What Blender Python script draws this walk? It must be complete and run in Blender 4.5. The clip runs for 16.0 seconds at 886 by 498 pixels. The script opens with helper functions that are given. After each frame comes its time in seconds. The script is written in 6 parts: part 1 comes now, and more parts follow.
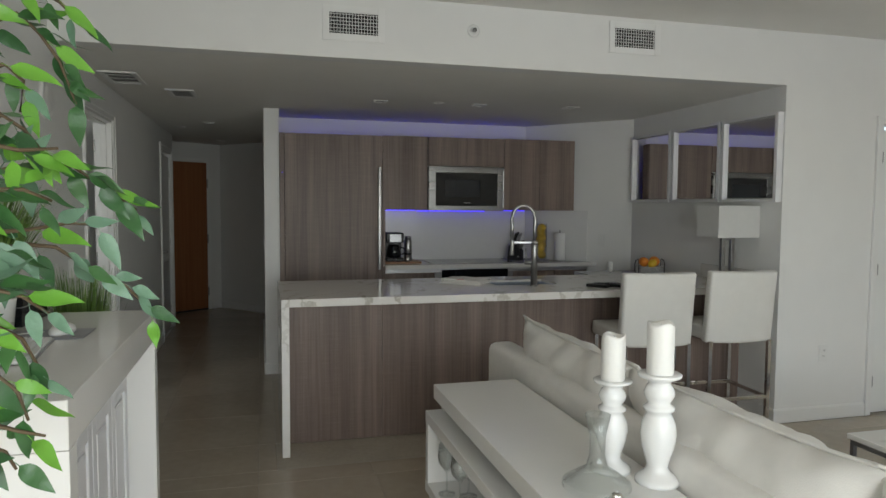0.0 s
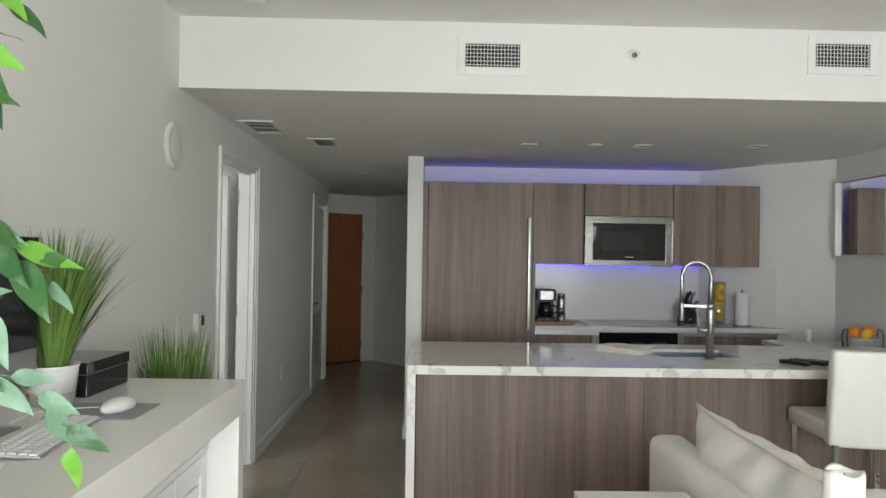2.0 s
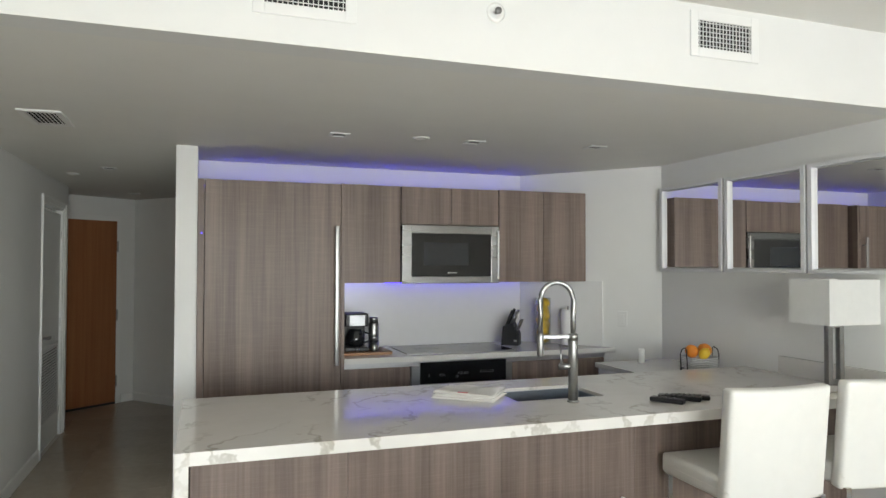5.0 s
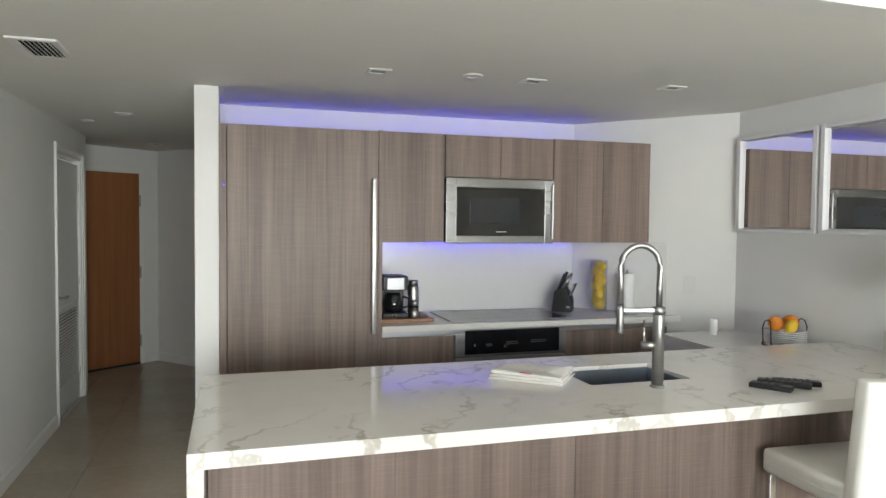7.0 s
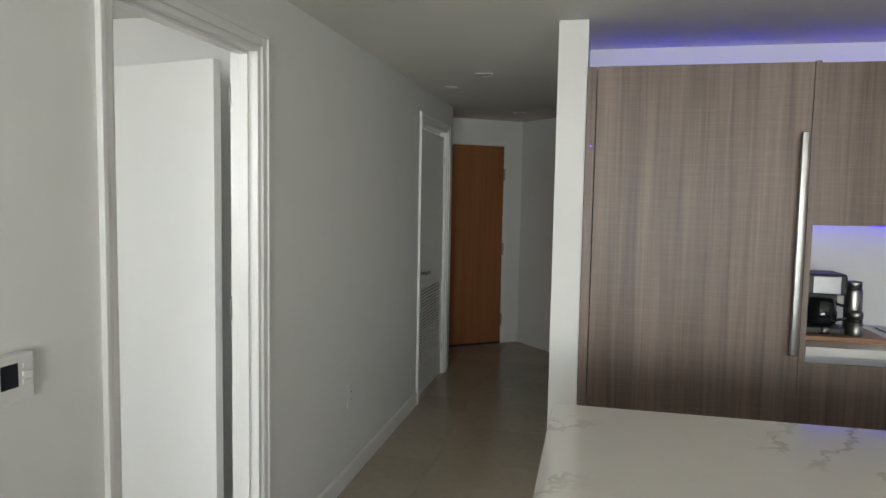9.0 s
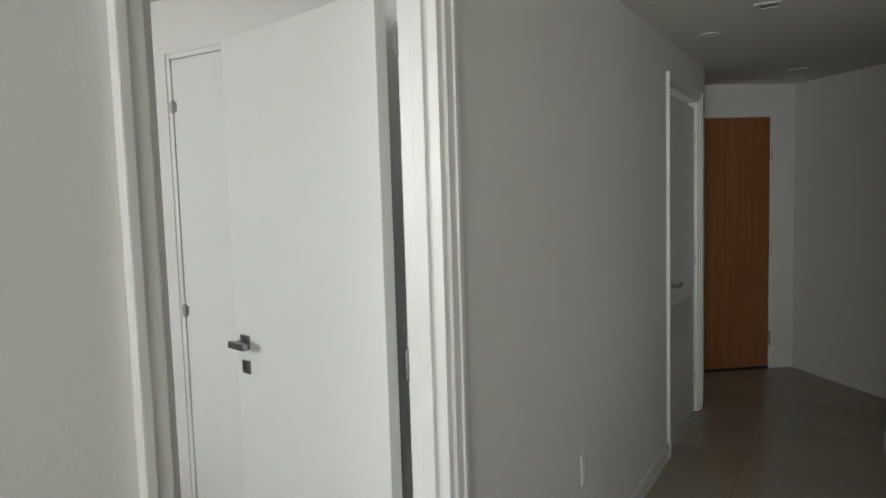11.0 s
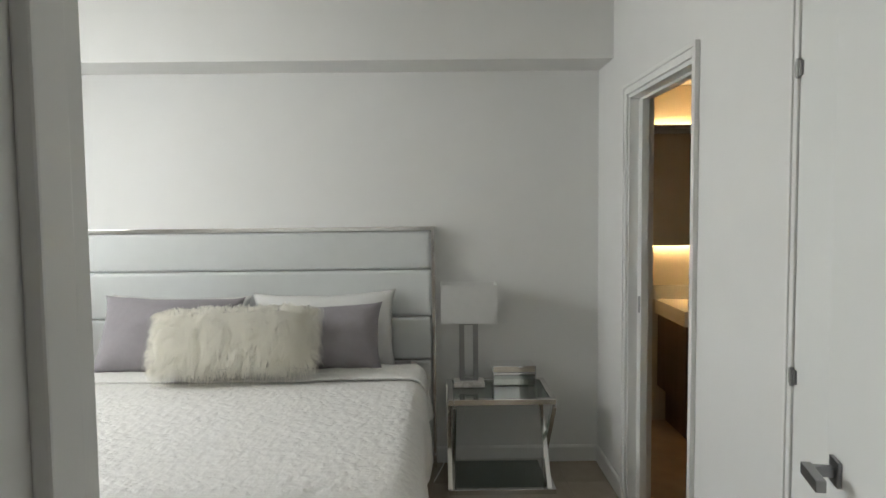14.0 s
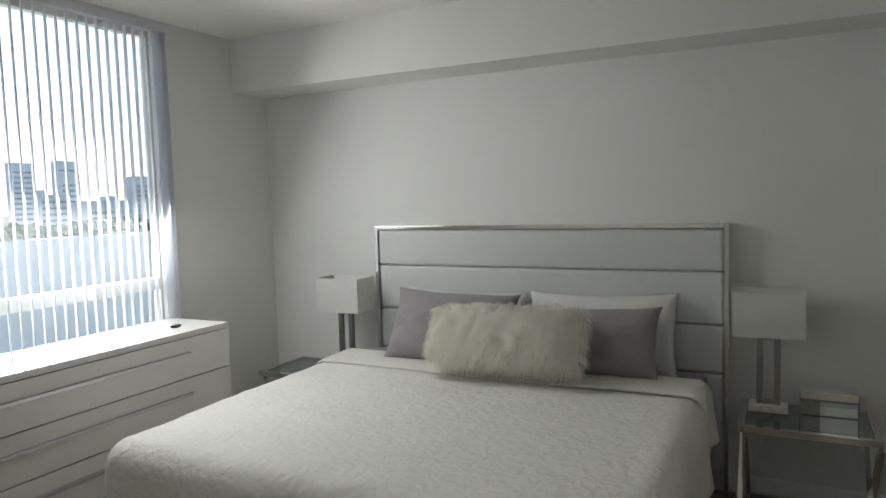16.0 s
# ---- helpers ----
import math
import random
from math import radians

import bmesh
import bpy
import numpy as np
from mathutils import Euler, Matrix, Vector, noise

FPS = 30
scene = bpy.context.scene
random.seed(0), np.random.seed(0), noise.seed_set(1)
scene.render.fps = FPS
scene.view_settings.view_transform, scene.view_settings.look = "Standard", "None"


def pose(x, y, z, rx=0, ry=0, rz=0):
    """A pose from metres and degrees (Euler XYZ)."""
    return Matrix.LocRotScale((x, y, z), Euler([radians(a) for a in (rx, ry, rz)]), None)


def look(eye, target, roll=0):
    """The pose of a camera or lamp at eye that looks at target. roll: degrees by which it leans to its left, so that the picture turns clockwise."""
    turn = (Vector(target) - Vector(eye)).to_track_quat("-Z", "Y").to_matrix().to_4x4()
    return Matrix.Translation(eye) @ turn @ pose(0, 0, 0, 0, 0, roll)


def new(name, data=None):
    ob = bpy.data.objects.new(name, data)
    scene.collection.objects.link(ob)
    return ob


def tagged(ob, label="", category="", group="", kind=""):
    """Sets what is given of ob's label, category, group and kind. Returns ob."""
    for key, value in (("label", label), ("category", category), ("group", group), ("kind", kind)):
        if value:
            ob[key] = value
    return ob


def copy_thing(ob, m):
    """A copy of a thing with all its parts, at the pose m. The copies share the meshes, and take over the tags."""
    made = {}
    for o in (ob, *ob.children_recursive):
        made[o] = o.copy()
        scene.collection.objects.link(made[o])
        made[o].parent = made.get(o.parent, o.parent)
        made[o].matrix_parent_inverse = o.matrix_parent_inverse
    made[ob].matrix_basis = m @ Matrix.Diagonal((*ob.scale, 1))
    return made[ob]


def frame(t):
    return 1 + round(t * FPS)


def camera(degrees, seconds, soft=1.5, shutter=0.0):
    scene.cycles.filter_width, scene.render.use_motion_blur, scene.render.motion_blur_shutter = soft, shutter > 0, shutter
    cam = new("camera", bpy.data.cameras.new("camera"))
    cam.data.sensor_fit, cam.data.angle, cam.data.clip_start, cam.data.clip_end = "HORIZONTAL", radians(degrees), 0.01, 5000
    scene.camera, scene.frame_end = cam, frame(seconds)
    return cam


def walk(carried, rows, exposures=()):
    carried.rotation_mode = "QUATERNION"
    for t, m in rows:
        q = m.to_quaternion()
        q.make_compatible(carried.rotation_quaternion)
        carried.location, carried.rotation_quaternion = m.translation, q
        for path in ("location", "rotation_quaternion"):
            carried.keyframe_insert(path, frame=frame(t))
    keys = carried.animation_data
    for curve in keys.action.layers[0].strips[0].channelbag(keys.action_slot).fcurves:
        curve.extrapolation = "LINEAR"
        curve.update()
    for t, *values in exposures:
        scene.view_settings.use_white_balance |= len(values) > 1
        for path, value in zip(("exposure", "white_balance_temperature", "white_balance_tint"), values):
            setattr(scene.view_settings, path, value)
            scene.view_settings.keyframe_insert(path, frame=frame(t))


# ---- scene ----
cam = camera(65.9, 16.0)
PATH = [
    (0, (1.003, 0.502, 1.46), (1.518, 2.43, 1.33), 0.4),
    (0.5, (1.056, 0.689, 1.465), (1.486, 2.641, 1.392), -0.5),
    (1, (1.173, 0.875, 1.503), (1.352, 2.866, 1.436), -0.6),
    (1.5, (1.219, 0.896, 1.484), (1.235, 2.895, 1.444), -0.4),
    (2, (1.212, 1.007, 1.474), (1.253, 3.007, 1.49), 0.9),
    (2.5, (1.178, 1.245, 1.516), (1.312, 3.24, 1.577), -1.0),
    (3, (1.163, 1.383, 1.533), (1.427, 3.365, 1.551), -0.6),
    (3.5, (1.201, 1.59, 1.545), (1.579, 3.554, 1.571), -0.4),
    (4, (1.21, 1.722, 1.542), (1.698, 3.66, 1.597), 1.1),
    (4.5, (1.148, 1.85, 1.517), (1.747, 3.757, 1.566), 1.0),
    (4.7, (1.167, 1.939, 1.537), (1.829, 3.825, 1.587), 0.1),
    (6.8, (1.237, 2.429, 1.507), (1.89, 4.319, 1.445), 1.0),
    (7, (1.228, 2.545, 1.538), (1.818, 4.454, 1.457), 0.6),
    (7.5, (1.221, 2.77, 1.509), (1.534, 4.742, 1.401), 0.3),
    (8, (1.28, 2.984, 1.53), (1.228, 4.978, 1.396), -0.0),
    (8.5, (1.288, 3.212, 1.531), (0.946, 5.178, 1.386), 0.0),
    (8.7, (1.265, 3.307, 1.522), (0.884, 5.264, 1.369), 0.5),
    (10.8, (0.862, 4.306, 1.47), (-0.068, 6.072, 1.342), -1.1),
    (11, (0.821, 4.38, 1.489), (-0.193, 6.096, 1.324), -1.7),
    (11.5, (0.697, 4.607, 1.49), (-0.594, 6.128, 1.361), -0.8),
    (12, (0.57, 4.775, 1.506), (-0.914, 6.109, 1.373), 1.2),
    (12.5, (0.45, 4.901, 1.528), (-1.218, 6.001, 1.42), 0.7),
    (13, (0.383, 5.029, 1.516), (-1.482, 5.742, 1.411), -0.7),
    (13.5, (0.368, 5.159, 1.517), (-1.601, 5.497, 1.422), 1.0),
    (14, (0.337, 5.233, 1.511), (-1.659, 5.248, 1.382), -0.6),
    (14.5, (0.265, 5.363, 1.488), (-1.714, 5.096, 1.372), -0.1),
    (15, (0.212, 5.45, 1.548), (-1.721, 4.965, 1.385), -0.6),
    (15.5, (0.162, 5.435, 1.545), (-1.702, 4.729, 1.385), -1.0),
    (16, (0.116, 5.462, 1.565), (-1.666, 4.568, 1.411), -1.7),
]
walk(cam, [(t, look(eye, target, roll)) for t, eye, target, roll in PATH], exposures=[(0, 0.72), (0.5, 1.2), (1.5, 1.6), (4.5, 1.9), (7.0, 2.4), (8.6, 2.1), (11, 1.9), (12.0, 1.46), (12.5, 1.58), (13.2, 1.78), (14.5, 1.74), (15.5, 1.48), (16, 0.98)])


# ---- light ----
world = bpy.data.worlds.new("sky")
scene.world = world
world.use_nodes = True
wn = world.node_tree.nodes
sky = wn.new("ShaderNodeTexSky")
sky.sky_type = "NISHITA"
sky.sun_disc = False
sky.sun_elevation = radians(50)
sky.sun_rotation = radians(200)
world.node_tree.links.new(sky.outputs["Color"], wn["Background"].inputs["Color"])
wn["Background"].inputs["Strength"].default_value = 0.15


def sun_lamp(strength, toward):
    data = bpy.data.lights.new("sun", "SUN")
    data.energy, data.angle, data.color = strength, radians(0.5), (1.0, 0.95, 0.88)
    ob = new("sun", data)
    ob.rotation_mode = "QUATERNION"
    ob.rotation_quaternion = Vector(toward).to_track_quat("-Z", "Y")
    return ob


def area_lamp(name, m, sx, sy, watts, color):
    data = bpy.data.lights.new(name, "AREA")
    data.shape, data.size, data.size_y = "RECTANGLE", sx, sy
    data.energy, data.color = watts, color
    ob = new(name, data)
    ob.matrix_world = m
    return ob


sun_lamp(4.5, (0.62, 0.28, -0.74))
# daylight through the living room's glass front and the bedroom's window
for k, watts in enumerate((36, 32, 20)):
    area_lamp("daylight_living", look((1.02 + k * 1.34, -1.5, 1.23), (1.02 + k * 1.34, 0.5, -0.9)), 1.27, 2.36, watts, (0.96, 0.985, 0.97))
area_lamp("daylight_bedroom", look((-2.2, 2.33, 1.66), (-2.1, 4.3, 0.5)), 1.0, 1.5, 17, (0.98, 0.99, 0.97))

# ---- materials ----


def material(name, color, rough=0.5, metal=0.0, spec=0.5, grain=0.0, scale=30.0, stretch=(1, 1, 1), bump=0.0,
             bump_scale=0.0, tint=None, coat=0.0, piece=0.0, island=False, rough_var=0.0, sheen=0.0, seed=0.0):
    """A Principled surface whose colour varies by a fine and a coarse noise, with a fine relief."""
    mat = bpy.data.materials.new(name)
    mat.use_nodes = True
    nt = mat.node_tree
    b = nt.nodes["Principled BSDF"]
    b.inputs["Roughness"].default_value = rough
    b.inputs["Metallic"].default_value = metal
    b.inputs["Specular IOR Level"].default_value = spec
    b.inputs["Coat Weight"].default_value = coat
    b.inputs["Coat Roughness"].default_value = 0.05
    b.inputs["Sheen Weight"].default_value = sheen
    tc = nt.nodes.new("ShaderNodeTexCoord")
    mp = nt.nodes.new("ShaderNodeMapping")
    mp.inputs["Scale"].default_value = stretch
    mp.inputs["Location"].default_value = (seed, seed * 1.7, seed * 0.6)
    nt.links.new(tc.outputs["Object"], mp.inputs["Vector"])

    def noise_node(sc, detail=5.0):
        n = nt.nodes.new("ShaderNodeTexNoise")
        n.inputs["Scale"].default_value = sc
        n.inputs["Detail"].default_value = detail
        nt.links.new(mp.outputs["Vector"], n.inputs["Vector"])
        return n

    fine, coarse = noise_node(scale), noise_node(scale * 0.11, 3.0)
    add = nt.nodes.new("ShaderNodeMath")
    add.operation = "ADD"
    nt.links.new(fine.outputs["Fac"], add.inputs[0])
    nt.links.new(coarse.outputs["Fac"], add.inputs[1])
    last = add
    if piece:
        info = nt.nodes.new("ShaderNodeNewGeometry" if island else "ShaderNodeObjectInfo")
        mul = nt.nodes.new("ShaderNodeMath")
        mul.operation = "MULTIPLY_ADD"
        mul.inputs[1].default_value = piece
        nt.links.new(info.outputs["Random Per Island" if island else "Random"], mul.inputs[0])
        nt.links.new(add.outputs[0], mul.inputs[2])
        last = mul
    rng = nt.nodes.new("ShaderNodeMapRange")
    rng.inputs["From Min"].default_value = 0.6
    rng.inputs["From Max"].default_value = 1.4 + piece
    nt.links.new(last.outputs[0], rng.inputs["Value"])
    mix = nt.nodes.new("ShaderNodeMix")
    mix.data_type = "RGBA"
    dark = tint or tuple(c * (1 - grain) for c in color)
    light = tuple(min(1.0, c * (1 + grain * 0.6)) for c in color)
    mix.inputs["A"].default_value = (*dark, 1)
    mix.inputs["B"].default_value = (*light, 1)
    nt.links.new(rng.outputs["Result"], mix.inputs["Factor"])
    nt.links.new(mix.outputs["Result"], b.inputs["Base Color"])
    if rough_var:
        rr = nt.nodes.new("ShaderNodeMapRange")
        rr.inputs["To Min"].default_value = rough - rough_var
        rr.inputs["To Max"].default_value = rough + rough_var
        nt.links.new(coarse.outputs["Fac"], rr.inputs["Value"])
        nt.links.new(rr.outputs["Result"], b.inputs["Roughness"])
    if bump:
        bn = nt.nodes.new("ShaderNodeBump")
        bn.inputs["Strength"].default_value = bump
        bn.inputs["Distance"].default_value = 0.01
        src = noise_node(bump_scale or scale)
        nt.links.new(src.outputs["Fac"], bn.inputs["Height"])
        nt.links.new(bn.outputs["Normal"], b.inputs["Normal"])
    return mat


def glass_material(name, tint=(1, 1, 1), rough=0.0, thin=True, gloss=0.12):
    """Clear glass: a thin pane that lets light straight through, with a mirror-like gloss."""
    mat = bpy.data.materials.new(name)
    mat.use_nodes = True
    nt = mat.node_tree
    out = nt.nodes["Material Output"]
    nt.nodes.remove(nt.nodes["Principled BSDF"])
    clear = nt.nodes.new("ShaderNodeBsdfTransparent")
    clear.inputs["Color"].default_value = (*tint, 1)
    shine = nt.nodes.new("ShaderNodeBsdfGlossy")
    shine.inputs["Roughness"].default_value = rough
    mix = nt.nodes.new("ShaderNodeMixShader")
    lw = nt.nodes.new("ShaderNodeLayerWeight")
    lw.inputs["Blend"].default_value = 0.25
    rise = nt.nodes.new("ShaderNodeMapRange")
    rise.inputs["From Min"].default_value = 0.0
    rise.inputs["To Min"].default_value = 0.05
    rise.inputs["To Max"].default_value = 0.75
    nt.links.new(lw.outputs["Facing"], rise.inputs["Value"])
    nt.links.new(rise.outputs["Result"], mix.inputs[0])
    nt.links.new(clear.outputs[0], mix.inputs[1])
    nt.links.new(shine.outputs[0], mix.inputs[2])
    nt.links.new(mix.outputs[0], out.inputs["Surface"])
    return mat


def emitter(name, color, strength):
    mat = bpy.data.materials.new(name)
    mat.use_nodes = True
    b = mat.node_tree.nodes["Principled BSDF"]
    b.inputs["Base Color"].default_value = (*color, 1)
    b.inputs["Emission Color"].default_value = (*color, 1)
    b.inputs["Emission Strength"].default_value = strength
    return mat


def marble_material(name):
    """White stone with soft grey-brown veins that wander along a warped wave."""
    mat = material(name, (0.74, 0.72, 0.68), rough=0.11, spec=0.45, grain=0.06, scale=9, rough_var=0.02)
    nt = mat.node_tree
    b = nt.nodes["Principled BSDF"]
    tc = nt.nodes.new("ShaderNodeTexCoord")
    mp = nt.nodes.new("ShaderNodeMapping")
    mp.inputs["Rotation"].default_value = (0, 0, 0.6)
    nt.links.new(tc.outputs["Object"], mp.inputs["Vector"])
    wave = nt.nodes.new("ShaderNodeTexWave")
    wave.wave_profile = "SIN"
    wave.inputs["Scale"].default_value = 1.7
    wave.inputs["Distortion"].default_value = 17.0
    wave.inputs["Detail"].default_value = 5.0
    wave.inputs["Detail Scale"].default_value = 1.5
    wave.inputs["Detail Roughness"].default_value = 0.62
    nt.links.new(mp.outputs["Vector"], wave.inputs["Vector"])
    line = nt.nodes.new("ShaderNodeMapRange")
    line.inputs["From Min"].default_value = 0.86
    line.inputs["From Max"].default_value = 1.0
    nt.links.new(wave.outputs["Fac"], line.inputs["Value"])
    patch = nt.nodes.new("ShaderNodeTexNoise")
    patch.inputs["Scale"].default_value = 2.4
    nt.links.new(tc.outputs["Object"], patch.inputs["Vector"])
    pr = nt.nodes.new("ShaderNodeMapRange")
    pr.inputs["From Min"].default_value = 0.44
    pr.inputs["From Max"].default_value = 0.75
    nt.links.new(patch.outputs["Fac"], pr.inputs["Value"])
    mul = nt.nodes.new("ShaderNodeMath")
    mul.operation = "MULTIPLY"
    nt.links.new(line.outputs["Result"], mul.inputs[0])
    nt.links.new(pr.outputs["Result"], mul.inputs[1])
    mix = nt.nodes.new("ShaderNodeMix")
    mix.data_type = "RGBA"
    mix.inputs["B"].default_value = (0.40, 0.37, 0.31, 1)
    old = b.inputs["Base Color"].links[0].from_socket
    nt.links.new(old, mix.inputs["A"])
    nt.links.new(mul.outputs[0], mix.inputs["Factor"])
    nt.links.new(mix.outputs["Result"], b.inputs["Base Color"])
    return mat


def laminate_material(name, base, dark, axis_scale, seed=0.0):
    """Wood-look laminate: long streaks along the grain over broad bands, and fine saw marks across it."""
    mat = bpy.data.materials.new(name)
    mat.use_nodes = True
    nt = mat.node_tree
    b = nt.nodes["Principled BSDF"]
    b.inputs["Roughness"].default_value = 0.42
    b.inputs["Specular IOR Level"].default_value = 0.35
    tc = nt.nodes.new("ShaderNodeTexCoord")

    def layer(scale_vec, sc, detail, lo, hi):
        mp = nt.nodes.new("ShaderNodeMapping")
        mp.inputs["Scale"].default_value = scale_vec
        mp.inputs["Location"].default_value = (seed, seed, 0)
        nt.links.new(tc.outputs["Object"], mp.inputs["Vector"])
        n = nt.nodes.new("ShaderNodeTexNoise")
        n.inputs["Scale"].default_value = sc
        n.inputs["Detail"].default_value = detail
        n.inputs["Roughness"].default_value = 0.6
        nt.links.new(mp.outputs["Vector"], n.inputs["Vector"])
        r = nt.nodes.new("ShaderNodeMapRange")
        r.inputs["From Min"].default_value = lo
        r.inputs["From Max"].default_value = hi
        nt.links.new(n.outputs["Fac"], r.inputs["Value"])
        return r

    x, y, z = axis_scale
    fine = layer((x * 1.0, y * 1.0, z * 0.02), 85, 6, 0.3, 0.7)
    band = layer((x * 1.0, y * 1.0, z * 0.03), 14, 3, 0.35, 0.65)
    cross = layer((x * 0.05, y * 0.05, z * 1.6), 120, 2, 0.45, 0.7)
    m1 = nt.nodes.new("ShaderNodeMath")
    m1.operation = "MULTIPLY_ADD"
    m1.inputs[1].default_value = 0.45
    nt.links.new(fine.outputs["Result"], m1.inputs[0])
    m2 = nt.nodes.new("ShaderNodeMath")
    m2.operation = "MULTIPLY"
    m2.inputs[1].default_value = 0.55
    nt.links.new(band.outputs["Result"], m2.inputs[0])
    nt.links.new(m2.outputs[0], m1.inputs[2])
    m3 = nt.nodes.new("ShaderNodeMath")
    m3.operation = "MULTIPLY_ADD"
    m3.inputs[1].default_value = 0.16
    nt.links.new(cross.outputs["Result"], m3.inputs[0])
    nt.links.new(m1.outputs[0], m3.inputs[2])
    mix = nt.nodes.new("ShaderNodeMix")
    mix.data_type = "RGBA"
    mix.inputs["A"].default_value = (*dark, 1)
    mix.inputs["B"].default_value = (*base, 1)
    nt.links.new(m3.outputs[0], mix.inputs["Factor"])
    nt.links.new(mix.outputs["Result"], b.inputs["Base Color"])
    bn = nt.nodes.new("ShaderNodeBump")
    bn.inputs["Strength"].default_value = 0.15
    bn.inputs["Distance"].default_value = 0.003
    nt.links.new(m3.outputs[0], bn.inputs["Height"])
    nt.links.new(bn.outputs["Normal"], b.inputs["Normal"])
    return mat


M_WALL = material("wall_paint", (0.78, 0.78, 0.76), rough=0.6, spec=0.25, grain=0.025, scale=6, bump=0.05, bump_scale=140)
M_CEIL = material("ceiling_paint", (0.81, 0.80, 0.76), rough=0.85, spec=0.15, grain=0.025, scale=5, bump=0.06, bump_scale=120)
M_TRIM = material("trim_paint", (0.8, 0.8, 0.78), rough=0.32, spec=0.45, grain=0.02, scale=9)
M_DOOR = material("door_paint", (0.8, 0.81, 0.79), rough=0.38, spec=0.4, grain=0.02, scale=7)
M_TILE = material("beige_porcelain", (0.43, 0.365, 0.285), rough=0.2, spec=0.5, grain=0.16, scale=16, piece=0.25, rough_var=0.05, bump=0.02, bump_scale=8)
M_GROUT = material("grout", (0.42, 0.37, 0.3), rough=0.9, grain=0.15, scale=40)
M_WOOD = laminate_material("grey_oak_laminate", (0.268, 0.205, 0.173), (0.112, 0.08, 0.065), (1, 1, 1))
M_WOOD_X = laminate_material("dark_vanity_laminate", (0.15, 0.10, 0.075), (0.07, 0.045, 0.03), (1, 1, 1), 4.0)
M_BROWN = laminate_material("brown_entry_veneer", (0.36, 0.15, 0.062), (0.24, 0.092, 0.035), (1, 1, 1), 9.0)
M_MARBLE = marble_material("white_marble")
M_QUARTZ = material("white_quartz", (0.7, 0.69, 0.66), rough=0.14, grain=0.05, scale=70)
M_SPLASH = material("backsplash_quartz", (0.72, 0.72, 0.71), rough=0.16, grain=0.03, scale=14)
M_OVEN_STEEL = material("grey_brushed_steel", (0.2, 0.2, 0.198), rough=0.28, metal=1.0, grain=0.14, scale=60, stretch=(0.08, 1, 1), rough_var=0.06)
M_STEEL = material("brushed_steel", (0.36, 0.36, 0.355), rough=0.36, metal=1.0, grain=0.12, scale=60, stretch=(0.08, 1, 1), rough_var=0.06)
M_CHROME = material("chrome", (0.72, 0.71, 0.69), rough=0.08, metal=1.0, grain=0.05, scale=10)
M_GUN = material("grey_metal", (0.30, 0.30, 0.31), rough=0.3, metal=1.0, grain=0.1, scale=20)
M_BGLASS = material("black_glass", (0.010, 0.011, 0.013), rough=0.04, spec=0.6, grain=0.2, scale=5)
M_BLACK = material("black_plastic", (0.014, 0.014, 0.016), rough=0.45, grain=0.2, scale=40)
M_DARK = material("dark_casing_and_gap_shade", (0.02, 0.02, 0.02), rough=0.9, grain=0.2, scale=20)
M_SINK = material("sink_steel", (0.32, 0.36, 0.42), rough=0.35, metal=0.9, grain=0.1, scale=30)
M_MIRROR = material("mirror_silver", (0.9, 0.9, 0.9), rough=0.01, metal=1.0)
M_LACQ = material("white_lacquer", (0.78, 0.77, 0.74), rough=0.12, spec=0.5, grain=0.02, scale=6)
M_LACQ2 = material("white_satin_paint", (0.76, 0.76, 0.77), rough=0.35, grain=0.03, scale=8)
M_LEATHER = material("white_leather", (0.78, 0.76, 0.715), rough=0.42, spec=0.4, grain=0.06, scale=20, bump=0.12, bump_scale=260)
M_STOOL = material("white_vinyl", (0.74, 0.73, 0.69), rough=0.45, spec=0.4, grain=0.04, scale=18, bump=0.08, bump_scale=300)
M_WAX = material("white_wax", (0.8, 0.79, 0.75), rough=0.5, grain=0.03, scale=25, bump=0.05, bump_scale=60)
M_CERAM = material("white_ceramic", (0.8, 0.8, 0.78), rough=0.15, grain=0.02, scale=10)
M_SHADE = material("lamp_shade_linen", (0.84, 0.84, 0.82), rough=0.85, grain=0.05, scale=260, bump=0.15, bump_scale=500)
M_LEAF = material("ficus_leaf", (0.06, 0.17, 0.045), rough=0.36, tint=(0.015, 0.06, 0.02), scale=14, piece=1.0, bump=0.15, bump_scale=60)
M_LEAF2 = material("ficus_leaf_pale", (0.18, 0.31, 0.21), rough=0.42, tint=(0.10, 0.20, 0.125), scale=14, piece=0.6, bump=0.15, bump_scale=60)
M_LEAF3 = material("ficus_leaf_lime", (0.17, 0.41, 0.045), rough=0.4, tint=(0.10, 0.28, 0.03), scale=14, piece=0.5, bump=0.1, bump_scale=60)
M_STEM = material("brown_stem", (0.11, 0.075, 0.04), rough=0.7, grain=0.3, scale=40)
M_GRASS = material("grass_blade", (0.2, 0.33, 0.07), rough=0.5, tint=(0.045, 0.11, 0.02), scale=20, piece=1.0, island=True)
M_STONE = material("grey_stone", (0.33, 0.33, 0.32), rough=0.8, grain=0.2, scale=60, bump=0.2)
M_ALU = material("aluminium", (0.6, 0.6, 0.61), rough=0.3, metal=1.0, grain=0.05, scale=30)
M_KEY = material("white_keys", (0.78, 0.78, 0.78), rough=0.45, grain=0.02, scale=30)
M_PAPER = material("paper", (0.75, 0.75, 0.75), rough=0.8, grain=0.03, scale=30)
M_SLATE = material("grey_mouse_pad", (0.3, 0.3, 0.32), rough=0.6, grain=0.3, scale=22)
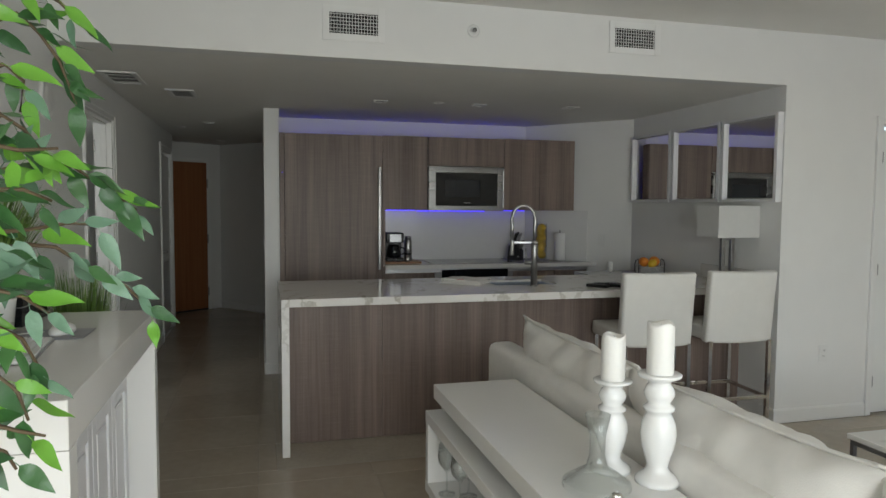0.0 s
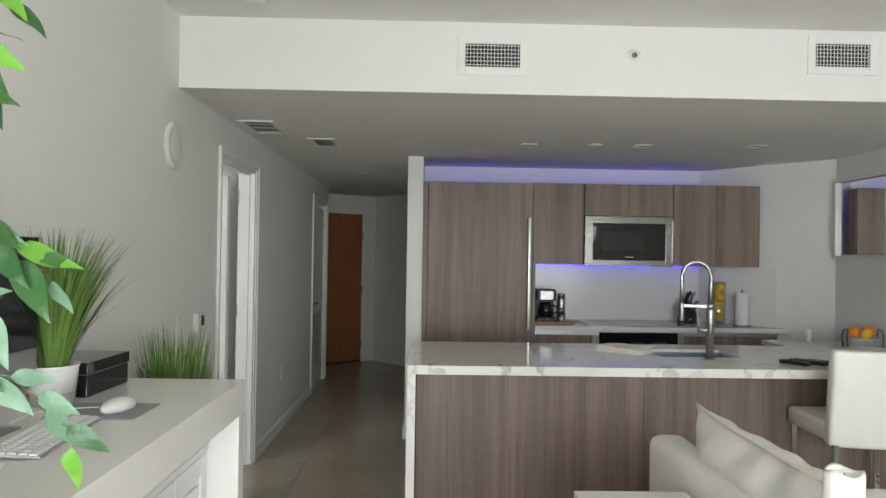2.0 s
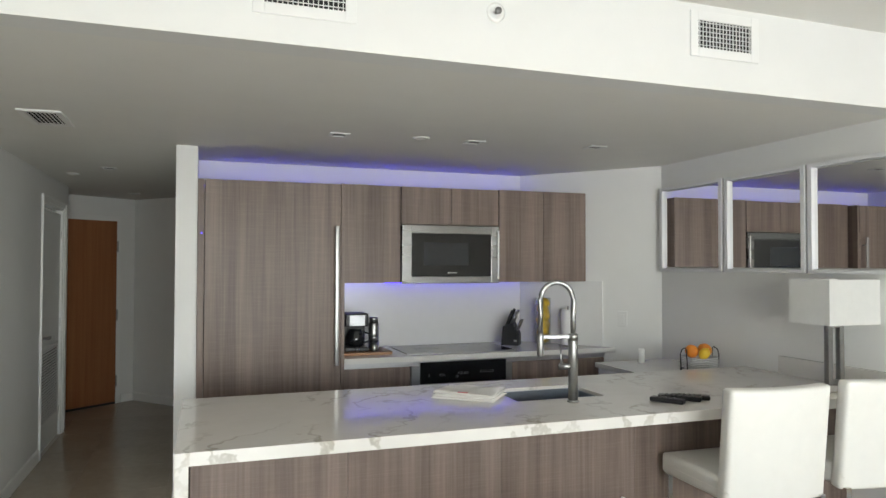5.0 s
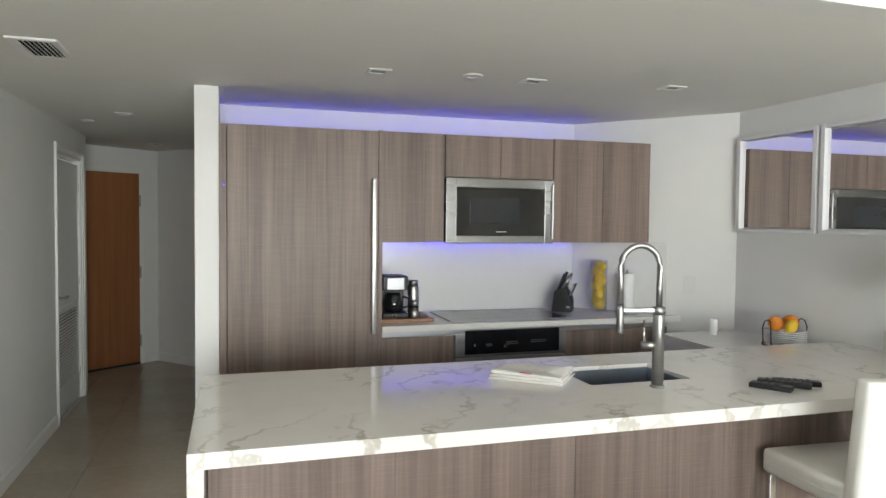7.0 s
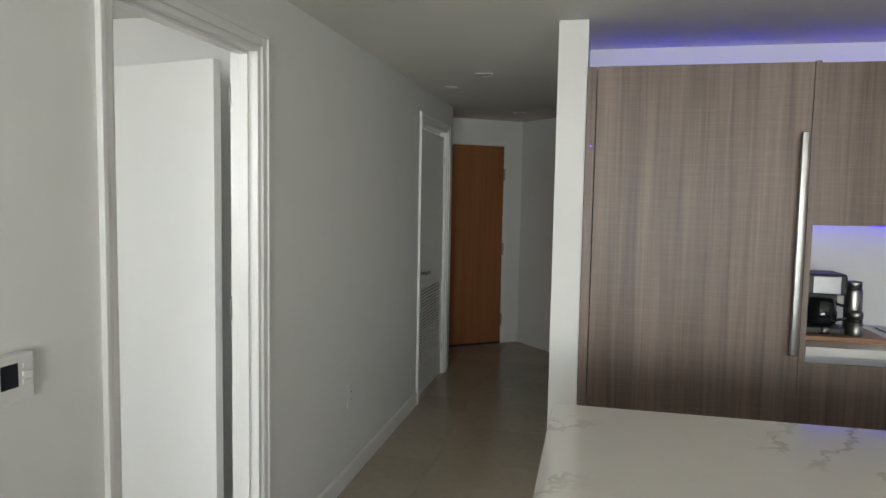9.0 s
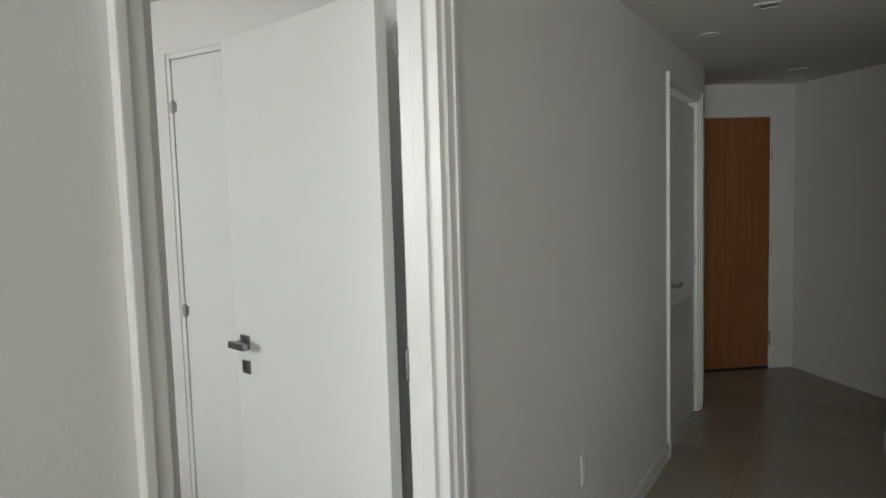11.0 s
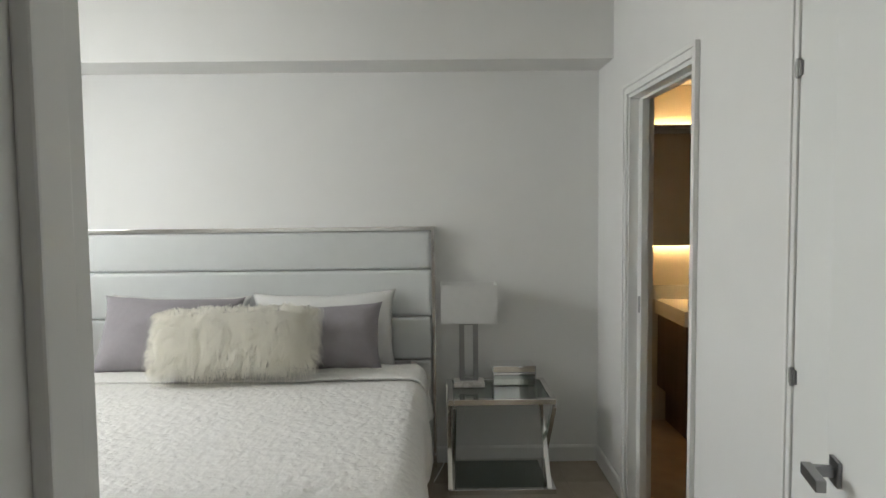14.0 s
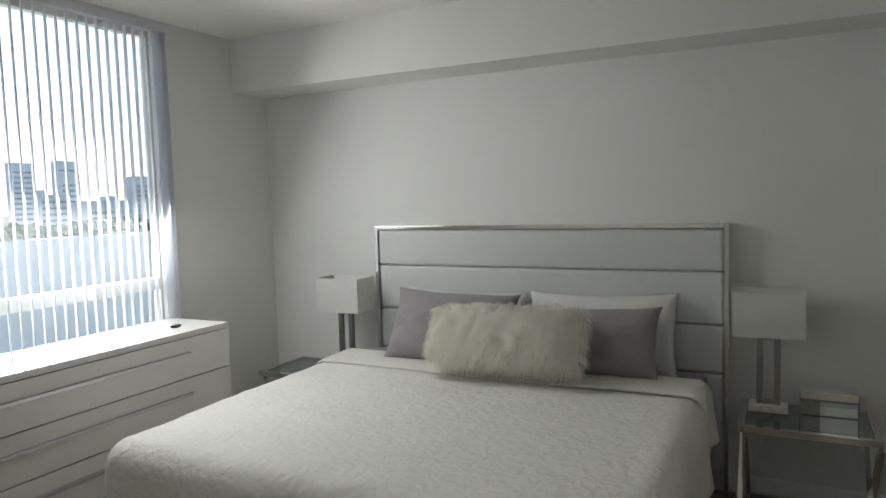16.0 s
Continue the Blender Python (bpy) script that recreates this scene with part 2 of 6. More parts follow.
M_ORANGE = material("orange_peel", (0.75, 0.24, 0.02), rough=0.45, grain=0.15, scale=20, bump=0.25, bump_scale=240)
M_LEMON = material("lemon_peel", (0.8, 0.52, 0.03), rough=0.45, grain=0.12, scale=20, bump=0.25, bump_scale=240)
M_BOARD = material("cutting_board", (0.32, 0.17, 0.09), rough=0.5, grain=0.25, scale=40, stretch=(0.1, 1, 1))
M_TOWEL = material("kitchen_towel", (0.76, 0.735, 0.70), rough=0.95, grain=0.08, scale=150, bump=0.4, bump_scale=420)
M_PINK = material("pink_stitching", (0.6, 0.2, 0.22), rough=0.9, grain=0.2, scale=200)
M_BLUE = material("blue_sponge", (0.02, 0.09, 0.22), rough=0.8, grain=0.3, scale=80, bump=0.3)
M_PLASTIC = material("white_plastic", (0.74, 0.74, 0.72), rough=0.4, grain=0.02, scale=30)
M_SCREEN = material("grey_screen", (0.02, 0.024, 0.03), rough=0.06, spec=0.6, grain=0.1, scale=30)
M_SPREAD = material("white_quilt", (0.72, 0.71, 0.68), rough=0.9, grain=0.05, scale=40, bump=0.9, bump_scale=30, sheen=0.2)
M_SHEET = material("lilac_grey_sheet", (0.28, 0.26, 0.278), rough=0.85, grain=0.08, scale=30, bump=0.25, bump_scale=26, sheen=0.2)
M_PILLOW = material("white_pillow", (0.7, 0.7, 0.68), rough=0.9, grain=0.04, scale=30, bump=0.2, bump_scale=24)
M_FUR = material("cream_fur", (0.97, 0.96, 0.91), rough=0.8, tint=(0.94, 0.92, 0.84), scale=60, piece=0.3, island=True, sheen=0.3)
M_HEAD = material("headboard_leather", (0.64, 0.66, 0.65), rough=0.38, spec=0.45, grain=0.04, scale=14, bump=0.1, bump_scale=200)
M_SMOKE = glass_material("smoked_glass", (0.62, 0.7, 0.66))
M_GLASS = glass_material("clear_glass", (0.97, 0.985, 0.98))
M_BLIND = material("blind_vinyl", (0.78, 0.79, 0.81), rough=0.6, grain=0.02, scale=20)


def let_light_through(mat, color, share):
    """Mixes a translucent lobe into a thin material."""
    nt = mat.node_tree
    back = nt.nodes.new("ShaderNodeBsdfTranslucent")
    back.inputs["Color"].default_value = (*color, 1)
    both = nt.nodes.new("ShaderNodeMixShader")
    both.inputs[0].default_value = share
    nt.links.new(nt.nodes["Principled BSDF"].outputs[0], both.inputs[1])
    nt.links.new(back.outputs[0], both.inputs[2])
    nt.links.new(both.outputs[0], nt.nodes["Material Output"].inputs["Surface"])


let_light_through(M_SHADE, (0.85, 0.85, 0.83), 0.35)
let_light_through(M_BLIND, (0.85, 0.87, 0.9), 0.5)
let_light_through(M_FUR, (0.93, 0.91, 0.84), 0.45)


def quilt_relief(mat, scale, depth):
    """Puckered cells of a matelasse quilt, as relief over the weave."""
    nt = mat.node_tree
    b = nt.nodes["Principled BSDF"]
    tc = nt.nodes.new("ShaderNodeTexCoord")
    wob = nt.nodes.new("ShaderNodeTexNoise")
    wob.inputs["Scale"].default_value = 9
    nt.links.new(tc.outputs["Object"], wob.inputs["Vector"])
    warp = nt.nodes.new("ShaderNodeMix")
    warp.data_type = "VECTOR"
    warp.inputs["Factor"].default_value = 0.08
    nt.links.new(tc.outputs["Object"], warp.inputs[4])
    nt.links.new(wob.outputs["Color"], warp.inputs[5])
    cells = nt.nodes.new("ShaderNodeTexVoronoi")
    cells.feature = "SMOOTH_F1"
    cells.inputs["Scale"].default_value = scale
    nt.links.new(warp.outputs[1], cells.inputs["Vector"])
    bump = nt.nodes.new("ShaderNodeBump")
    bump.invert = True
    bump.inputs["Strength"].default_value = 0.8
    bump.inputs["Distance"].default_value = depth
    nt.links.new(cells.outputs["Distance"], bump.inputs["Height"])
    if b.inputs["Normal"].is_linked:
        nt.links.new(b.inputs["Normal"].links[0].from_socket, bump.inputs["Normal"])
    nt.links.new(bump.outputs["Normal"], b.inputs["Normal"])


quilt_relief(M_SPREAD, 34, 0.006)
M_LED = emitter("violet_led", (0.055, 0.03, 1.0), 1.8)
M_WARM = emitter("warm_led", (1.0, 0.66, 0.3), 11.0)
M_SPOT = emitter("downlight_lens", (1.0, 0.95, 0.85), 2.5)
M_BATHWALL = material("bath_tile", (0.62, 0.56, 0.46), rough=0.3, grain=0.05, scale=6)
M_BATHFLOOR = material("bath_floor", (0.34, 0.25, 0.17), rough=0.3, grain=0.3, scale=9)
M_RUG = material("grey_rug", (0.3, 0.3, 0.31), rough=0.95, grain=0.35, scale=30, bump=0.6, bump_scale=120)

# ---- shapes ----


def add_box(bm, x0, x1, y0, y1, z0, z1, bevel=0.0, seg=2, mat=None):
    """A box between two corners, with rounded edges where a bevel is given."""
    m = Matrix.Translation(((x0 + x1) / 2, (y0 + y1) / 2, (z0 + z1) / 2)) @ Matrix.Diagonal((abs(x1 - x0), abs(y1 - y0), abs(z1 - z0), 1))
    if mat is not None:
        m = mat @ m
    made = bmesh.ops.create_cube(bm, size=1.0, matrix=m)
    if bevel:
        edges = list({e for v in made["verts"] for e in v.link_edges})
        bmesh.ops.bevel(bm, geom=edges, offset=bevel, segments=seg, affect="EDGES", profile=0.6)
    return bm


def box(*a, **k):
    return add_box(bmesh.new(), *a, **k)


def add_prism(bm, points, z0, z1):
    """An upright prism over a polygon on the plan."""
    lo = [bm.verts.new((x, y, z0)) for x, y in points]
    hi = [bm.verts.new((x, y, z1)) for x, y in points]
    bm.faces.new(lo[::-1])
    bm.faces.new(hi)
    for i in range(len(points)):
        j = (i + 1) % len(points)
        bm.faces.new((lo[i], lo[j], hi[j], hi[i]))
    bmesh.ops.recalc_face_normals(bm, faces=bm.faces)
    return bm


def add_lathe(bm, profile, at=(0, 0, 0), steps=32, m=None, closed=True):
    """A turned body: rings of (radius, height) round the upright axis."""
    rings = []
    base = (m or Matrix()) @ Matrix.Translation(at)
    for r, z in profile:
        rings.append([bm.verts.new(base @ Vector((r * math.cos(2 * math.pi * k / steps), r * math.sin(2 * math.pi * k / steps), z))) for k in range(steps)])
    for a, b in zip(rings, rings[1:]):
        for k in range(steps):
            bm.faces.new((a[k], a[(k + 1) % steps], b[(k + 1) % steps], b[k]))
    if closed:
        bm.faces.new(rings[0][::-1])
        bm.faces.new(rings[-1])
    return bm


def add_tube(bm, points, radius, steps=10, closed=True):
    """A round bar along a line of points; radius may be one number or one a point."""
    pts = [Vector(p) for p in points]
    rad = radius if isinstance(radius, (list, tuple)) else [radius] * len(pts)
    rings, up = [], Vector((0, 0, 1))
    for i, p in enumerate(pts):
        d = (pts[min(i + 1, len(pts) - 1)] - pts[max(i - 1, 0)]).normalized()
        side = d.cross(up)
        if side.length < 0.05:
            side = d.cross(Vector((0, 1, 0)))
        side.normalize()
        other = side.cross(d).normalized()
        rings.append([bm.verts.new(p + rad[i] * (math.cos(2 * math.pi * k / steps) * side + math.sin(2 * math.pi * k / steps) * other)) for k in range(steps)])
    for a, b in zip(rings, rings[1:]):
        for k in range(steps):
            bm.faces.new((a[k], a[(k + 1) % steps], b[(k + 1) % steps], b[k]))
    if closed:
        bm.faces.new(rings[0][::-1])
        bm.faces.new(rings[-1])
    return bm


def finish(bm, smooth=False):
    bmesh.ops.recalc_face_normals(bm, faces=bm.faces)
    if smooth:
        for f in bm.faces:
            f.smooth = True
    return bm


def make(name, bm, mat, smooth=False):
    finish(bm, smooth)
    me = bpy.data.meshes.new(name)
    bm.to_mesh(me)
    bm.free()
    me.materials.append(mat)
    return new(name, me)


def part(name, bm, mat, parent, label="", smooth=False):
    """One mesh object under a thing or under a part."""
    ob = make(name, bm, mat, smooth)
    ob.parent = parent
    if label:
        ob["label"] = label
    return ob


def thing(name, label, category, m=None, group=""):
    """An empty at a thing's base, under which its parts stand."""
    ob = new(name)
    ob.empty_display_size = 0.1
    if m is not None:
        ob.matrix_basis = m
    return tagged(ob, label, category, group)


def solid(name, bm, mat, label, category, group="", smooth=False):
    return tagged(make(name, bm, mat, smooth), label, category, group)


def structure(name, bm, mat, label, category="", smooth=False):
    return tagged(make(name, bm, mat, smooth), label, category or name.split("_")[0], kind="structure")


# ---- structure ----
KZ = 2.255        # kitchen and hall ceiling
LZ = 2.60         # living room and bedroom ceiling
SOFFIT_Y = 4.305  # front of the dropped kitchen ceiling
BACK_Y = 7.08     # kitchen back wall
RIGHT_X = 4.34    # wall with the mirrors
W = 0.11          # wall thickness
BW_Y = 6.16       # bedroom wall with the bathroom door
BH_X = -3.60      # headboard wall
BN_Y = 2.28        # bedroom window wall

# left wall, between living room and bedroom, with two door openings
DY0, DY1, DH = 4.988, 5.788, 2.03
LY0, LY1 = 8.165, 9.03
bm = bmesh.new()
for y0, y1, z0, z1 in ((-1.45, DY0, 0, LZ), (DY0, DY1, DH, LZ), (DY1, LY0, 0, LZ), (LY0, LY1, DH, LZ), (LY1, 9.24, 0, LZ)):
    add_box(bm, -W, 0, y0, y1, z0, z1)
structure("wall_left", bm, M_WALL, "smooth white painted wall with two doorways")

# entry corner at the end of the hall
EX, EY = 0.465, 10.49
D1 = Vector((0.80, 0.60)).normalized()
P0 = Vector((EX, EY)) - D1 * 2.2
bm = add_prism(bmesh.new(), [(P0.x, P0.y), (EX, EY), (EX, EY + 0.2), (P0.x - 0.15, P0.y + 0.15)], 0, KZ)
structure("wall_entry", bm, M_WALL, "white painted slanting wall round the entry door")
bm = add_prism(bmesh.new(), [(EX, EY), (1.55, 9.31), (1.75, 9.31), (EX, EY + 0.2)], 0, KZ)
structure("wall_entry_side", bm, M_WALL, "plain white painted wall beside the entry door")
structure("wall_niche", box(-1.35, -W, 9.1, 9.24, 0, KZ), M_WALL, "white painted end of the hall wall")
bm = add_prism(bmesh.new(), [(1.55, 9.31), (1.036, 8.9), (1.036, 6.47), (1.16, 6.47), (1.16, BACK_Y + W), (1.75, 9.31)], 0, KZ)
structure("wall_pilaster", bm, M_WALL, "white painted wall end beside the refrigerator")

# kitchen walls
structure("wall_kitchen_back", box(1.16, 3.64, BACK_Y, BACK_Y + W, 0, KZ), M_WALL, "white painted kitchen back wall")
KC = (RIGHT_X, 6.20)
bm = add_prism(bmesh.new(), [(3.63, BACK_Y), KC, (RIGHT_X + W, 6.20), (RIGHT_X + W, BACK_Y + W), (3.63, BACK_Y + W)], 0, KZ)
structure("wall_kitchen_corner", bm, M_WALL, "white painted slanting wall in the kitchen corner")
structure("wall_right", box(RIGHT_X, RIGHT_X + W, SOFFIT_Y, 6.20, 0, KZ), M_WALL, "white painted wall with three mirrors")
bm = bmesh.new()
add_box(bm, RIGHT_X + W, 5.14, SOFFIT_Y, SOFFIT_Y + W, 0, LZ)
add_box(bm, 5.14, 6.0, SOFFIT_Y, SOFFIT_Y + W, DH, LZ)
add_box(bm, 6.0, 6.6, SOFFIT_Y, SOFFIT_Y + W, 0, LZ)
structure("wall_north", bm, M_WALL, "white painted living room wall with a door")
structure("wall_soffit", box(0, RIGHT_X + W, SOFFIT_Y, SOFFIT_Y + 0.12, KZ, LZ), M_WALL, "white painted face of the dropped ceiling")
structure("wall_east", box(6.6, 6.6 + W, -1.45, SOFFIT_Y + W, 0, LZ), M_WALL, "plain white painted wall")

# living room front with its wide glass opening
bm = bmesh.new()
add_box(bm, 0, 0.35, -1.45, -1.3, 0, LZ)
add_box(bm, 4.37, 6.6, -1.45, -1.3, 0, LZ)
add_box(bm, 0.35, 4.37, -1.45, -1.3, 2.42, LZ)
structure("wall_front", bm, M_WALL, "white painted wall round the glass front")

# bedroom walls
structure("wall_headboard", box(BH_X - W, BH_X, BN_Y - 0.3, BW_Y + W, 0, LZ), M_WALL, "light grey-white painted bedroom wall")
BX0, BX1 = -2.99, -2.139
CX0, CX1 = -1.413, -0.63
bm = bmesh.new()
for x0, x1, z0, z1 in ((BH_X, BX0, 0, LZ), (BX0, BX1, DH, LZ), (BX1, CX0, 0, LZ), (CX0, CX1, DH - 0.005, LZ), (CX1, -W, 0, LZ)):
    add_box(bm, x0, x1, BW_Y, BW_Y + 0.12, z0, z1)
structure("wall_bedroom_north", bm, M_WALL, "white painted bedroom wall with a bathroom doorway and a closet door")
WX0, WX1, WZ0, WZ1 = -2.75, -1.62, 0.5, 2.57
bm = bmesh.new()
for x0, x1, z0, z1 in ((BH_X, WX0, 0, LZ), (WX0, WX1, 0, WZ0), (WX0, WX1, WZ1, LZ), (WX1, -W, 0, LZ)):
    add_box(bm, x0, x1, BN_Y - 0.2, BN_Y, z0, z1)
structure("wall_bedroom_window", bm, M_WALL, "white painted bedroom wall round the window")
structure("wall_bedroom_soffit", box(BH_X, -3.275, BN_Y, BW_Y, 2.265, LZ), M_WALL, "white painted ceiling beam above the headboard wall")

# bathroom shell
bm = bmesh.new()
add_box(bm, -4.45, -4.32, 6.28, 8.1, 0, 2.3)
add_box(bm, -1.4, -1.3, 6.28, 8.1, 0, 2.3)
add_box(bm, -4.45, -1.3, 8.1, 8.2, 0, 2.3)
add_box(bm, -4.45, BH_X - W, 6.16, 6.28, 0, 2.3)
structure("wall_bathroom", bm, M_BATHWALL, "cream bathroom walls in warm light")
structure("ceiling_bathroom", box(-4.45, -1.3, 6.28, 8.2, 2.3, 2.36), M_CEIL, "white bathroom ceiling")

# ceilings
structure("ceiling_kitchen", box(-1.5, RIGHT_X + W, SOFFIT_Y + 0.12, 10.8, KZ, KZ + 0.06), M_CEIL, "matt off-white kitchen and hall ceiling")
structure("ceiling_living", box(-W, 6.6 + W, -1.45, SOFFIT_Y + W, LZ, LZ + 0.08), M_CEIL, "matt off-white living room ceiling")
structure("ceiling_bedroom", box(BH_X - W, -W, BN_Y - 0.3, BW_Y + 0.12, LZ, LZ + 0.08), M_CEIL, "matt off-white bedroom ceiling")

# floor: slab with grout, tiles at the end of the file
floor_slab = structure("floor", box(-4.5, 6.8, -1.45, 10.8, -0.12, -0.003), M_GROUT, "polished beige porcelain floor tiles with thin joints")
structure("floor_bathroom", box(-4.32, -1.4, 6.22, 8.1, -0.003, 0.004), M_BATHFLOOR, "brown stone bathroom floor")


def baseboard(name, p, q, side):
    """A baseboard along a wall from p to q, standing 12 mm out to the given side."""
    p, q = Vector(p), Vector(q)
    d = (q - p).normalized()
    n = Vector((-d.y, d.x)) * side
    out = 0.012
    prof = ((0.0, 0.0), (out, 0.0), (out, 0.083), (out * 0.45, 0.095), (0.0, 0.095))
    bm = bmesh.new()
    ends = []
    for e in (p, q):
        ends.append([bm.verts.new((e.x + n.x * o, e.y + n.y * o, z)) for o, z in prof])
    k = len(prof)
    for i in range(k):
        bm.faces.new((ends[0][i], ends[0][(i + 1) % k], ends[1][(i + 1) % k], ends[1][i]))
    bm.faces.new(ends[0])
    bm.faces.new(ends[1][::-1])
    structure(name, bm, M_TRIM, "white painted baseboard", "baseboard")


baseboard("baseboard_left_1", (0, -1.25), (0, DY0 - 0.06), -1)
baseboard("baseboard_left_2", (0, DY1 + 0.06), (0, LY0 - 0.06), -1)
baseboard("baseboard_entry", (EX, EY), (1.5, 9.36), -1)
baseboard("baseboard_entry_door", (EX - D1.x * 0.15, EY - D1.y * 0.15), (EX, EY), -1)
baseboard("baseboard_pilaster", (1.036, 8.8), (1.036, 6.47), -1)
baseboard("baseboard_pilaster_end", (1.024, 6.47), (1.16, 6.47), -1)
baseboard("baseboard_right", (RIGHT_X, SOFFIT_Y), (RIGHT_X, 4.44), 1)
baseboard("baseboard_north", (RIGHT_X - 0.012, SOFFIT_Y), (5.085, SOFFIT_Y), -1)
baseboard("baseboard_headboard", (BH_X, BN_Y), (BH_X, BW_Y), -1)
baseboard("baseboard_bedroom_north", (BH_X, BW_Y), (BX0 - 0.055, BW_Y), -1)
baseboard("baseboard_bedroom_mid", (BX1 + 0.055, BW_Y), (CX0 - 0.05, BW_Y), -1)
baseboard("baseboard_bedroom_window", (BH_X, BN_Y), (-0.2, BN_Y), 1)


def casing(name, axis, at, a0, a1, top, width, out, label):
    """Door casing round an opening, on the face of a wall: two uprights and a head, each with a stepped edge."""
    ob = tagged(new(name), label, "door casing", kind="structure")

    def bar(kind, u0, u1, z0, z1):
        bm = bmesh.new()
        lo, hi = sorted((at, at + out))
        if axis == "x":
            add_box(bm, lo, hi, u0, u1, z0, z1, 0.004)
        else:
            add_box(bm, u0, u1, lo, hi, z0, z1, 0.004)
        part(kind, bm, M_TRIM, ob)

    def rim(u0, u1, z0, z1):
        bm = bmesh.new()
        lo, hi = sorted((at + out * 0.9, at + out * 1.55))
        if axis == "x":
            add_box(bm, lo, hi, u0, u1, z0, z1, 0.003)
        else:
            add_box(bm, u0, u1, lo, hi, z0, z1, 0.003)
        part("casing_edge", bm, M_TRIM, ob)

    bar("side_casing", a0 - width, a0, 0, top + width)
    bar("side_casing", a1, a1 + width, 0, top + width)
    bar("head_casing", a0, a1, top, top + width)
    rim(a0 - width, a0 - width * 0.62, 0, top + width)
    rim(a1 + width * 0.62, a1 + width, 0, top + width)
    rim(a0 - width * 0.62, a1 + width * 0.62, top + width * 0.62, top + width)
    return ob


def jamb(name, axis, lo, hi, a0, a1, top, stop):
    """The lining of a doorway, with a stop bead."""
    ob = tagged(new(name), "white painted door lining", "door frame", kind="structure")
    for kind, u0, u1, z0, z1 in (("jamb", a0, a0 + 0.018, 0, top), ("jamb", a1 - 0.018, a1, 0, top), ("head_jamb", a0 + 0.018, a1 - 0.018, top - 0.018, top)):
        bm = bmesh.new()
        if axis == "x":
            add_box(bm, lo, hi, u0, u1, z0, z1, 0.002)
        else:
            add_box(bm, u0, u1, lo, hi, z0, z1, 0.002)
        part(kind, bm, M_TRIM, ob)
    s0, s1 = stop
    for u0, u1, z0, z1 in ((a0 + 0.018, a0 + 0.03, 0, top - 0.018), (a1 - 0.03, a1 - 0.018, 0, top - 0.018), (a0 + 0.03, a1 - 0.03, top - 0.03, top - 0.018)):
        bm = bmesh.new()
        if axis == "x":
            add_box(bm, s0, s1, u0, u1, z0, z1, 0.002)
        else:
            add_box(bm, u0, u1, s0, s1, z0, z1, 0.002)
        part("door_stop", bm, M_TRIM, ob)
    return ob


casing("trim_bedroom_door", "x", 0, DY0, DY1, DH, 0.05, 0.012, "white painted casing round the bedroom doorway")
casing("trim_bedroom_door_inside", "x", -W, DY0, DY1, DH, 0.055, -0.012, "white painted casing on the bedroom side of the doorway")
jamb("jamb_bedroom", "x", -W, 0, DY0, DY1, DH, (-0.07, -0.035))
casing("trim_louver_door", "x", 0, LY0, LY1, DH, 0.055, 0.012, "white painted casing round the louvred door")
jamb("jamb_louver", "x", -W, 0, LY0, LY1, DH, (-0.1, -0.06))
casing("trim_bath_door", "y", BW_Y, BX0, BX1, DH, 0.05, -0.012, "white painted casing round the bathroom doorway")
jamb("jamb_bath", "y", BW_Y, BW_Y + 0.12, BX0, BX1, DH, (BW_Y + 0.05, BW_Y + 0.08))
casing("trim_closet_door", "y", BW_Y, CX0, CX1, DH - 0.005, 0.03, -0.01, "thin white casing round the closet door")
casing("trim_living_door", "y", SOFFIT_Y, 5.14, 6.0, DH, 0.055, -0.012, "white painted casing round the living room door")


def hinge(parent, at, along, name="hinge", k=1.0):
    """A butt hinge: a knuckle with two tips and two leaves."""
    bm = bmesh.new()
    x, y, z = at
    add_lathe(bm, ((0.003, -0.046 * k), (0.0055, -0.044 * k), (0.0055, 0.044 * k), (0.003, 0.046 * k)), at, 12)
    dx, dy = along
    add_box(bm, x - abs(dx) * 0.012 - 0.0015, x + abs(dx) * 0.012 + 0.0015, y - abs(dy) * 0.012 - 0.0015, y + abs(dy) * 0.012 + 0.0015, z - 0.036 * k, z + 0.036 * k)
    return part(name, bm, M_STEEL, parent, "brushed steel hinge")


def lever(parent, m, keyhole=True, reach=0.115):
    """A square lever handle: rose, neck, grip, and a key plate under it. It points along +x of m and stands out along -y."""
    bm = add_box(bmesh.new(), -0.024, 0.024, -0.008, 0, -0.024, 0.024, 0.002, mat=m)
    rose = part("handle_rose", bm, M_GUN, parent, "square grey metal rose")
    bm = add_box(bmesh.new(), -0.009, 0.009, -0.045, -0.008, -0.009, 0.009, 0.002, mat=m)
    add_box(bm, -0.012, reach, -0.06, -0.042, -0.011, 0.011, 0.002, mat=m)
    part("lever", bm, M_GUN, rose, "square grey metal lever")
    if keyhole:
        bm = add_box(bmesh.new(), -0.022, 0.022, -0.007, 0, -0.105, -0.06, 0.002, mat=m)
        plate = part("key_plate", bm, M_GUN, parent, "square grey metal key plate")
        bm = bmesh.new()
        add_lathe(bm, ((0.011, -0.0005), (0.011, 0.003)), (0, 0, 0), 16, m @ Matrix.Translation((0, -0.008, -0.082)) @ Matrix.Rotation(radians(90), 4, "X"))
        part("thumb_turn", bm, M_CHROME, plate, "round chrome lock")


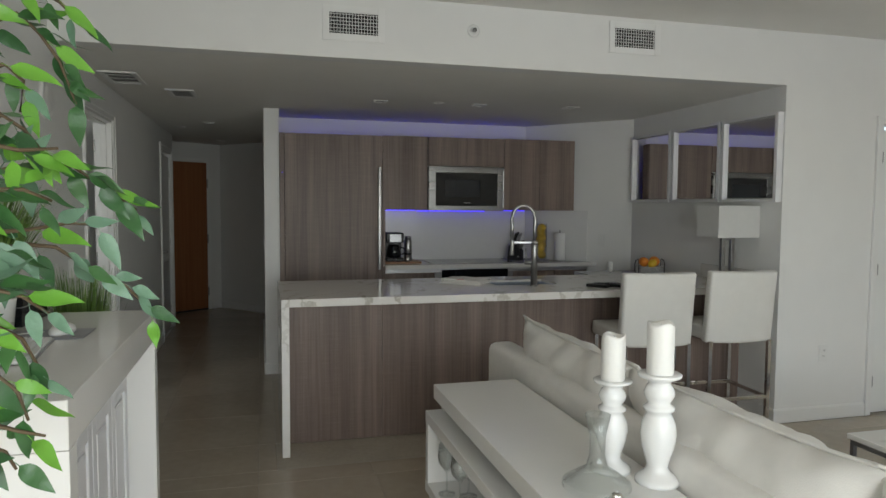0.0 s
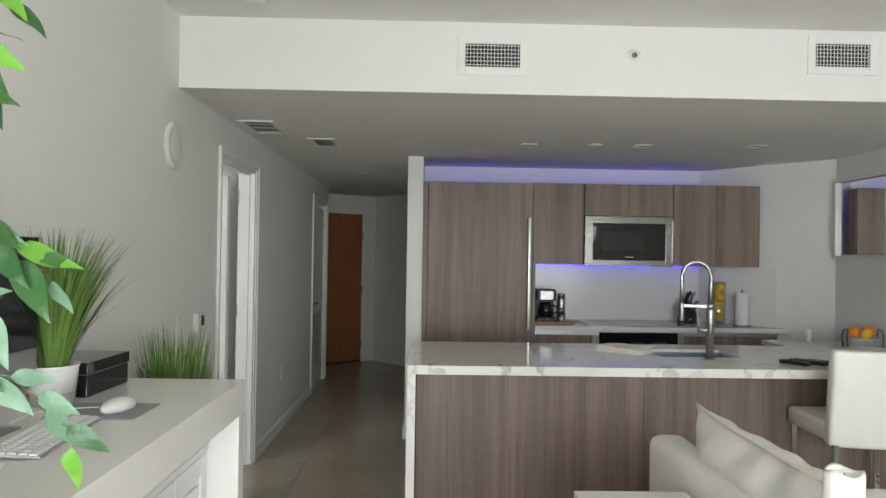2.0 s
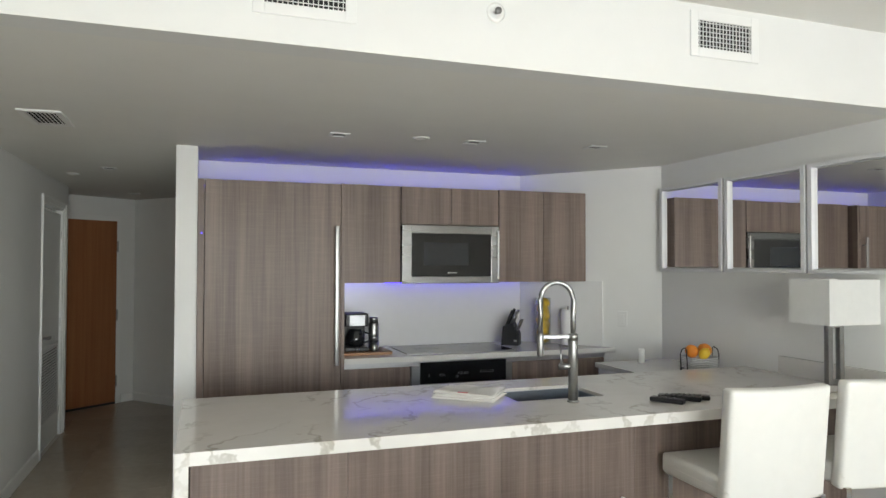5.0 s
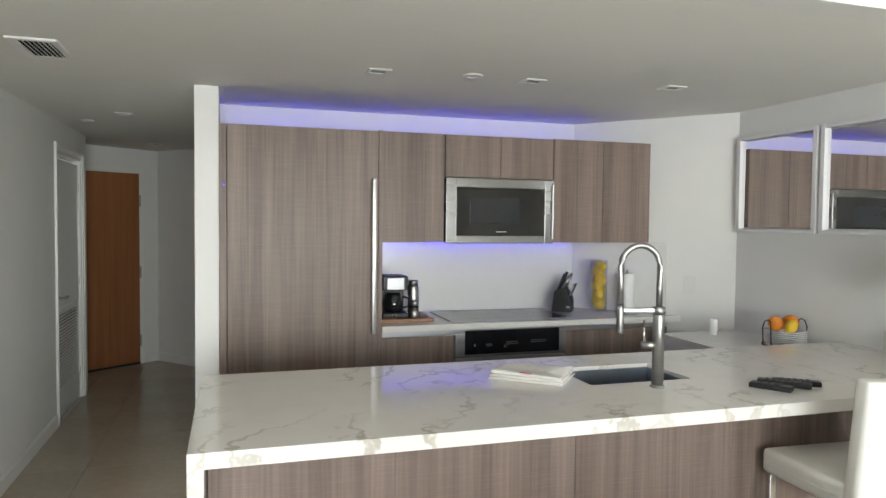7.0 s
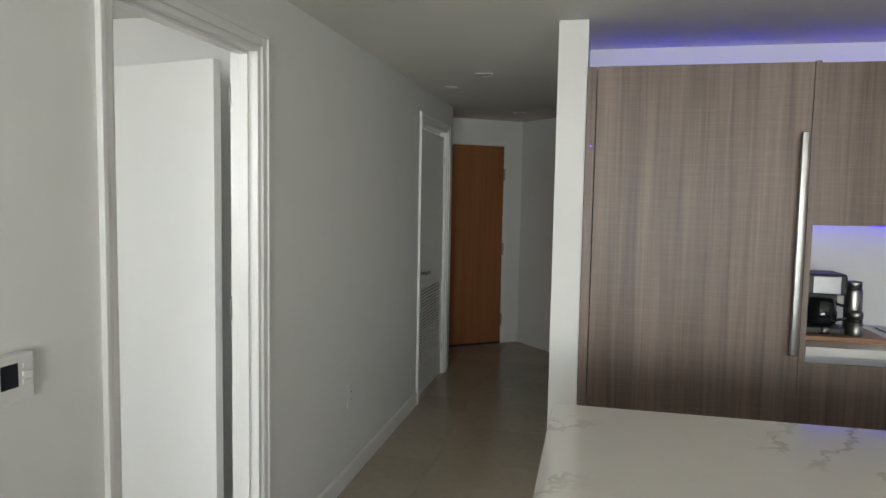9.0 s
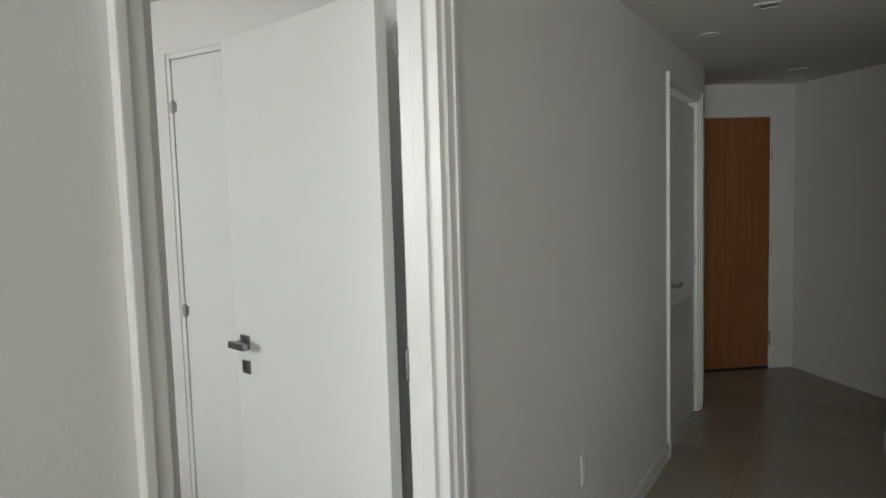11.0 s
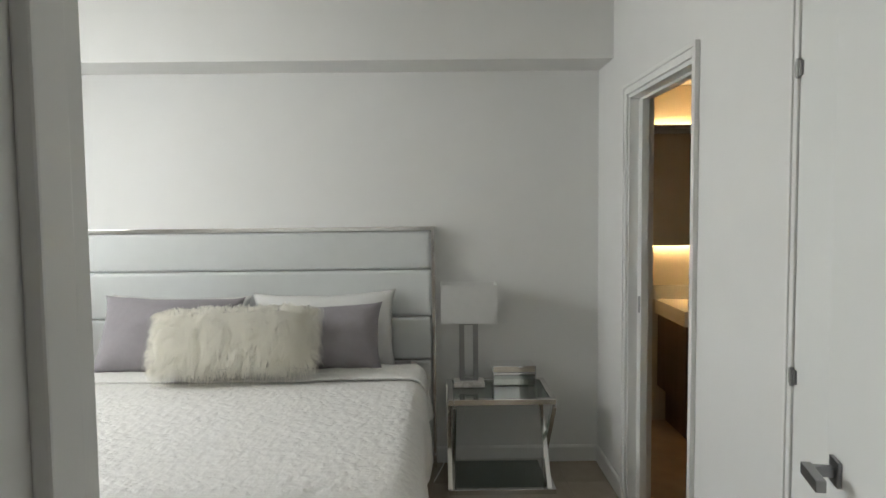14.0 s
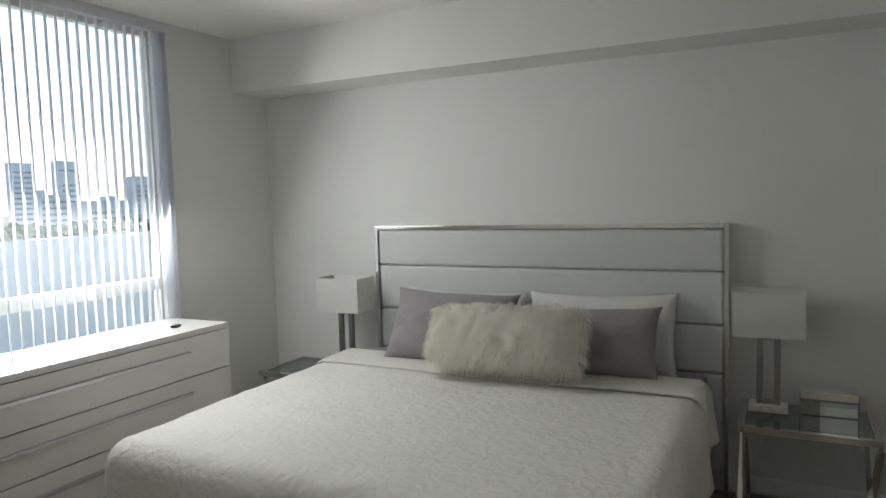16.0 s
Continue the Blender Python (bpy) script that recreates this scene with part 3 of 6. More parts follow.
# bedroom door, standing open into the bedroom, hinged on the far jamb
bedroom_door = thing("door_bedroom", "white painted flush bedroom door standing open", "door", pose(-W - 0.004, DY1 - 0.004, 0.008, 0, 0, -13.0))
part("leaf", box(-0.84, -0.085, -0.002, 0.036, 0, 1.99, 0.002), M_DOOR, bedroom_door)
for z in (0.21, 1.057, 1.845):
    hinge(bedroom_door, (0.006, -0.008, z), (0, 1))
lever(bedroom_door, pose(-0.78, -0.002, 1.01), True, 0.08)
lever(bedroom_door, pose(-0.78, 0.036, 1.01, 0, 0, 180) @ Matrix.Diagonal((-1, 1, 1, 1)), False)

# closet door in the bedroom wall, closed
closet = thing("door_closet", "white painted flush closet door, closed", "door", pose(CX0 + 0.003, BW_Y - 0.004, 0.006))
part("leaf", box(0, CX1 - CX0 - 0.006, 0, 0.036, 0, DH - 0.013, 0.001), M_DOOR, closet)
for z in (0.2, 1.05, 1.84):
    hinge(closet, (0.0, -0.006, z), (1, 0), k=0.55)
    part("hinge_leaf", box(0.004, 0.016, -0.003, 0.0, z - 0.018, z + 0.018, 0.001), M_GUN, closet, "grey metal hinge leaf")

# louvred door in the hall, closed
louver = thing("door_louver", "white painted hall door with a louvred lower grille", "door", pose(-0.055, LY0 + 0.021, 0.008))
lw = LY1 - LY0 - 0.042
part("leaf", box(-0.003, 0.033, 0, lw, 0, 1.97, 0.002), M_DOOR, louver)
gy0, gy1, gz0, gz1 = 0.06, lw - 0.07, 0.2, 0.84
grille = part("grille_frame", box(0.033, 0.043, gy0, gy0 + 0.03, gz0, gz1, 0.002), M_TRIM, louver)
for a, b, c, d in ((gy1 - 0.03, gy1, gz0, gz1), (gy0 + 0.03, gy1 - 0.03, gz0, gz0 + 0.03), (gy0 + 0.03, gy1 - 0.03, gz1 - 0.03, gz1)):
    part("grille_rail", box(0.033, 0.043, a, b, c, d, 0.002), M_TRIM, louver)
# Dark sheet on the solid leaf paints the shade between the slats.
part("grille_backing", box(0.0335, 0.0345, gy0 + 0.03, gy1 - 0.03, gz0 + 0.03, gz1 - 0.03), M_DARK, louver, "dark sheet for the shade between the slats")
n_slat = 24
slat_mesh = None
for i in range(n_slat):
    z = gz0 + 0.04 + i * (gz1 - gz0 - 0.08) / (n_slat - 1)
    if slat_mesh is None:
        bm = add_box(bmesh.new(), -0.008, 0.008, gy0 + 0.03, gy1 - 0.03, -0.0015, 0.0015, mat=pose(0, 0, 0, 0, 38, 0))
        ob = part("slat", bm, M_TRIM, grille)
        slat_mesh = ob.data
    else:
        ob = new("slat", slat_mesh)
        ob.parent = grille
    ob.location = (0.042, 0, z)
lever(louver, pose(0.033, 0.075, 0.925, 0, 0, 90), False, 0.1)
for z in (0.22, 1.0, 1.78):
    hinge(louver, (0.04, lw + 0.01, z), (0, 1))

# entry door
ang = math.degrees(math.atan2(D1.y, D1.x))
R0 = Vector((EX, EY)) - D1 * 0.2
entry = thing("door_entry", "brown wood veneer entry door, closed", "door", pose(R0.x - D1.x * 0.93, R0.y - D1.y * 0.93, 0.0, 0, 0, ang))
part("leaf", box(0.0, 0.91, -0.018, 0.02, 0.02, 2.0, 0.002), M_BROWN, entry)
part("sweep", box(0.0, 0.91, -0.022, 0.0, 0.0, 0.022), M_BLACK, entry, "black door sweep")
part("head_frame", box(-0.05, 0.96, -0.02, 0.02, 2.005, 2.055, 0.003), M_TRIM, entry, "white painted door frame")
part("side_frame", box(0.913, 0.96, -0.02, 0.02, 0, 2.005, 0.003), M_TRIM, entry, "white painted door frame")
for z in (0.25, 0.97, 1.72):
    part("hinge", add_lathe(bmesh.new(), ((0.005, -0.06), (0.009, -0.057), (0.009, 0.057), (0.005, 0.06)), (0.914, -0.026, z), 10), M_STEEL, entry, "steel hinge")
bm = add_lathe(bmesh.new(), ((0.008, 0), (0.008, 0.004)), (0, 0, 0), 14, pose(0.3, -0.018, 1.48, 90))
part("peephole", bm, M_STEEL, entry, "small brass peephole")

# living room door, closed, seen at its edge
livdoor = thing("door_living", "white painted living room door, closed", "door", pose(5.145, SOFFIT_Y + 0.02, 0.008))
part("leaf", box(0.0, 0.85, 0, 0.036, 0, 1.985, 0.002), M_DOOR, livdoor)
for z in (0.23, 1.02, 1.80):
    hinge(livdoor, (0.0, -0.02, z), (1, 0))

# glass front of the living room and its bench of frames
front = tagged(new("window_front"), "wide glass front with white metal frames", "window", kind="structure")
for i in range(4):
    x = 0.35 + i * 1.34
    part("window_frame", box(max(0.35, x - 0.03), min(4.37, x + 0.03), -1.41, -1.35, 0, 2.42, 0.004), M_TRIM, front)
part("window_sill", box(0.35, 4.37, -1.42, -1.34, -0.003, 0.045, 0.004), M_TRIM, front)
for i in range(3):
    x = 0.38 + i * 1.34
    pane = part("pane", box(x, x + 1.28, -1.385, -1.375, 0.045, 2.42), M_GLASS, front)
    pane.visible_shadow = False


# ---- kitchen ----


def vent(name, m, w, h, nx, ny, label, deep=0.02):
    """A wall grille: a flat frame, a dark box behind it and thin bars both ways. Faces -y of m."""
    ob = thing(name, label, "air vent", m)
    f = 0.038
    bm = bmesh.new()
    for x0, x1, z0, z1 in ((-w / 2 - f, -w / 2, -h / 2 - f, h / 2 + f), (w / 2, w / 2 + f, -h / 2 - f, h / 2 + f), (-w / 2, w / 2, -h / 2 - f, -h / 2), (-w / 2, w / 2, h / 2, h / 2 + f)):
        add_box(bm, x0, x1, -0.008, 0, z0, z1, 0.002)
    part("frame", bm, M_TRIM, ob, "white painted metal frame")
    # Dark sheet on the wall face paints the shade of the duct.
    part("backing", box(-w / 2, w / 2, -0.0015, 0.0, -h / 2, h / 2), M_DARK, ob, "darkened sheet in place of the shaded duct")
    bar = None
    for i in range(nx):
        x = -w / 2 + (i + 0.5) * w / nx
        if bar is None:
            o = part("slat", box(-0.0013, 0.0013, -0.006, -0.002, -h / 2, h / 2), M_TRIM, ob)
            bar = o.data
        else:
            o = new("slat", bar)
            o.parent = ob
        o.location = (x, 0, 0)
    bar = None
    for i in range(ny):
        z = -h / 2 + (i + 0.5) * h / ny
        if bar is None:
            o = part("slat", box(-w / 2, w / 2, -0.0095, -0.0062, -0.0013, 0.0013), M_TRIM, ob)
            bar = o.data
        else:
            o = new("slat", bar)
            o.parent = ob
        o.location = (0, 0, z)
    return ob


vent("wall_vent", pose(1.506, SOFFIT_Y, 2.44), 0.265, 0.112, 16, 6, "white egg-crate air vent on the soffit face")
vent("wall_vent", pose(3.22, SOFFIT_Y, 2.477), 0.27, 0.112, 16, 6, "white egg-crate air vent on the soffit face")


def ceiling_vent(m, w, d, kind):
    ob = thing("ceiling_vent", "white louvred ceiling vent", "air vent", m)
    f = 0.03
    bm = bmesh.new()
    for x0, x1, y0, y1 in ((-w / 2, -w / 2 + f, -d / 2, d / 2), (w / 2 - f, w / 2, -d / 2, d / 2), (-w / 2 + f, w / 2 - f, -d / 2, -d / 2 + f), (-w / 2 + f, w / 2 - f, d / 2 - f, d / 2)):
        add_box(bm, x0, x1, y0, y1, -0.01, 0, 0.003)
    part("frame", bm, M_TRIM, ob)
    # The sheet's darker colour stands in for shade inside the duct.
    part("backing", box(-w / 2 + f, w / 2 - f, -d / 2 + f, d / 2 - f, -0.001, 0.0), M_DARK if kind else M_STONE, ob, "darkened sheet in place of the shaded duct")
    n = 7 if kind else 3
    for i in range(n):
        if kind:
            x = -w / 2 + f + (i + 0.5) * (w - 2 * f) / n
            bm = add_box(bmesh.new(), -0.011, 0.011, -d / 2 + f, d / 2 - f, -0.001, 0.001, mat=pose(x, 0, -0.009, 0, 35, 0))
        else:
            y = -d / 2 + f + (i + 0.5) * (d - 2 * f) / n
            bm = add_box(bmesh.new(), -w / 2 + f, w / 2 - f, -0.03, 0.03, -0.001, 0.001, mat=pose(0, y, -0.006, 15, 0, 0))
        part("slat", bm, M_TRIM, ob)
    return ob


ceiling_vent(pose(0.165, 5.30, KZ), 0.22, 0.44, 0)
ceiling_vent(pose(0.46, 5.85, KZ), 0.19, 0.36, 1)


def sprinkler(m):
    ob = thing("fire_sprinkler", "small chrome fire sprinkler in a white cup", "sprinkler", m)
    part("cup", add_lathe(bmesh.new(), ((0.036, 0.0), (0.036, 0.004), (0.027, 0.008), (0.02, 0.004)), m=pose(0, 0, 0, 90)), M_TRIM, ob, "", True)
    part("head", add_lathe(bmesh.new(), ((0.006, 0.004), (0.006, 0.024), (0.013, 0.025), (0.013, 0.027)), m=pose(0, 0, 0, 90), steps=16), M_STEEL, ob, "chrome sprinkler head", True)


sprinkler(pose(2.19, SOFFIT_Y, 2.451))


def downlight(x, y, square, lens=M_PLASTIC, z=None):
    ob = thing("downlight", "small square white recessed downlight" if square else "small round white recessed downlight", "ceiling light", pose(x, y, z or KZ), "recessed ceiling lights")
    if square:
        bm = bmesh.new()
        for a, b, c, d in ((-0.055, -0.035, -0.055, 0.055), (0.035, 0.055, -0.055, 0.055), (-0.035, 0.035, -0.055, -0.035), (-0.035, 0.035, 0.035, 0.055)):
            add_box(bm, a, b, c, d, -0.006, 0, 0.002)
        part("frame", bm, M_PLASTIC, ob)
        part("lens", box(-0.035, 0.035, -0.035, 0.035, -0.002, 0.0), M_STONE, ob, "grey lens")
    else:
        part("frame", add_lathe(bmesh.new(), ((0.05, 0.0), (0.048, -0.007), (0.036, -0.006), (0.034, -0.001)), steps=28, closed=False), M_PLASTIC, ob, "", True)
        part("lens", add_lathe(bmesh.new(), ((0.036, -0.001), (0.034, -0.002)), steps=24), lens, ob, "pale lens")
    return ob


downlight(1.9, 5.80, True)
downlight(2.36, 5.74, False)
downlight(2.69, 5.76, True)
downlight(3.447, 5.665, True)
downlight(0.52, 7.72, True)
downlight(0.206, 8.17, False)
downlight(0.527, 9.72, True)
downlight(4.35, 3.3, False, M_SPOT, LZ)

# smoke detector on the living room ceiling
sd = thing("smoke_detector", "round white plastic smoke detector on the ceiling", "smoke detector", pose(0.42, 4.02, LZ))
part("base", add_lathe(bmesh.new(), ((0.066, 0), (0.066, -0.014), (0.06, -0.02)), steps=32), M_PLASTIC, sd, "", True)
part("cover", add_lathe(bmesh.new(), ((0.058, -0.02), (0.054, -0.036), (0.03, -0.042), (0.012, -0.043)), steps=32), M_PLASTIC, sd, "", True)

FY = 6.45   # front of the refrigerator column
UY = 6.54  # front of the wall cabinets


def bar_handle(parent, x, y, z0, z1, r=0.013, out=0.045):
    bm = box(x - r, x + r, y - out - 0.008, y - out + 0.008, z0, z1, 0.005, 3)
    h = part("handle", bm, M_STEEL, parent, "long brushed steel bar handle", True)
    for z in (z0 + 0.07, z1 - 0.07):
        part("handle_post", add_tube(bmesh.new(), ((x, y, z), (x, y - out, z)), 0.006, 10), M_STEEL, h, "", True)


fridge = thing("refrigerator", "tall panelled refrigerator in grey-brown wood laminate", "refrigerator")
part("filler", box(1.162, 1.2, FY + 0.004, FY + 0.56, 0.0, 2.055, 0.001), M_WOOD, fridge)
part("door", box(1.204, 2.040, FY, FY + 0.022, 0.09, 2.055, 0.0015), M_WOOD, fridge)
part("body", box(1.202, 2.040, FY + 0.024, FY + 0.56, 0.0, 2.05), M_DARK, fridge, "dark carcass behind the door")
part("side_panel", box(2.043, 2.066, FY + 0.002, FY + 0.56, 0.0, 2.06, 0.001), M_WOOD, fridge)
bar_handle(fridge, 2.008, FY, 0.885, 1.78)
part("indicator", box(1.182, 1.188, FY + 0.0, FY + 0.004, 1.72, 1.726), M_LED, fridge, "tiny violet indicator light")


def cabinet(name, x0, x1, z0, z1, doors, y=UY, depth=0.5, label="", mat=None):
    """A cabinet unit: carcass and flat doors with thin dark gaps between them."""
    ob = thing(name, label or "grey-brown wood laminate wall cabinet with flat doors", "kitchen cabinet", None, "kitchen cabinets")
    part("body", box(x0 + 0.001, x1 - 0.001, y + 0.022, y + depth, z0 + 0.002, z1 - 0.002), mat or M_WOOD, ob)
    w = (x1 - x0) / doors
    for i in range(doors):
        part("door", box(x0 + i * w + 0.0015, x0 + (i + 1) * w - 0.0015, y, y + 0.02, z0, z1, 0.001), M_WOOD, ob)
    return ob


cabinet("wall_cabinet", 2.072, 2.468, 1.409, 2.068, 1)
cabinet("wall_cabinet", 2.472, 3.198, 1.811, 2.068, 2)
cabinet("wall_cabinet", 3.202, 3.915, 1.409, 2.072, 2, depth=0.12)
BY = 6.49
base_lbl = "grey-brown wood laminate base cabinet under the back counter"
cabinet("base_cabinet", 2.072, 2.526, 0.1, 0.842, 1, BY, 0.55, base_lbl)
cabinet("base_cabinet", 3.28, 3.70, 0.1, 0.842, 1, BY, 0.55, base_lbl)
cabinet("base_cabinet", 3.702, 4.04, 0.1, 0.842, 1, BY, 0.08, base_lbl)

# microwave
mw = thing("microwave", "stainless steel built-in microwave with a black glass door", "microwave")
mx0, mx1, mz0, mz1 = 2.475, 3.196, 1.403, 1.806
part("body", box(mx0 + 0.006, mx1 - 0.006, 6.55, 7.04, mz0 + 0.006, mz1 - 0.004, 0.003), M_DARK, mw, "dark casing")
bm = bmesh.new()
for a, b, c, d in ((mx0, mx0 + 0.066, mz0, mz1), (mx1 - 0.062, mx1, mz0, mz1), (mx0 + 0.066, mx1 - 0.062, mz0, mz0 + 0.048), (mx0 + 0.066, mx1 - 0.062, mz1 - 0.058, mz1)):
    add_box(bm, a, b, 6.523, 6.55, c, d, 0.003)
part("door_frame", bm, M_OVEN_STEEL, mw, "brushed stainless steel frame")
part("glass", box(mx0 + 0.066, mx1 - 0.062, 6.527, 6.547, mz0 + 0.048, mz1 - 0.058, 0.002), M_BGLASS, mw, "black mirror-like glass")
part("viewing_window", box(mx0 + 0.155, mx1 - 0.235, 6.5245, 6.527, mz0 + 0.125, mz1 - 0.12, 0.0005), M_SCREEN, mw, "grey perforated window")
part("handle_edge", box(mx1 - 0.016, mx1 - 0.004, 6.505, 6.523, mz0 + 0.03, mz1 - 0.03, 0.004), M_STEEL, mw, "slim steel grip")
part("badge", box(mx0 + 0.33, mx0 + 0.40, 6.5255, 6.5275, mz0 + 0.07, mz0 + 0.076), M_STEEL, mw, "small metal badge")

# oven
oven = thing("oven", "stainless steel built-in oven with a black control panel", "oven")
ox0, ox1 = 2.53, 3.276
part("control_frame", box(ox0, ox1, BY - 0.012, BY + 0.02, 0.706, 0.846, 0.004), M_STEEL, oven)
part("control_panel", box(ox0 + 0.06, ox1 - 0.05, BY - 0.0155, BY - 0.011, 0.722, 0.868, 0.001), M_BGLASS, oven, "black glass control panel")
for k, (a, b, z) in enumerate(((0.20, 0.235, 0.777), (0.335, 0.41, 0.785), (0.32, 0.34, 0.765), (0.50, 0.545, 0.79), (0.555, 0.60, 0.79), (0.12, 0.13, 0.778))):
    bm = bmesh.new()
    for c, d, e, f in ((a, b, z - 0.007, z - 0.0055), (a, b, z + 0.0055, z + 0.007), (a, a + 0.0015, z - 0.0055, z + 0.0055), (b - 0.0015, b, z - 0.0055, z + 0.0055)):
        add_box(bm, ox0 + c, ox0 + d, BY - 0.0165, BY - 0.0155, e, f)
    part("display_mark", bm, M_STONE, oven, "pale printed key")
part("door", box(ox0, ox1, BY - 0.012, BY + 0.02, 0.12, 0.69, 0.004), M_BGLASS, oven, "black glass oven door")
part("door_rail", box(ox0, ox1, BY - 0.016, BY + 0.02, 0.64, 0.7, 0.003), M_STEEL, oven)
part("handle", add_tube(bmesh.new(), ((ox0 + 0.04, BY - 0.06, 0.672), (ox1 - 0.04, BY - 0.06, 0.672)), 0.012, 14), M_STEEL, oven, "", True)
part("body", box(ox0 + 0.003, ox1 - 0.003, BY + 0.022, 7.05, 0.1, 0.842), M_DARK, oven, "dark casing")

# back counter and splash
bm = add_prism(bmesh.new(), [(2.070, 6.46), (4.12, 6.46), (3.615, BACK_Y - 0.012), (2.070, BACK_Y - 0.012)], 0.880, 0.916)
solid("back_counter", bm, M_QUARTZ, "white quartz back counter with a square front edge", "countertop")
solid("counter_rail", box(2.07, 4.05, 6.5, 6.515, 0.843, 0.88), M_ALU, "pale aluminium grip rail under the back counter", "rail")
sp = structure("trim_backsplash", box(2.07, 3.62, BACK_Y - 0.010, BACK_Y - 0.001, 0.917, 1.409), M_SPLASH, "glossy white slab backsplash", "backsplash")
AD = Vector((RIGHT_X - 3.63, 6.20 - BACK_Y)).normalized()
AN = math.degrees(math.atan2(AD.y, AD.x))
AW = pose(3.63, BACK_Y, 0, 0, 0, AN)   # along the slanting wall; -y faces the room
structure("trim_backsplash_side", add_box(bmesh.new(), 0.004, 0.69, -0.010, -0.001, 0.917, 1.409, 0.001, mat=AW), M_SPLASH, "glossy white slab backsplash on the slanting wall", "backsplash")


def wall_plate(m, kind, label):
    """A switch or socket plate, standing out along -y of m."""
    ob = thing("wall_plate", label, "wall socket", m, "wall plates")
    part("plate", box(-0.036, 0.036, -0.006, 0, -0.058, 0.058, 0.003), M_PLASTIC, ob)
    if kind == "switch":
        part("rocker", box(-0.017, 0.017, -0.01, -0.006, -0.033, 0.033, 0.002), M_PLASTIC, ob)
    else:
        for z in (-0.02, 0.02):
            o = part("socket", box(-0.017, 0.017, -0.009, -0.006, z - 0.014, z + 0.014, 0.002), M_PLASTIC, ob)
            for x in (-0.006, 0.006):
                part("slot", box(x - 0.0012, x + 0.0012, -0.0098, -0.0088, z - 0.002, z + 0.007), M_DARK, o)
    return ob


wall_plate(AW @ pose(0.42, -0.010, 1.12), "socket", "white socket plate on the backsplash")
wall_plate(AW @ pose(0.84, -0.0, 1.13), "switch", "white rocker switch on the kitchen wall")
wall_plate(pose(0, 6.75, 0.458, 0, 0, 90), "socket", "white socket plate low on the hall wall")
wall_plate(pose(4.72, SOFFIT_Y, 0.46), "socket", "white socket plate low on the living room wall")
wall_plate(pose(0, 4.36, 1.09, 0, 0, 90), "switch", "white rocker switch beside the thermostat")
wall_plate(pose(1.036, 7.0, 1.1, 0, 0, -90), "switch", "white switch on the hall side of the wall end")
wall_plate(pose(-1.72, BW_Y, 0.42), "socket", "white socket plate low on the bedroom wall")
wall_plate(pose(BH_X, 2.42, 0.45, 0, 0, 90), "socket", "white socket plate low on the bedroom wall")
wall_plate(pose(1.112, 4.9, 0.62, 0, 0, -90), "socket", "white socket plate on the marble island end")

# thermostat and round chime on the left wall
th = thing("thermostat", "white wall thermostat with a small grey display", "thermostat", pose(0, 4.63, 1.10, 0, 0, 90))
part("body", box(-0.068, 0.068, -0.028, 0, -0.052, 0.052, 0.006), M_PLASTIC, th)
part("display", box(-0.022, 0.022, -0.0295, -0.027, -0.018, 0.034, 0.001), M_SCREEN, th, "dark grey display")
for i in range(4):
    part("button", box(-0.058, -0.034, -0.0305, -0.027, 0.022 - i * 0.016, 0.03 - i * 0.016, 0.001), M_PLASTIC, th)
for i in range(3):
    part("button", box(0.034, 0.058, -0.0305, -0.027, 0.02 - i * 0.018, 0.03 - i * 0.018, 0.001), M_PLASTIC, th)
ch = thing("door_chime", "round white plastic speaker on the wall", "speaker", pose(0, 4.24, 1.965, 0, 0, 90))
part("ring", add_lathe(bmesh.new(), ((0.108, 0), (0.108, 0.012), (0.098, 0.02), (0.09, 0.018)), m=pose(0, 0, 0, 90), steps=40), M_PLASTIC, ch, "", True)
part("cover", add_lathe(bmesh.new(), ((0.09, 0.012), (0.085, 0.017), (0.03, 0.021), (0.005, 0.021)), m=pose(0, 0, 0, 90), steps=40), M_PLASTIC, ch, "", True)

# light strips above and under the wall cabinets
for nm, x0, x1, y0, z in (("led_strip", 1.2, 2.03, 6.96, 2.066), ("led_strip", 2.08, 3.6, 6.92, 2.074)):
    solid(nm, box(x0, x1, y0, y0 + 0.012, z, z + 0.006), M_LED, "violet light strip on top of the kitchen cabinets", "light strip", "violet light strips")
solid("led_strip", box(2.1, 2.46, 7.02, 7.032, 1.4, 1.406), M_LED, "violet light strip under the wall cabinets", "light strip", "violet light strips")
solid("led_strip", box(2.48, 3.17, 7.02, 7.032, 1.392, 1.398), M_LED, "violet light strip under the microwave", "light strip", "violet light strips")
solid("led_strip", box(3.19, 3.6, 7.02, 7.032, 1.4, 1.406), M_LED, "violet light strip under the wall cabinets", "light strip", "violet light strips")

# cooktop
hob = thing("cooktop", "black glass induction cooktop set in the back counter", "cooktop")
part("glass", box(2.515, 3.325, 6.53, 7.0, 0.917, 0.923, 0.002), M_BGLASS, hob)
part("edge_trim", box(2.51, 3.33, 6.524, 6.53, 0.917, 0.9245, 0.001), M_STEEL, hob)
for x, y, r in ((2.72, 6.70, 0.09), (2.72, 6.90, 0.07), (3.10, 6.70, 0.07), (3.10, 6.89, 0.1)):
    part("ring_mark", add_lathe(bmesh.new(), ((r, 0.9232), (r, 0.9235), (r - 0.003, 0.9235), (r - 0.003, 0.9232)), (x, y, 0), 40, closed=False), M_STONE, hob, "faint grey ring")

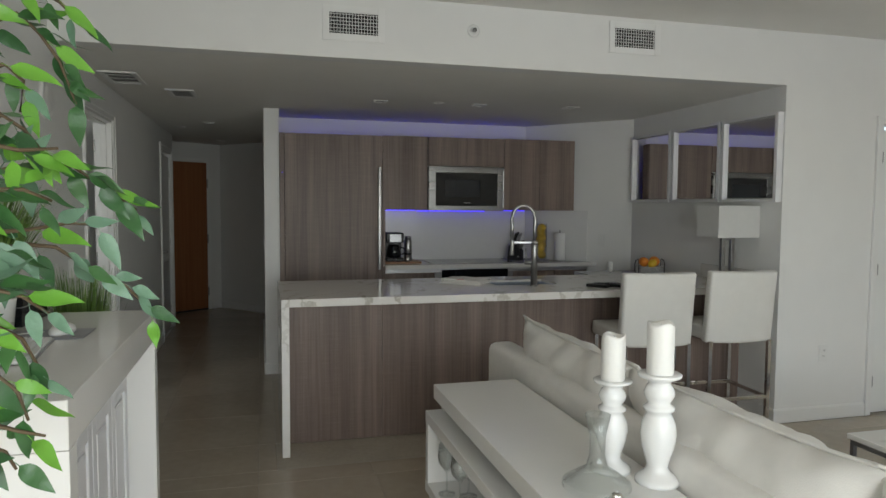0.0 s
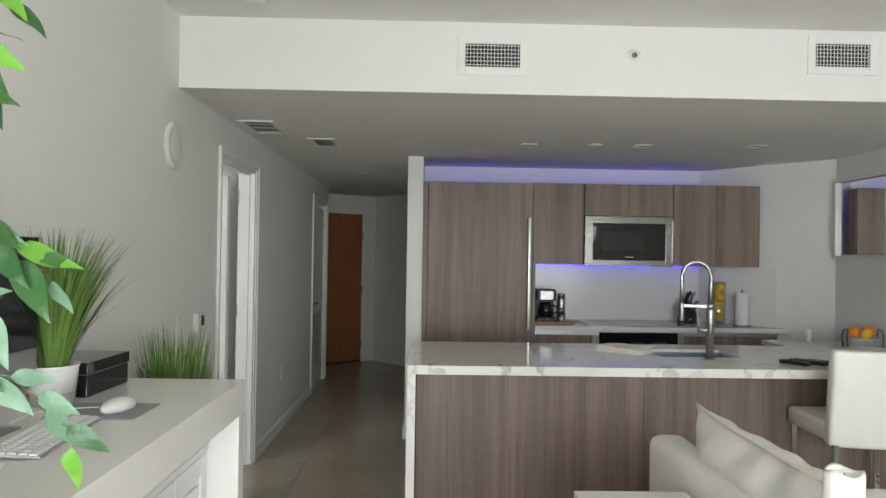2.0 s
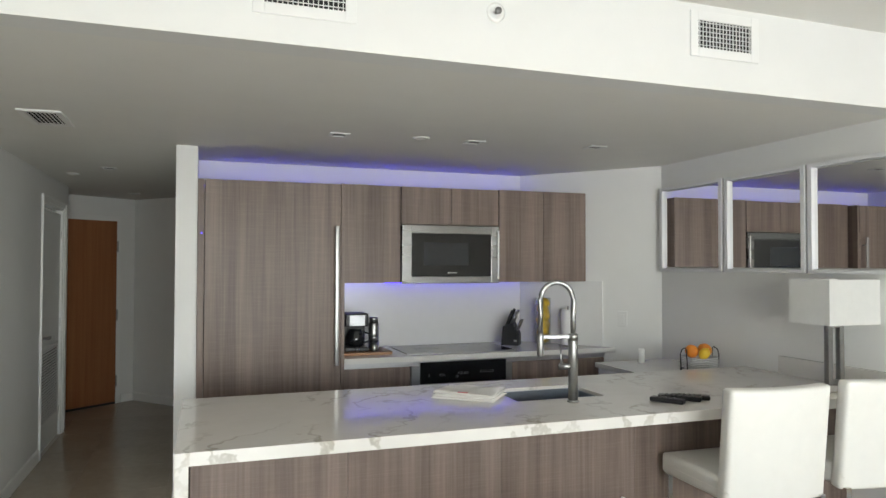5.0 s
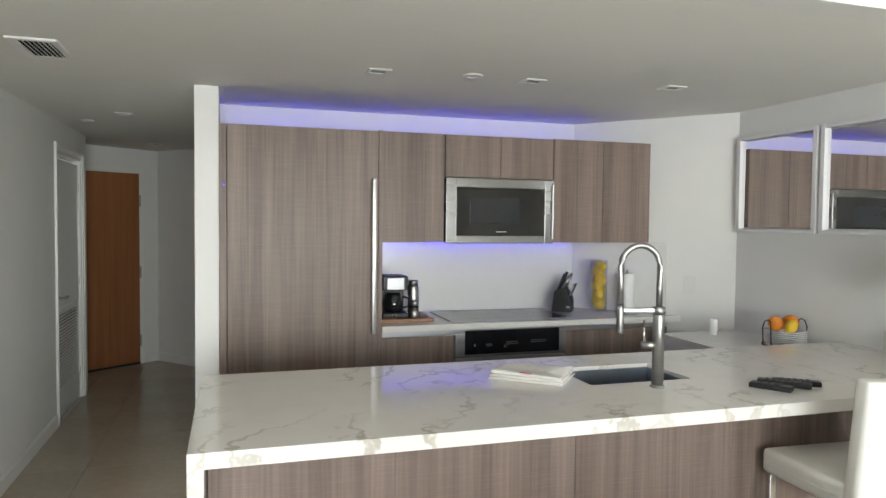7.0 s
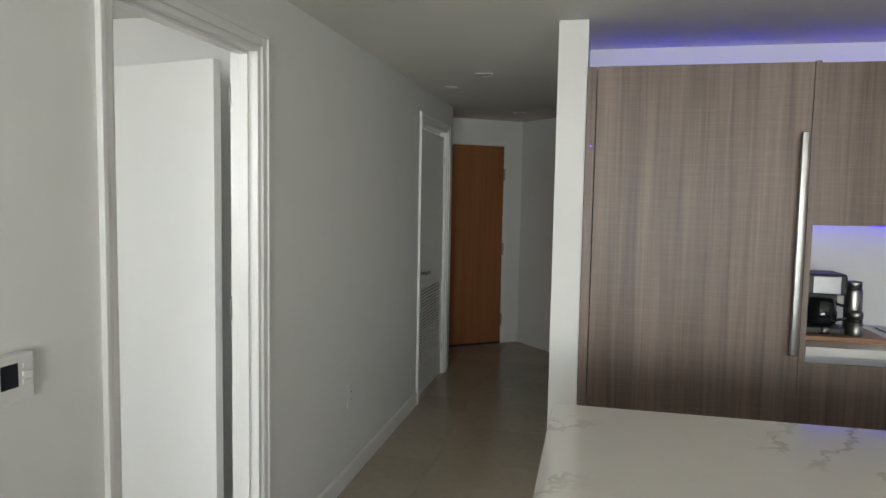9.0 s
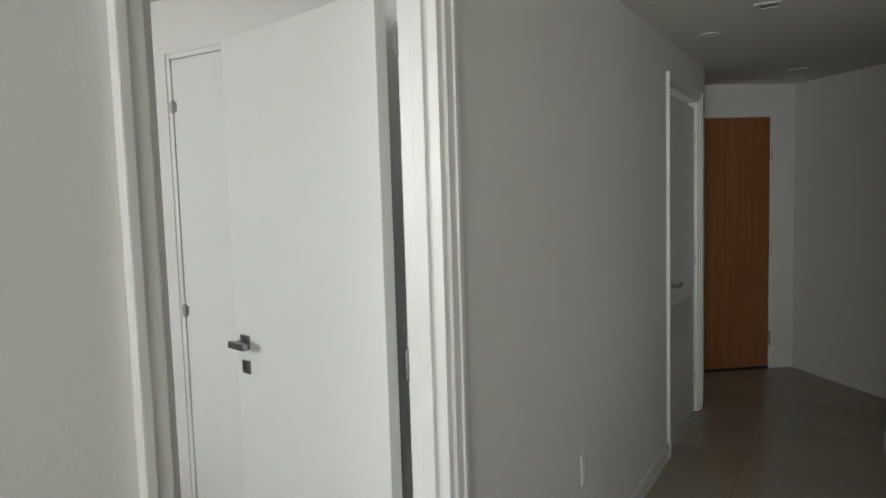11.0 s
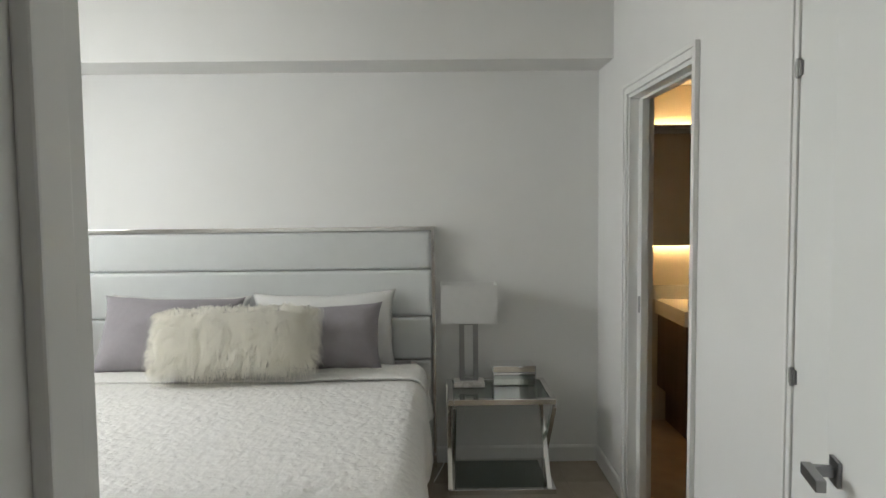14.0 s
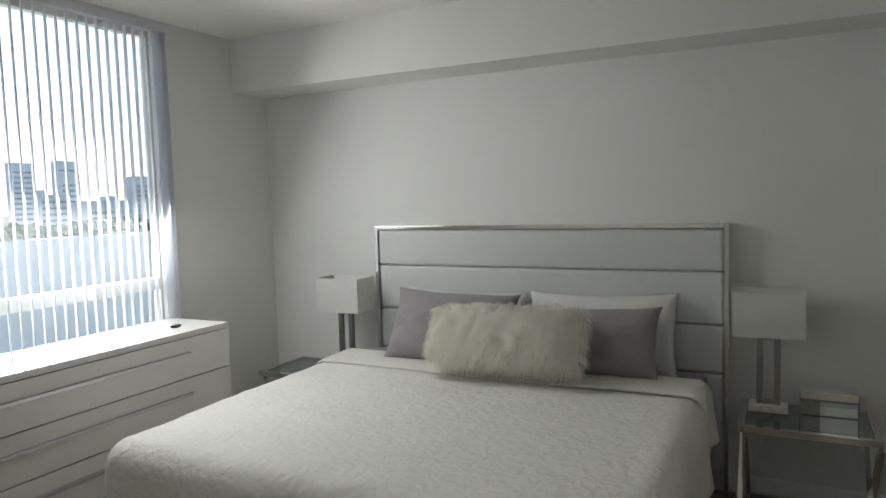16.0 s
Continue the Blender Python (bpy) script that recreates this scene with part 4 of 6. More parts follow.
# island
isl = thing("kitchen_island", "long kitchen island with white marble top and waterfall end", "kitchen island")
IX0, IX1, IY0, IY1 = 1.112, RIGHT_X - 0.002, 4.445, 5.40
SX0, SX1, SY0, SY1 = 2.545, 3.0, 4.86, 5.17
bm = bmesh.new()
for a, b, c, d in ((IX0, SX0, IY0, IY1), (SX1, IX1, IY0, IY1), (SX0, SX1, IY0, SY0), (SX0, SX1, SY1, IY1)):
    add_box(bm, a, b, c, d, 0.87, 0.915)
bmesh.ops.remove_doubles(bm, verts=bm.verts, dist=0.0005)
part("marble_top", bm, M_MARBLE, isl, "polished white marble with grey-brown veins")
part("waterfall_end", box(IX0, IX0 + 0.043, IY0, IY1, 0, 0.87), M_MARBLE, isl, "polished white marble end slab")
seams = (IX0 + 0.045, 1.73, 2.38, 3.03, 3.68, IX1)
for a, b in zip(seams, seams[1:]):
    part("front_panel", box(a + 0.0008, b - 0.0008, 4.67, 4.69, 0.003, 0.868, 0.0008), M_WOOD, isl, "grey-brown wood laminate panel")
part("carcass_left", box(IX0 + 0.045, SX0 - 0.03, 4.692, IY1 - 0.03, 0.0, 0.868), M_WOOD, isl, "grey-brown wood laminate")
part("carcass_right", box(SX1 + 0.03, IX1, 4.692, IY1 - 0.03, 0.0, 0.868), M_WOOD, isl, "grey-brown wood laminate")
bm = bmesh.new()
add_box(bm, SX0 - 0.012, SX1 + 0.012, SY0 - 0.012, SY1 + 0.012, 0.68, 0.69)
for a, b, c, d in ((SX0 - 0.012, SX0, SY0 - 0.012, SY1 + 0.012), (SX1, SX1 + 0.012, SY0 - 0.012, SY1 + 0.012), (SX0, SX1, SY0 - 0.012, SY0), (SX0, SX1, SY1, SY1 + 0.012)):
    add_box(bm, a, b, c, d, 0.69, 0.869)
for a, b, c, d in ((SX0 + 0.0005, SX0 + 0.004, SY0 + 0.0005, SY1 - 0.0005), (SX1 - 0.004, SX1 - 0.0005, SY0 + 0.0005, SY1 - 0.0005), (SX0 + 0.004, SX1 - 0.004, SY0 + 0.0005, SY0 + 0.004), (SX0 + 0.004, SX1 - 0.004, SY1 - 0.004, SY1 - 0.0005)):
    add_box(bm, a, b, c, d, 0.691, 0.899)
part("sink_bowl", bm, M_SINK, isl, "brushed steel sink bowl")
part("upstand", box(IX1 - 0.02, IX1, 4.46, 5.12, 0.9155, 1.015, 0.001), M_MARBLE, isl, "low white marble upstand")

# sponge in the sink
bm = bmesh.new()
add_box(bm, -0.055, 0.055, -0.035, 0.035, 0, 0.07, 0.02, 3, pose(2.86, 5.09, 0.691, 0, 0, 20))
add_box(bm, -0.04, 0.05, -0.03, 0.03, 0.0, 0.06, 0.02, 3, pose(2.89, 5.10, 0.758, 8, 12, 50))
solid("sponge", bm, M_BLUE, "dark blue sponge cloth lying in the sink", "sponge", smooth=True)

# faucet
FX, FYY = 2.78, 4.775
fc = thing("kitchen_faucet", "tall brushed steel spring-neck kitchen faucet", "faucet", pose(FX, FYY, 0.915, 0, 0, -12))
part("base", add_lathe(bmesh.new(), ((0.028, 0), (0.028, 0.006), (0.023, 0.01)), steps=24), M_STEEL, fc, "", True)
part("column", add_lathe(bmesh.new(), ((0.022, 0.008), (0.022, 0.275), (0.021, 0.278)), steps=24), M_STEEL, fc, "", True)
part("collar", add_lathe(bmesh.new(), ((0.0235, 0.278), (0.0235, 0.305), (0.018, 0.308)), steps=24), M_STEEL, fc, "", True)
arc = [(0, 0, 0.30), (0, 0, 0.38)]
for k in range(0, 13):
    a = math.pi * k / 12
    arc.append((-0.076 + 0.076 * math.cos(a), 0, 0.46 + 0.08 * math.sin(a)))
arc += [(-0.152, 0, 0.40), (-0.152, 0, 0.31)]
part("neck", add_tube(bmesh.new(), arc, 0.0118, 14), M_STEEL, fc, "", True)
part("arm", box(-0.165, 0.0, -0.009, 0.009, 0.285, 0.303, 0.003), M_GUN, fc, "flat steel holding arm")
part("spray_head", add_lathe(bmesh.new(), ((0.012, 0.315), (0.0145, 0.30), (0.0145, 0.215), (0.012, 0.207)), (-0.152, 0, 0), 20), M_STEEL, fc, "", True)
part("valve", add_tube(bmesh.new(), ((0, 0, 0.16), (-0.065, 0, 0.16)), 0.015, 16), M_STEEL, fc, "", True)
part("lever", add_tube(bmesh.new(), ((-0.05, 0, 0.16), (-0.056, 0, 0.2), (-0.058, 0, 0.255)), (0.007, 0.006, 0.005), 10), M_STEEL, fc, "", True)

# folded towel
tw = thing("kitchen_towel", "folded beige kitchen towel with pink stitching", "towel", pose(2.39, 5.06, 0.9155, 0, 0, -40) @ Matrix.Diagonal((1.2, 1.25, 1, 1)))


def cloth_slab(w, d, z0, z1, seed, wav=0.009):
    bm = bmesh.new()
    nx, ny = 18, 12
    rnd = random.Random(seed)
    off = rnd.random() * 9
    top, low = [], []
    for j in range(ny + 1):
        for i in range(nx + 1):
            x, y = (i / nx - 0.5) * w, (j / ny - 0.5) * d
            h = wav * noise.noise((x * 14 + off, y * 14, off))
            e = min(i, nx - i, j, ny - j)
            round_in = (0.5 if e == 0 else 0.12 if e == 1 else 0.0) * (z1 - z0)
            top.append(bm.verts.new((x + 0.004 * noise.noise((y * 20, off, 1)), y + 0.004 * noise.noise((x * 20, off, 2)), z1 + h - round_in)))
            low.append(bm.verts.new((x, y, z0)))
    n = nx + 1
    for j in range(ny):
        for i in range(nx):
            a = j * n + i
            bm.faces.new((top[a], top[a + 1], top[a + n + 1], top[a + n]))
            bm.faces.new((low[a + n], low[a + n + 1], low[a + 1], low[a]))
    rim = [j * n for j in range(ny + 1)] + [ny * n + i for i in range(1, nx + 1)] + [j * n + nx for j in range(ny - 1, -1, -1)] + [i for i in range(nx - 1, 0, -1)]
    for a, b in zip(rim, rim[1:] + rim[:1]):
        bm.faces.new((top[a], low[a], low[b], top[b]))
    return bm


for k in range(3):
    part("fold", cloth_slab(0.25 - k * 0.008, 0.19 - k * 0.006, k * 0.011, k * 0.011 + 0.011, k + 3), M_TOWEL, tw, "", True)
part("stitching", box(-0.02, 0.02, -0.088, -0.075, 0.031, 0.0335, 0.001), M_PINK, tw, "pink stitched mark")


def remote(x, y, rz, length, w, buttons):
    ob = thing("remote_control", "black plastic remote control lying on the island", "remote control", pose(x, y, 0.9155, 0, 0, rz), "remote controls")
    part("body", box(-length / 2, length / 2, -w / 2, w / 2, 0, 0.02, 0.006, 3), M_BLACK, ob)
    for i in range(buttons):
        for j in (-1, 0, 1):
            part("button", box(-length / 2 + 0.03 + i * 0.022, -length / 2 + 0.042 + i * 0.022, j * w * 0.28 - 0.0045, j * w * 0.28 + 0.0045, 0.0195, 0.022, 0.001), M_SCREEN, ob)


remote(3.18, 4.63, -56, 0.15, 0.05, 4)
remote(3.27, 4.66, -46, 0.19, 0.05, 6)
remote(3.33, 4.66, -36, 0.17, 0.045, 5)

# low side cabinet behind the island, with plates and fruit
sc = thing("side_cabinet", "low white cabinet with a pale stone top beside the mirrors", "cabinet")
part("body", box(3.745, RIGHT_X - 0.001, 5.46, 6.10, 0, 0.836, 0.003), M_LACQ2, sc)
part("top", box(3.73, RIGHT_X - 0.001, 5.44, 6.12, 0.836, 0.868, 0.003), M_QUARTZ, sc)
fb = thing("plate_stack", "stack of white plates in a black wire carrier", "plates", pose(4.17, 5.60, 0.868))
for k in range(7):
    part("plate", add_lathe(bmesh.new(), ((0.05, 0.0), (0.06, 0.001), (0.112, 0.012), (0.113, 0.015), (0.06, 0.006), (0.03, 0.005)), (0, 0, 0.008 + k * 0.0105), 36), M_CERAM, fb, "", True)
for s in (-1, 1):
    pts = [(s * 0.118, -0.03, 0.0), (s * 0.124, -0.03, 0.10), (s * 0.118, -0.022, 0.135), (s * 0.112, 0, 0.145), (s * 0.118, 0.022, 0.135), (s * 0.124, 0.03, 0.10), (s * 0.118, 0.03, 0.0)]
    part("wire_handle", add_tube(bmesh.new(), pts, 0.0035, 8), M_BLACK, fb, "black wire handle", True)
part("wire_ring", add_tube(bmesh.new(), [(0.117 * math.cos(a * math.pi / 16), 0.117 * math.sin(a * math.pi / 16), 0.003) for a in range(33)], 0.003, 8), M_BLACK, fb, "black wire ring", True)


def fruit(name, at, r, mat, label, squash=0.93, tip=0.0):
    bm = bmesh.new()
    prof = []
    for k in range(13):
        a = -math.pi / 2 + math.pi * k / 12
        rr, zz = r * math.cos(a), r * squash * math.sin(a)
        if tip and k in (0, 12):
            zz *= 1 + tip
        prof.append((max(rr, 0.002), zz))
    add_lathe(bm, prof, (0, 0, 0), 22)
    ob = tagged(make(name, bm, mat, True), label, "fruit", "fruit on the plates")
    ob.matrix_basis = pose(at[0], at[1], at[2], random.Random(str(at)).uniform(-30, 60), 20, 40)
    return ob


zf = 0.868 + 0.08
fruit("orange", (4.125, 5.62, zf + 0.040), 0.043, M_ORANGE, "whole orange resting on the plates")
fruit("orange", (4.225, 5.62, zf + 0.043), 0.045, M_ORANGE, "whole orange resting on the plates")
fruit("lemon", (4.16, 5.545, zf + 0.032), 0.033, M_LEMON, "whole yellow lemon resting on the plates", 1.15, 0.15)
solid("salt_jar", add_lathe(bmesh.new(), ((0.02, 0), (0.022, 0.004), (0.022, 0.09), (0.018, 0.094)), (4.02, 6.0, 0.868), 20), M_PLASTIC, "small white jar standing by the plates", "jar", smooth=True)

# coffee corner
solid("cutting_board", box(2.09, 2.43, 6.60, 6.87, 0.9165, 0.936, 0.004), M_BOARD, "reddish-brown wooden cutting board", "cutting board")
cm = thing("coffee_maker", "black and steel drip coffee maker with glass carafe", "coffee maker", pose(2.195, 6.74, 0.936))
part("base", box(-0.08, 0.08, -0.09, 0.10, 0, 0.03, 0.008), M_BLACK, cm)
part("tower", box(-0.08, 0.08, 0.03, 0.10, 0.03, 0.25, 0.006), M_BLACK, cm)
part("brew_head", box(-0.08, 0.08, -0.085, 0.10, 0.17, 0.26, 0.012, 3), M_BLACK, cm)
part("steel_front", box(-0.055, 0.055, -0.0885, -0.083, 0.175, 0.25, 0.003), M_GUN, cm, "brushed steel front plate")
part("carafe", add_lathe(bmesh.new(), ((0.045, 0.032), (0.062, 0.045), (0.064, 0.09), (0.05, 0.13), (0.045, 0.15)), (0, -0.02, 0), 24), M_BGLASS, cm, "dark glass carafe", True)
part("carafe_handle", add_tube(bmesh.new(), ((0.05, -0.05, 0.13), (0.085, -0.075, 0.12), (0.085, -0.075, 0.07), (0.055, -0.05, 0.06)), 0.007, 8), M_BLACK, cm, "", True)
part("dial", add_lathe(bmesh.new(), ((0.016, 0), (0.015, 0.008)), m=pose(0, -0.09, 0.016, 90), steps=18), M_GUN, cm, "", True)
ts = thing("steel_thermos", "brushed steel thermos flask with a black cap", "thermos", pose(2.335, 6.76, 0.936))
part("flask", add_lathe(bmesh.new(), ((0.034, 0), (0.036, 0.004), (0.036, 0.18), (0.03, 0.195)), steps=24), M_STEEL, ts, "", True)
part("cap", add_lathe(bmesh.new(), ((0.031, 0.195), (0.031, 0.22), (0.027, 0.225)), steps=24), M_STEEL, ts, "", True)
pm = thing("pepper_mill", "short steel pepper mill with a dark waist", "pepper mill", pose(2.315, 6.66, 0.936))
part("jar", add_lathe(bmesh.new(), ((0.026, 0), (0.028, 0.004), (0.028, 0.06)), steps=22), M_STEEL, pm, "", True)
part("waist", add_lathe(bmesh.new(), ((0.026, 0.06), (0.026, 0.075)), steps=22), M_BLACK, pm, "", True)
part("head", add_lathe(bmesh.new(), ((0.028, 0.075), (0.028, 0.1), (0.02, 0.106)), steps=22), M_STEEL, pm, "", True)

# knife block
kb = thing("knife_block", "black knife block with steel-handled knives", "knife block", pose(3.46, 6.84, 0.9165, 0, 0, -38))
bm = bmesh.new()
prof = [(-0.09, 0.0), (0.045, 0.0), (0.045, 0.09), (0.0, 0.175), (-0.075, 0.145)]
lo = [bm.verts.new((x, -0.055, z)) for x, z in prof]
hi = [bm.verts.new((x, 0.055, z)) for x, z in prof]
bm.faces.new(lo)
bm.faces.new(hi[::-1])
for i in range(len(prof)):
    j = (i + 1) % len(prof)
    bm.faces.new((lo[i], hi[i], hi[j], lo[j]))
bmesh.ops.bevel(bm, geom=bm.edges[:], offset=0.004, segments=2, affect="EDGES")
block = part("block", bm, M_BLACK, kb)
part("badge", box(0.012, 0.036, -0.0575, -0.0545, 0.03, 0.045, 0.001), M_STEEL, kb, "small pale badge")
d = Vector((0.38, 0, 0.92)).normalized()
for i in range(6):
    y = -0.04 + i * 0.016
    b = Vector((0.03, y, 0.118))
    part("knife_handle", add_tube(bmesh.new(), (b - d * 0.01, b + d * 0.035, b + d * 0.085), (0.006, 0.0075, 0.007), 8), M_STEEL, kb, "steel knife handle", True)
for i, (x, y, l) in enumerate(((-0.05, -0.03, 0.12), (-0.05, 0.03, 0.13), (-0.02, -0.01, 0.11), (-0.015, 0.035, 0.12))):
    b = Vector((x, y, 0.155))
    k = part("knife_handle", add_tube(bmesh.new(), (b - d * 0.01, b + d * l * 0.5, b + d * l), (0.009, 0.011, 0.010), 8), M_BLACK if i < 2 else M_STEEL, kb, "", True)

# vase of lemons
vs = thing("lemon_vase", "tall clear glass cylinder filled with lemons", "vase", pose(3.69, 6.80, 0.9165))
part("glass", add_lathe(bmesh.new(), ((0.058, 0), (0.06, 0.004), (0.06, 0.36), (0.057, 0.36), (0.057, 0.012)), steps=32), M_GLASS, vs, "clear glass", True)
rnd = random.Random(5)
for k in range(9):
    bm = bmesh.new()
    prof = [(max(0.001, 0.043 * math.cos(a)), 0.05 * math.sin(a)) for a in [(-0.5 + q / 10) * math.pi for q in range(11)]]
    add_lathe(bm, prof, (0, 0, 0), 16, pose(0.011 * math.cos(k * 2.2), 0.011 * math.sin(k * 2.2), 0.055 + k * 0.033, rnd.uniform(60, 120), rnd.uniform(-40, 40), rnd.uniform(0, 180)))
    part("lemon", bm, M_LEMON, vs, "ripe yellow lemon", True)
pt = thing("paper_towel", "white paper towel roll on a holder", "paper towel", pose(3.83, 6.66, 0.9165))
part("foot", add_lathe(bmesh.new(), ((0.07, 0), (0.07, 0.008), (0.06, 0.01)), steps=28), M_STEEL, pt, "", True)
part("roll", add_lathe(bmesh.new(), ((0.05, 0.01), (0.052, 0.014), (0.052, 0.272), (0.05, 0.276), (0.018, 0.274)), steps=28), M_PAPER, pt, "", True)
part("rod", add_lathe(bmesh.new(), ((0.006, 0.01), (0.006, 0.30), (0.003, 0.303)), steps=12), M_STEEL, pt, "", True)


def wall_mirror(y0, y1):
    """A square mirror in a deep white frame, on the wall x = RIGHT_X, facing -x."""
    ob = thing("wall_mirror", "square mirror in a deep white wooden frame", "mirror", None, "three mirrors")
    z0, z1, f, dp = 1.49, 2.085, 0.03, 0.045
    x1 = RIGHT_X - 0.001
    part("glass", box(x1 - 0.022, x1 - 0.016, y0 + f, y1 - f, z0 + f, z1 - f), M_MIRROR, ob, "silvered mirror glass")
    part("backing", box(x1 - 0.016, x1, y0 + f, y1 - f, z0 + f, z1 - f), M_TRIM, ob)
    for a, b, c, d in ((y0, y0 + f, z0, z1), (y1 - f, y1, z0, z1), (y0 + f, y1 - f, z0, z0 + f * 0.7), (y0 + f, y1 - f, z1 - f * 0.7, z1)):
        part("frame_side", box(x1 - dp, x1, a, b, c, d, 0.003), M_LACQ2, ob, "white frame side")
    return ob


wall_mirror(4.315, 4.89)
wall_mirror(4.905, 5.52)
wall_mirror(5.54, 6.165)


def table_lamp(m, w, d, h, base_h, label, group=""):
    """A lamp with a box shade over an open frame of two metal bars on a marble foot."""
    ob = thing("table_lamp", label, "table lamp", m, group)
    foot = 0.03
    part("foot", box(-0.085, 0.085, -0.05, 0.05, 0, foot, 0.003), M_MARBLE, ob, "white marble foot")
    for x in (-0.052, 0.024):
        part("post", box(x, x + 0.028, -0.014, 0.014, foot, base_h, 0.002), M_STEEL, ob, "brushed steel post")
    part("lower_rail", box(-0.024, 0.024, -0.014, 0.014, foot, foot + 0.02, 0.002), M_STEEL, ob)
    part("upper_rail", box(-0.024, 0.024, -0.014, 0.014, base_h - 0.02, base_h, 0.002), M_STEEL, ob)
    t = 0.003
    z0, z1 = base_h, base_h + h
    sh = None
    for k, (a, b, c, e) in enumerate(((-w / 2, w / 2, -d / 2, -d / 2 + t), (-w / 2, w / 2, d / 2 - t, d / 2), (-w / 2, -w / 2 + t, -d / 2 + t, d / 2 - t), (w / 2 - t, w / 2, -d / 2 + t, d / 2 - t))):
        if sh is None:
            sh = bmesh.new()
        add_box(sh, a, b, c, e, z0, z1)
    part("shade", sh, M_SHADE, ob, "white linen box shade")
    part("harp", add_tube(bmesh.new(), ((0, 0, base_h - 0.01), (0, 0, z1 - 0.02)), 0.004, 8), M_STEEL, ob)
    part("spider", box(-w / 2 + t, w / 2 - t, -0.002, 0.002, z1 - 0.03, z1 - 0.026), M_STEEL, ob)
    part("bulb", add_lathe(bmesh.new(), ((0.008, 0.0), (0.014, 0.02), (0.028, 0.05), (0.022, 0.075), (0.004, 0.085)), (0, 0, base_h + 0.01), 16), M_CERAM, ob, "white glass bulb", True)
    return ob


table_lamp(pose(4.17, 4.62, 0.9155, 0, 0, 0), 0.33, 0.24, 0.22, 0.33, "steel table lamp with a white box shade on the island")


def bar_stool(m):
    ob = thing("bar_stool", "white leather bar stool with slim chrome legs", "bar stool", m, "stools at the island")
    w = 0.235
    part("seat", box(-w, w, -0.2, 0.22, 0.61, 0.70, 0.022, 3), M_STOOL, ob, "", True)
    bm = bmesh.new()
    add_box(bm, -w - 0.004, w + 0.004, -0.03, 0.03, -0.06, 0.40, 0.018, 3)
    bmesh.ops.subdivide_edges(bm, edges=[e for e in bm.edges if abs(e.verts[0].co.x - e.verts[1].co.x) > 0.2 or abs(e.verts[0].co.z - e.verts[1].co.z) > 0.2], cuts=6, use_grid_fill=True)
    for v in bm.verts:
        v.co.y += 0.03 * (v.co.x / w) ** 2
    bmesh.ops.transform(bm, matrix=pose(0, -0.215, 0.655, 5.5), verts=bm.verts)
    back = part("backrest", bm, M_STOOL, ob, "", True)
    part("seam", box(-w - 0.0045, -w - 0.0035, -0.23, 0.2, 0.652, 0.655), M_LEATHER, back, "stitched seam")
    for x in (-1, 1):
        for y in (-1, 1):
            part("leg", box(x * (w - 0.02) - 0.0125, x * (w - 0.02) + 0.0125, (0.19 if y > 0 else -0.215) - 0.0125, (0.19 if y > 0 else -0.215) + 0.0125, 0.0, 0.61, 0.002), M_CHROME, ob, "square chrome leg")
    part("footrest", box(-w + 0.03, w - 0.03, 0.18, 0.20, 0.22, 0.245, 0.002), M_CHROME, ob, "chrome footrest bar")
    part("back_stretcher", box(-w + 0.03, w - 0.03, -0.225, -0.205, 0.22, 0.245, 0.002), M_CHROME, ob, "chrome bar")
    for x in (-1, 1):
        part("side_stretcher", box(x * (w - 0.02) - 0.01, x * (w - 0.02) + 0.01, -0.2, 0.178, 0.22, 0.245, 0.002), M_CHROME, ob, "chrome bar")
    return ob


stool = bar_stool(pose(3.36, 4.39, 0, 0, 0, -3))
copy_thing(stool, pose(3.96, 4.40, 0, 0, 0, -2))

# ---- living room ----
DZ = 1.057   # desk top
desk = thing("desk", "high white lacquered desk with thick top along the wall", "desk")
part("top", box(0.004, 0.62, 2.02, 3.25, DZ - 0.105, DZ, 0.003), M_LACQ, desk)
part("far_leg", box(0.004, 0.62, 3.185, 3.25, 0, DZ - 0.106, 0.003), M_LACQ, desk)
part("near_leg", box(0.004, 0.62, 2.02, 2.085, 0, DZ - 0.106, 0.003), M_LACQ, desk)
part("back_panel", box(0.004, 0.02, 2.086, 3.184, 0.3, DZ - 0.106, 0.001), M_LACQ, desk)

# cabinet under the desk with raised-panel doors and papers on it
uc = thing("low_cabinet", "white painted cabinet with raised panel doors under the desk", "cabinet")
part("body", box(0.03, 0.5, 2.10, 3.17, 0.0, 0.85, 0.003), M_LACQ2, uc)
part("top", box(0.03, 0.53, 2.095, 3.175, 0.85, 0.872, 0.003), M_LACQ2, uc)
for k in range(4):
    y0 = 2.105 + k * 0.266
    dr = part("door", box(0.501, 0.518, y0, y0 + 0.262, 0.03, 0.845, 0.002), M_LACQ2, uc)
    bm = bmesh.new()
    for a, b, c, d in ((y0, y0 + 0.05, 0.03, 0.845), (y0 + 0.212, y0 + 0.262, 0.03, 0.845), (y0 + 0.05, y0 + 0.212, 0.03, 0.09), (y0 + 0.05, y0 + 0.212, 0.785, 0.845)):
        add_box(bm, 0.5185, 0.527, a, b, c, d, 0.003)
    part("door_frame", bm, M_LACQ2, dr)
    part("door_panel", box(0.5185, 0.525, y0 + 0.07, y0 + 0.192, 0.11, 0.765, 0.004), M_LACQ2, dr)
pp = thing("paper_stack", "loose stack of papers lying on the cabinet", "papers", pose(0.33, 2.95, 0.873, 0, 0, 4))
for k in range(5):
    part("sheet", add_box(bmesh.new(), -0.105, 0.105, -0.15, 0.15, k * 0.0035, k * 0.0035 + 0.003, mat=pose(0, 0, 0, 0, 0, (-3, 4, -1, 6, 2)[k])), M_PAPER if k % 2 else M_SLATE, pp)

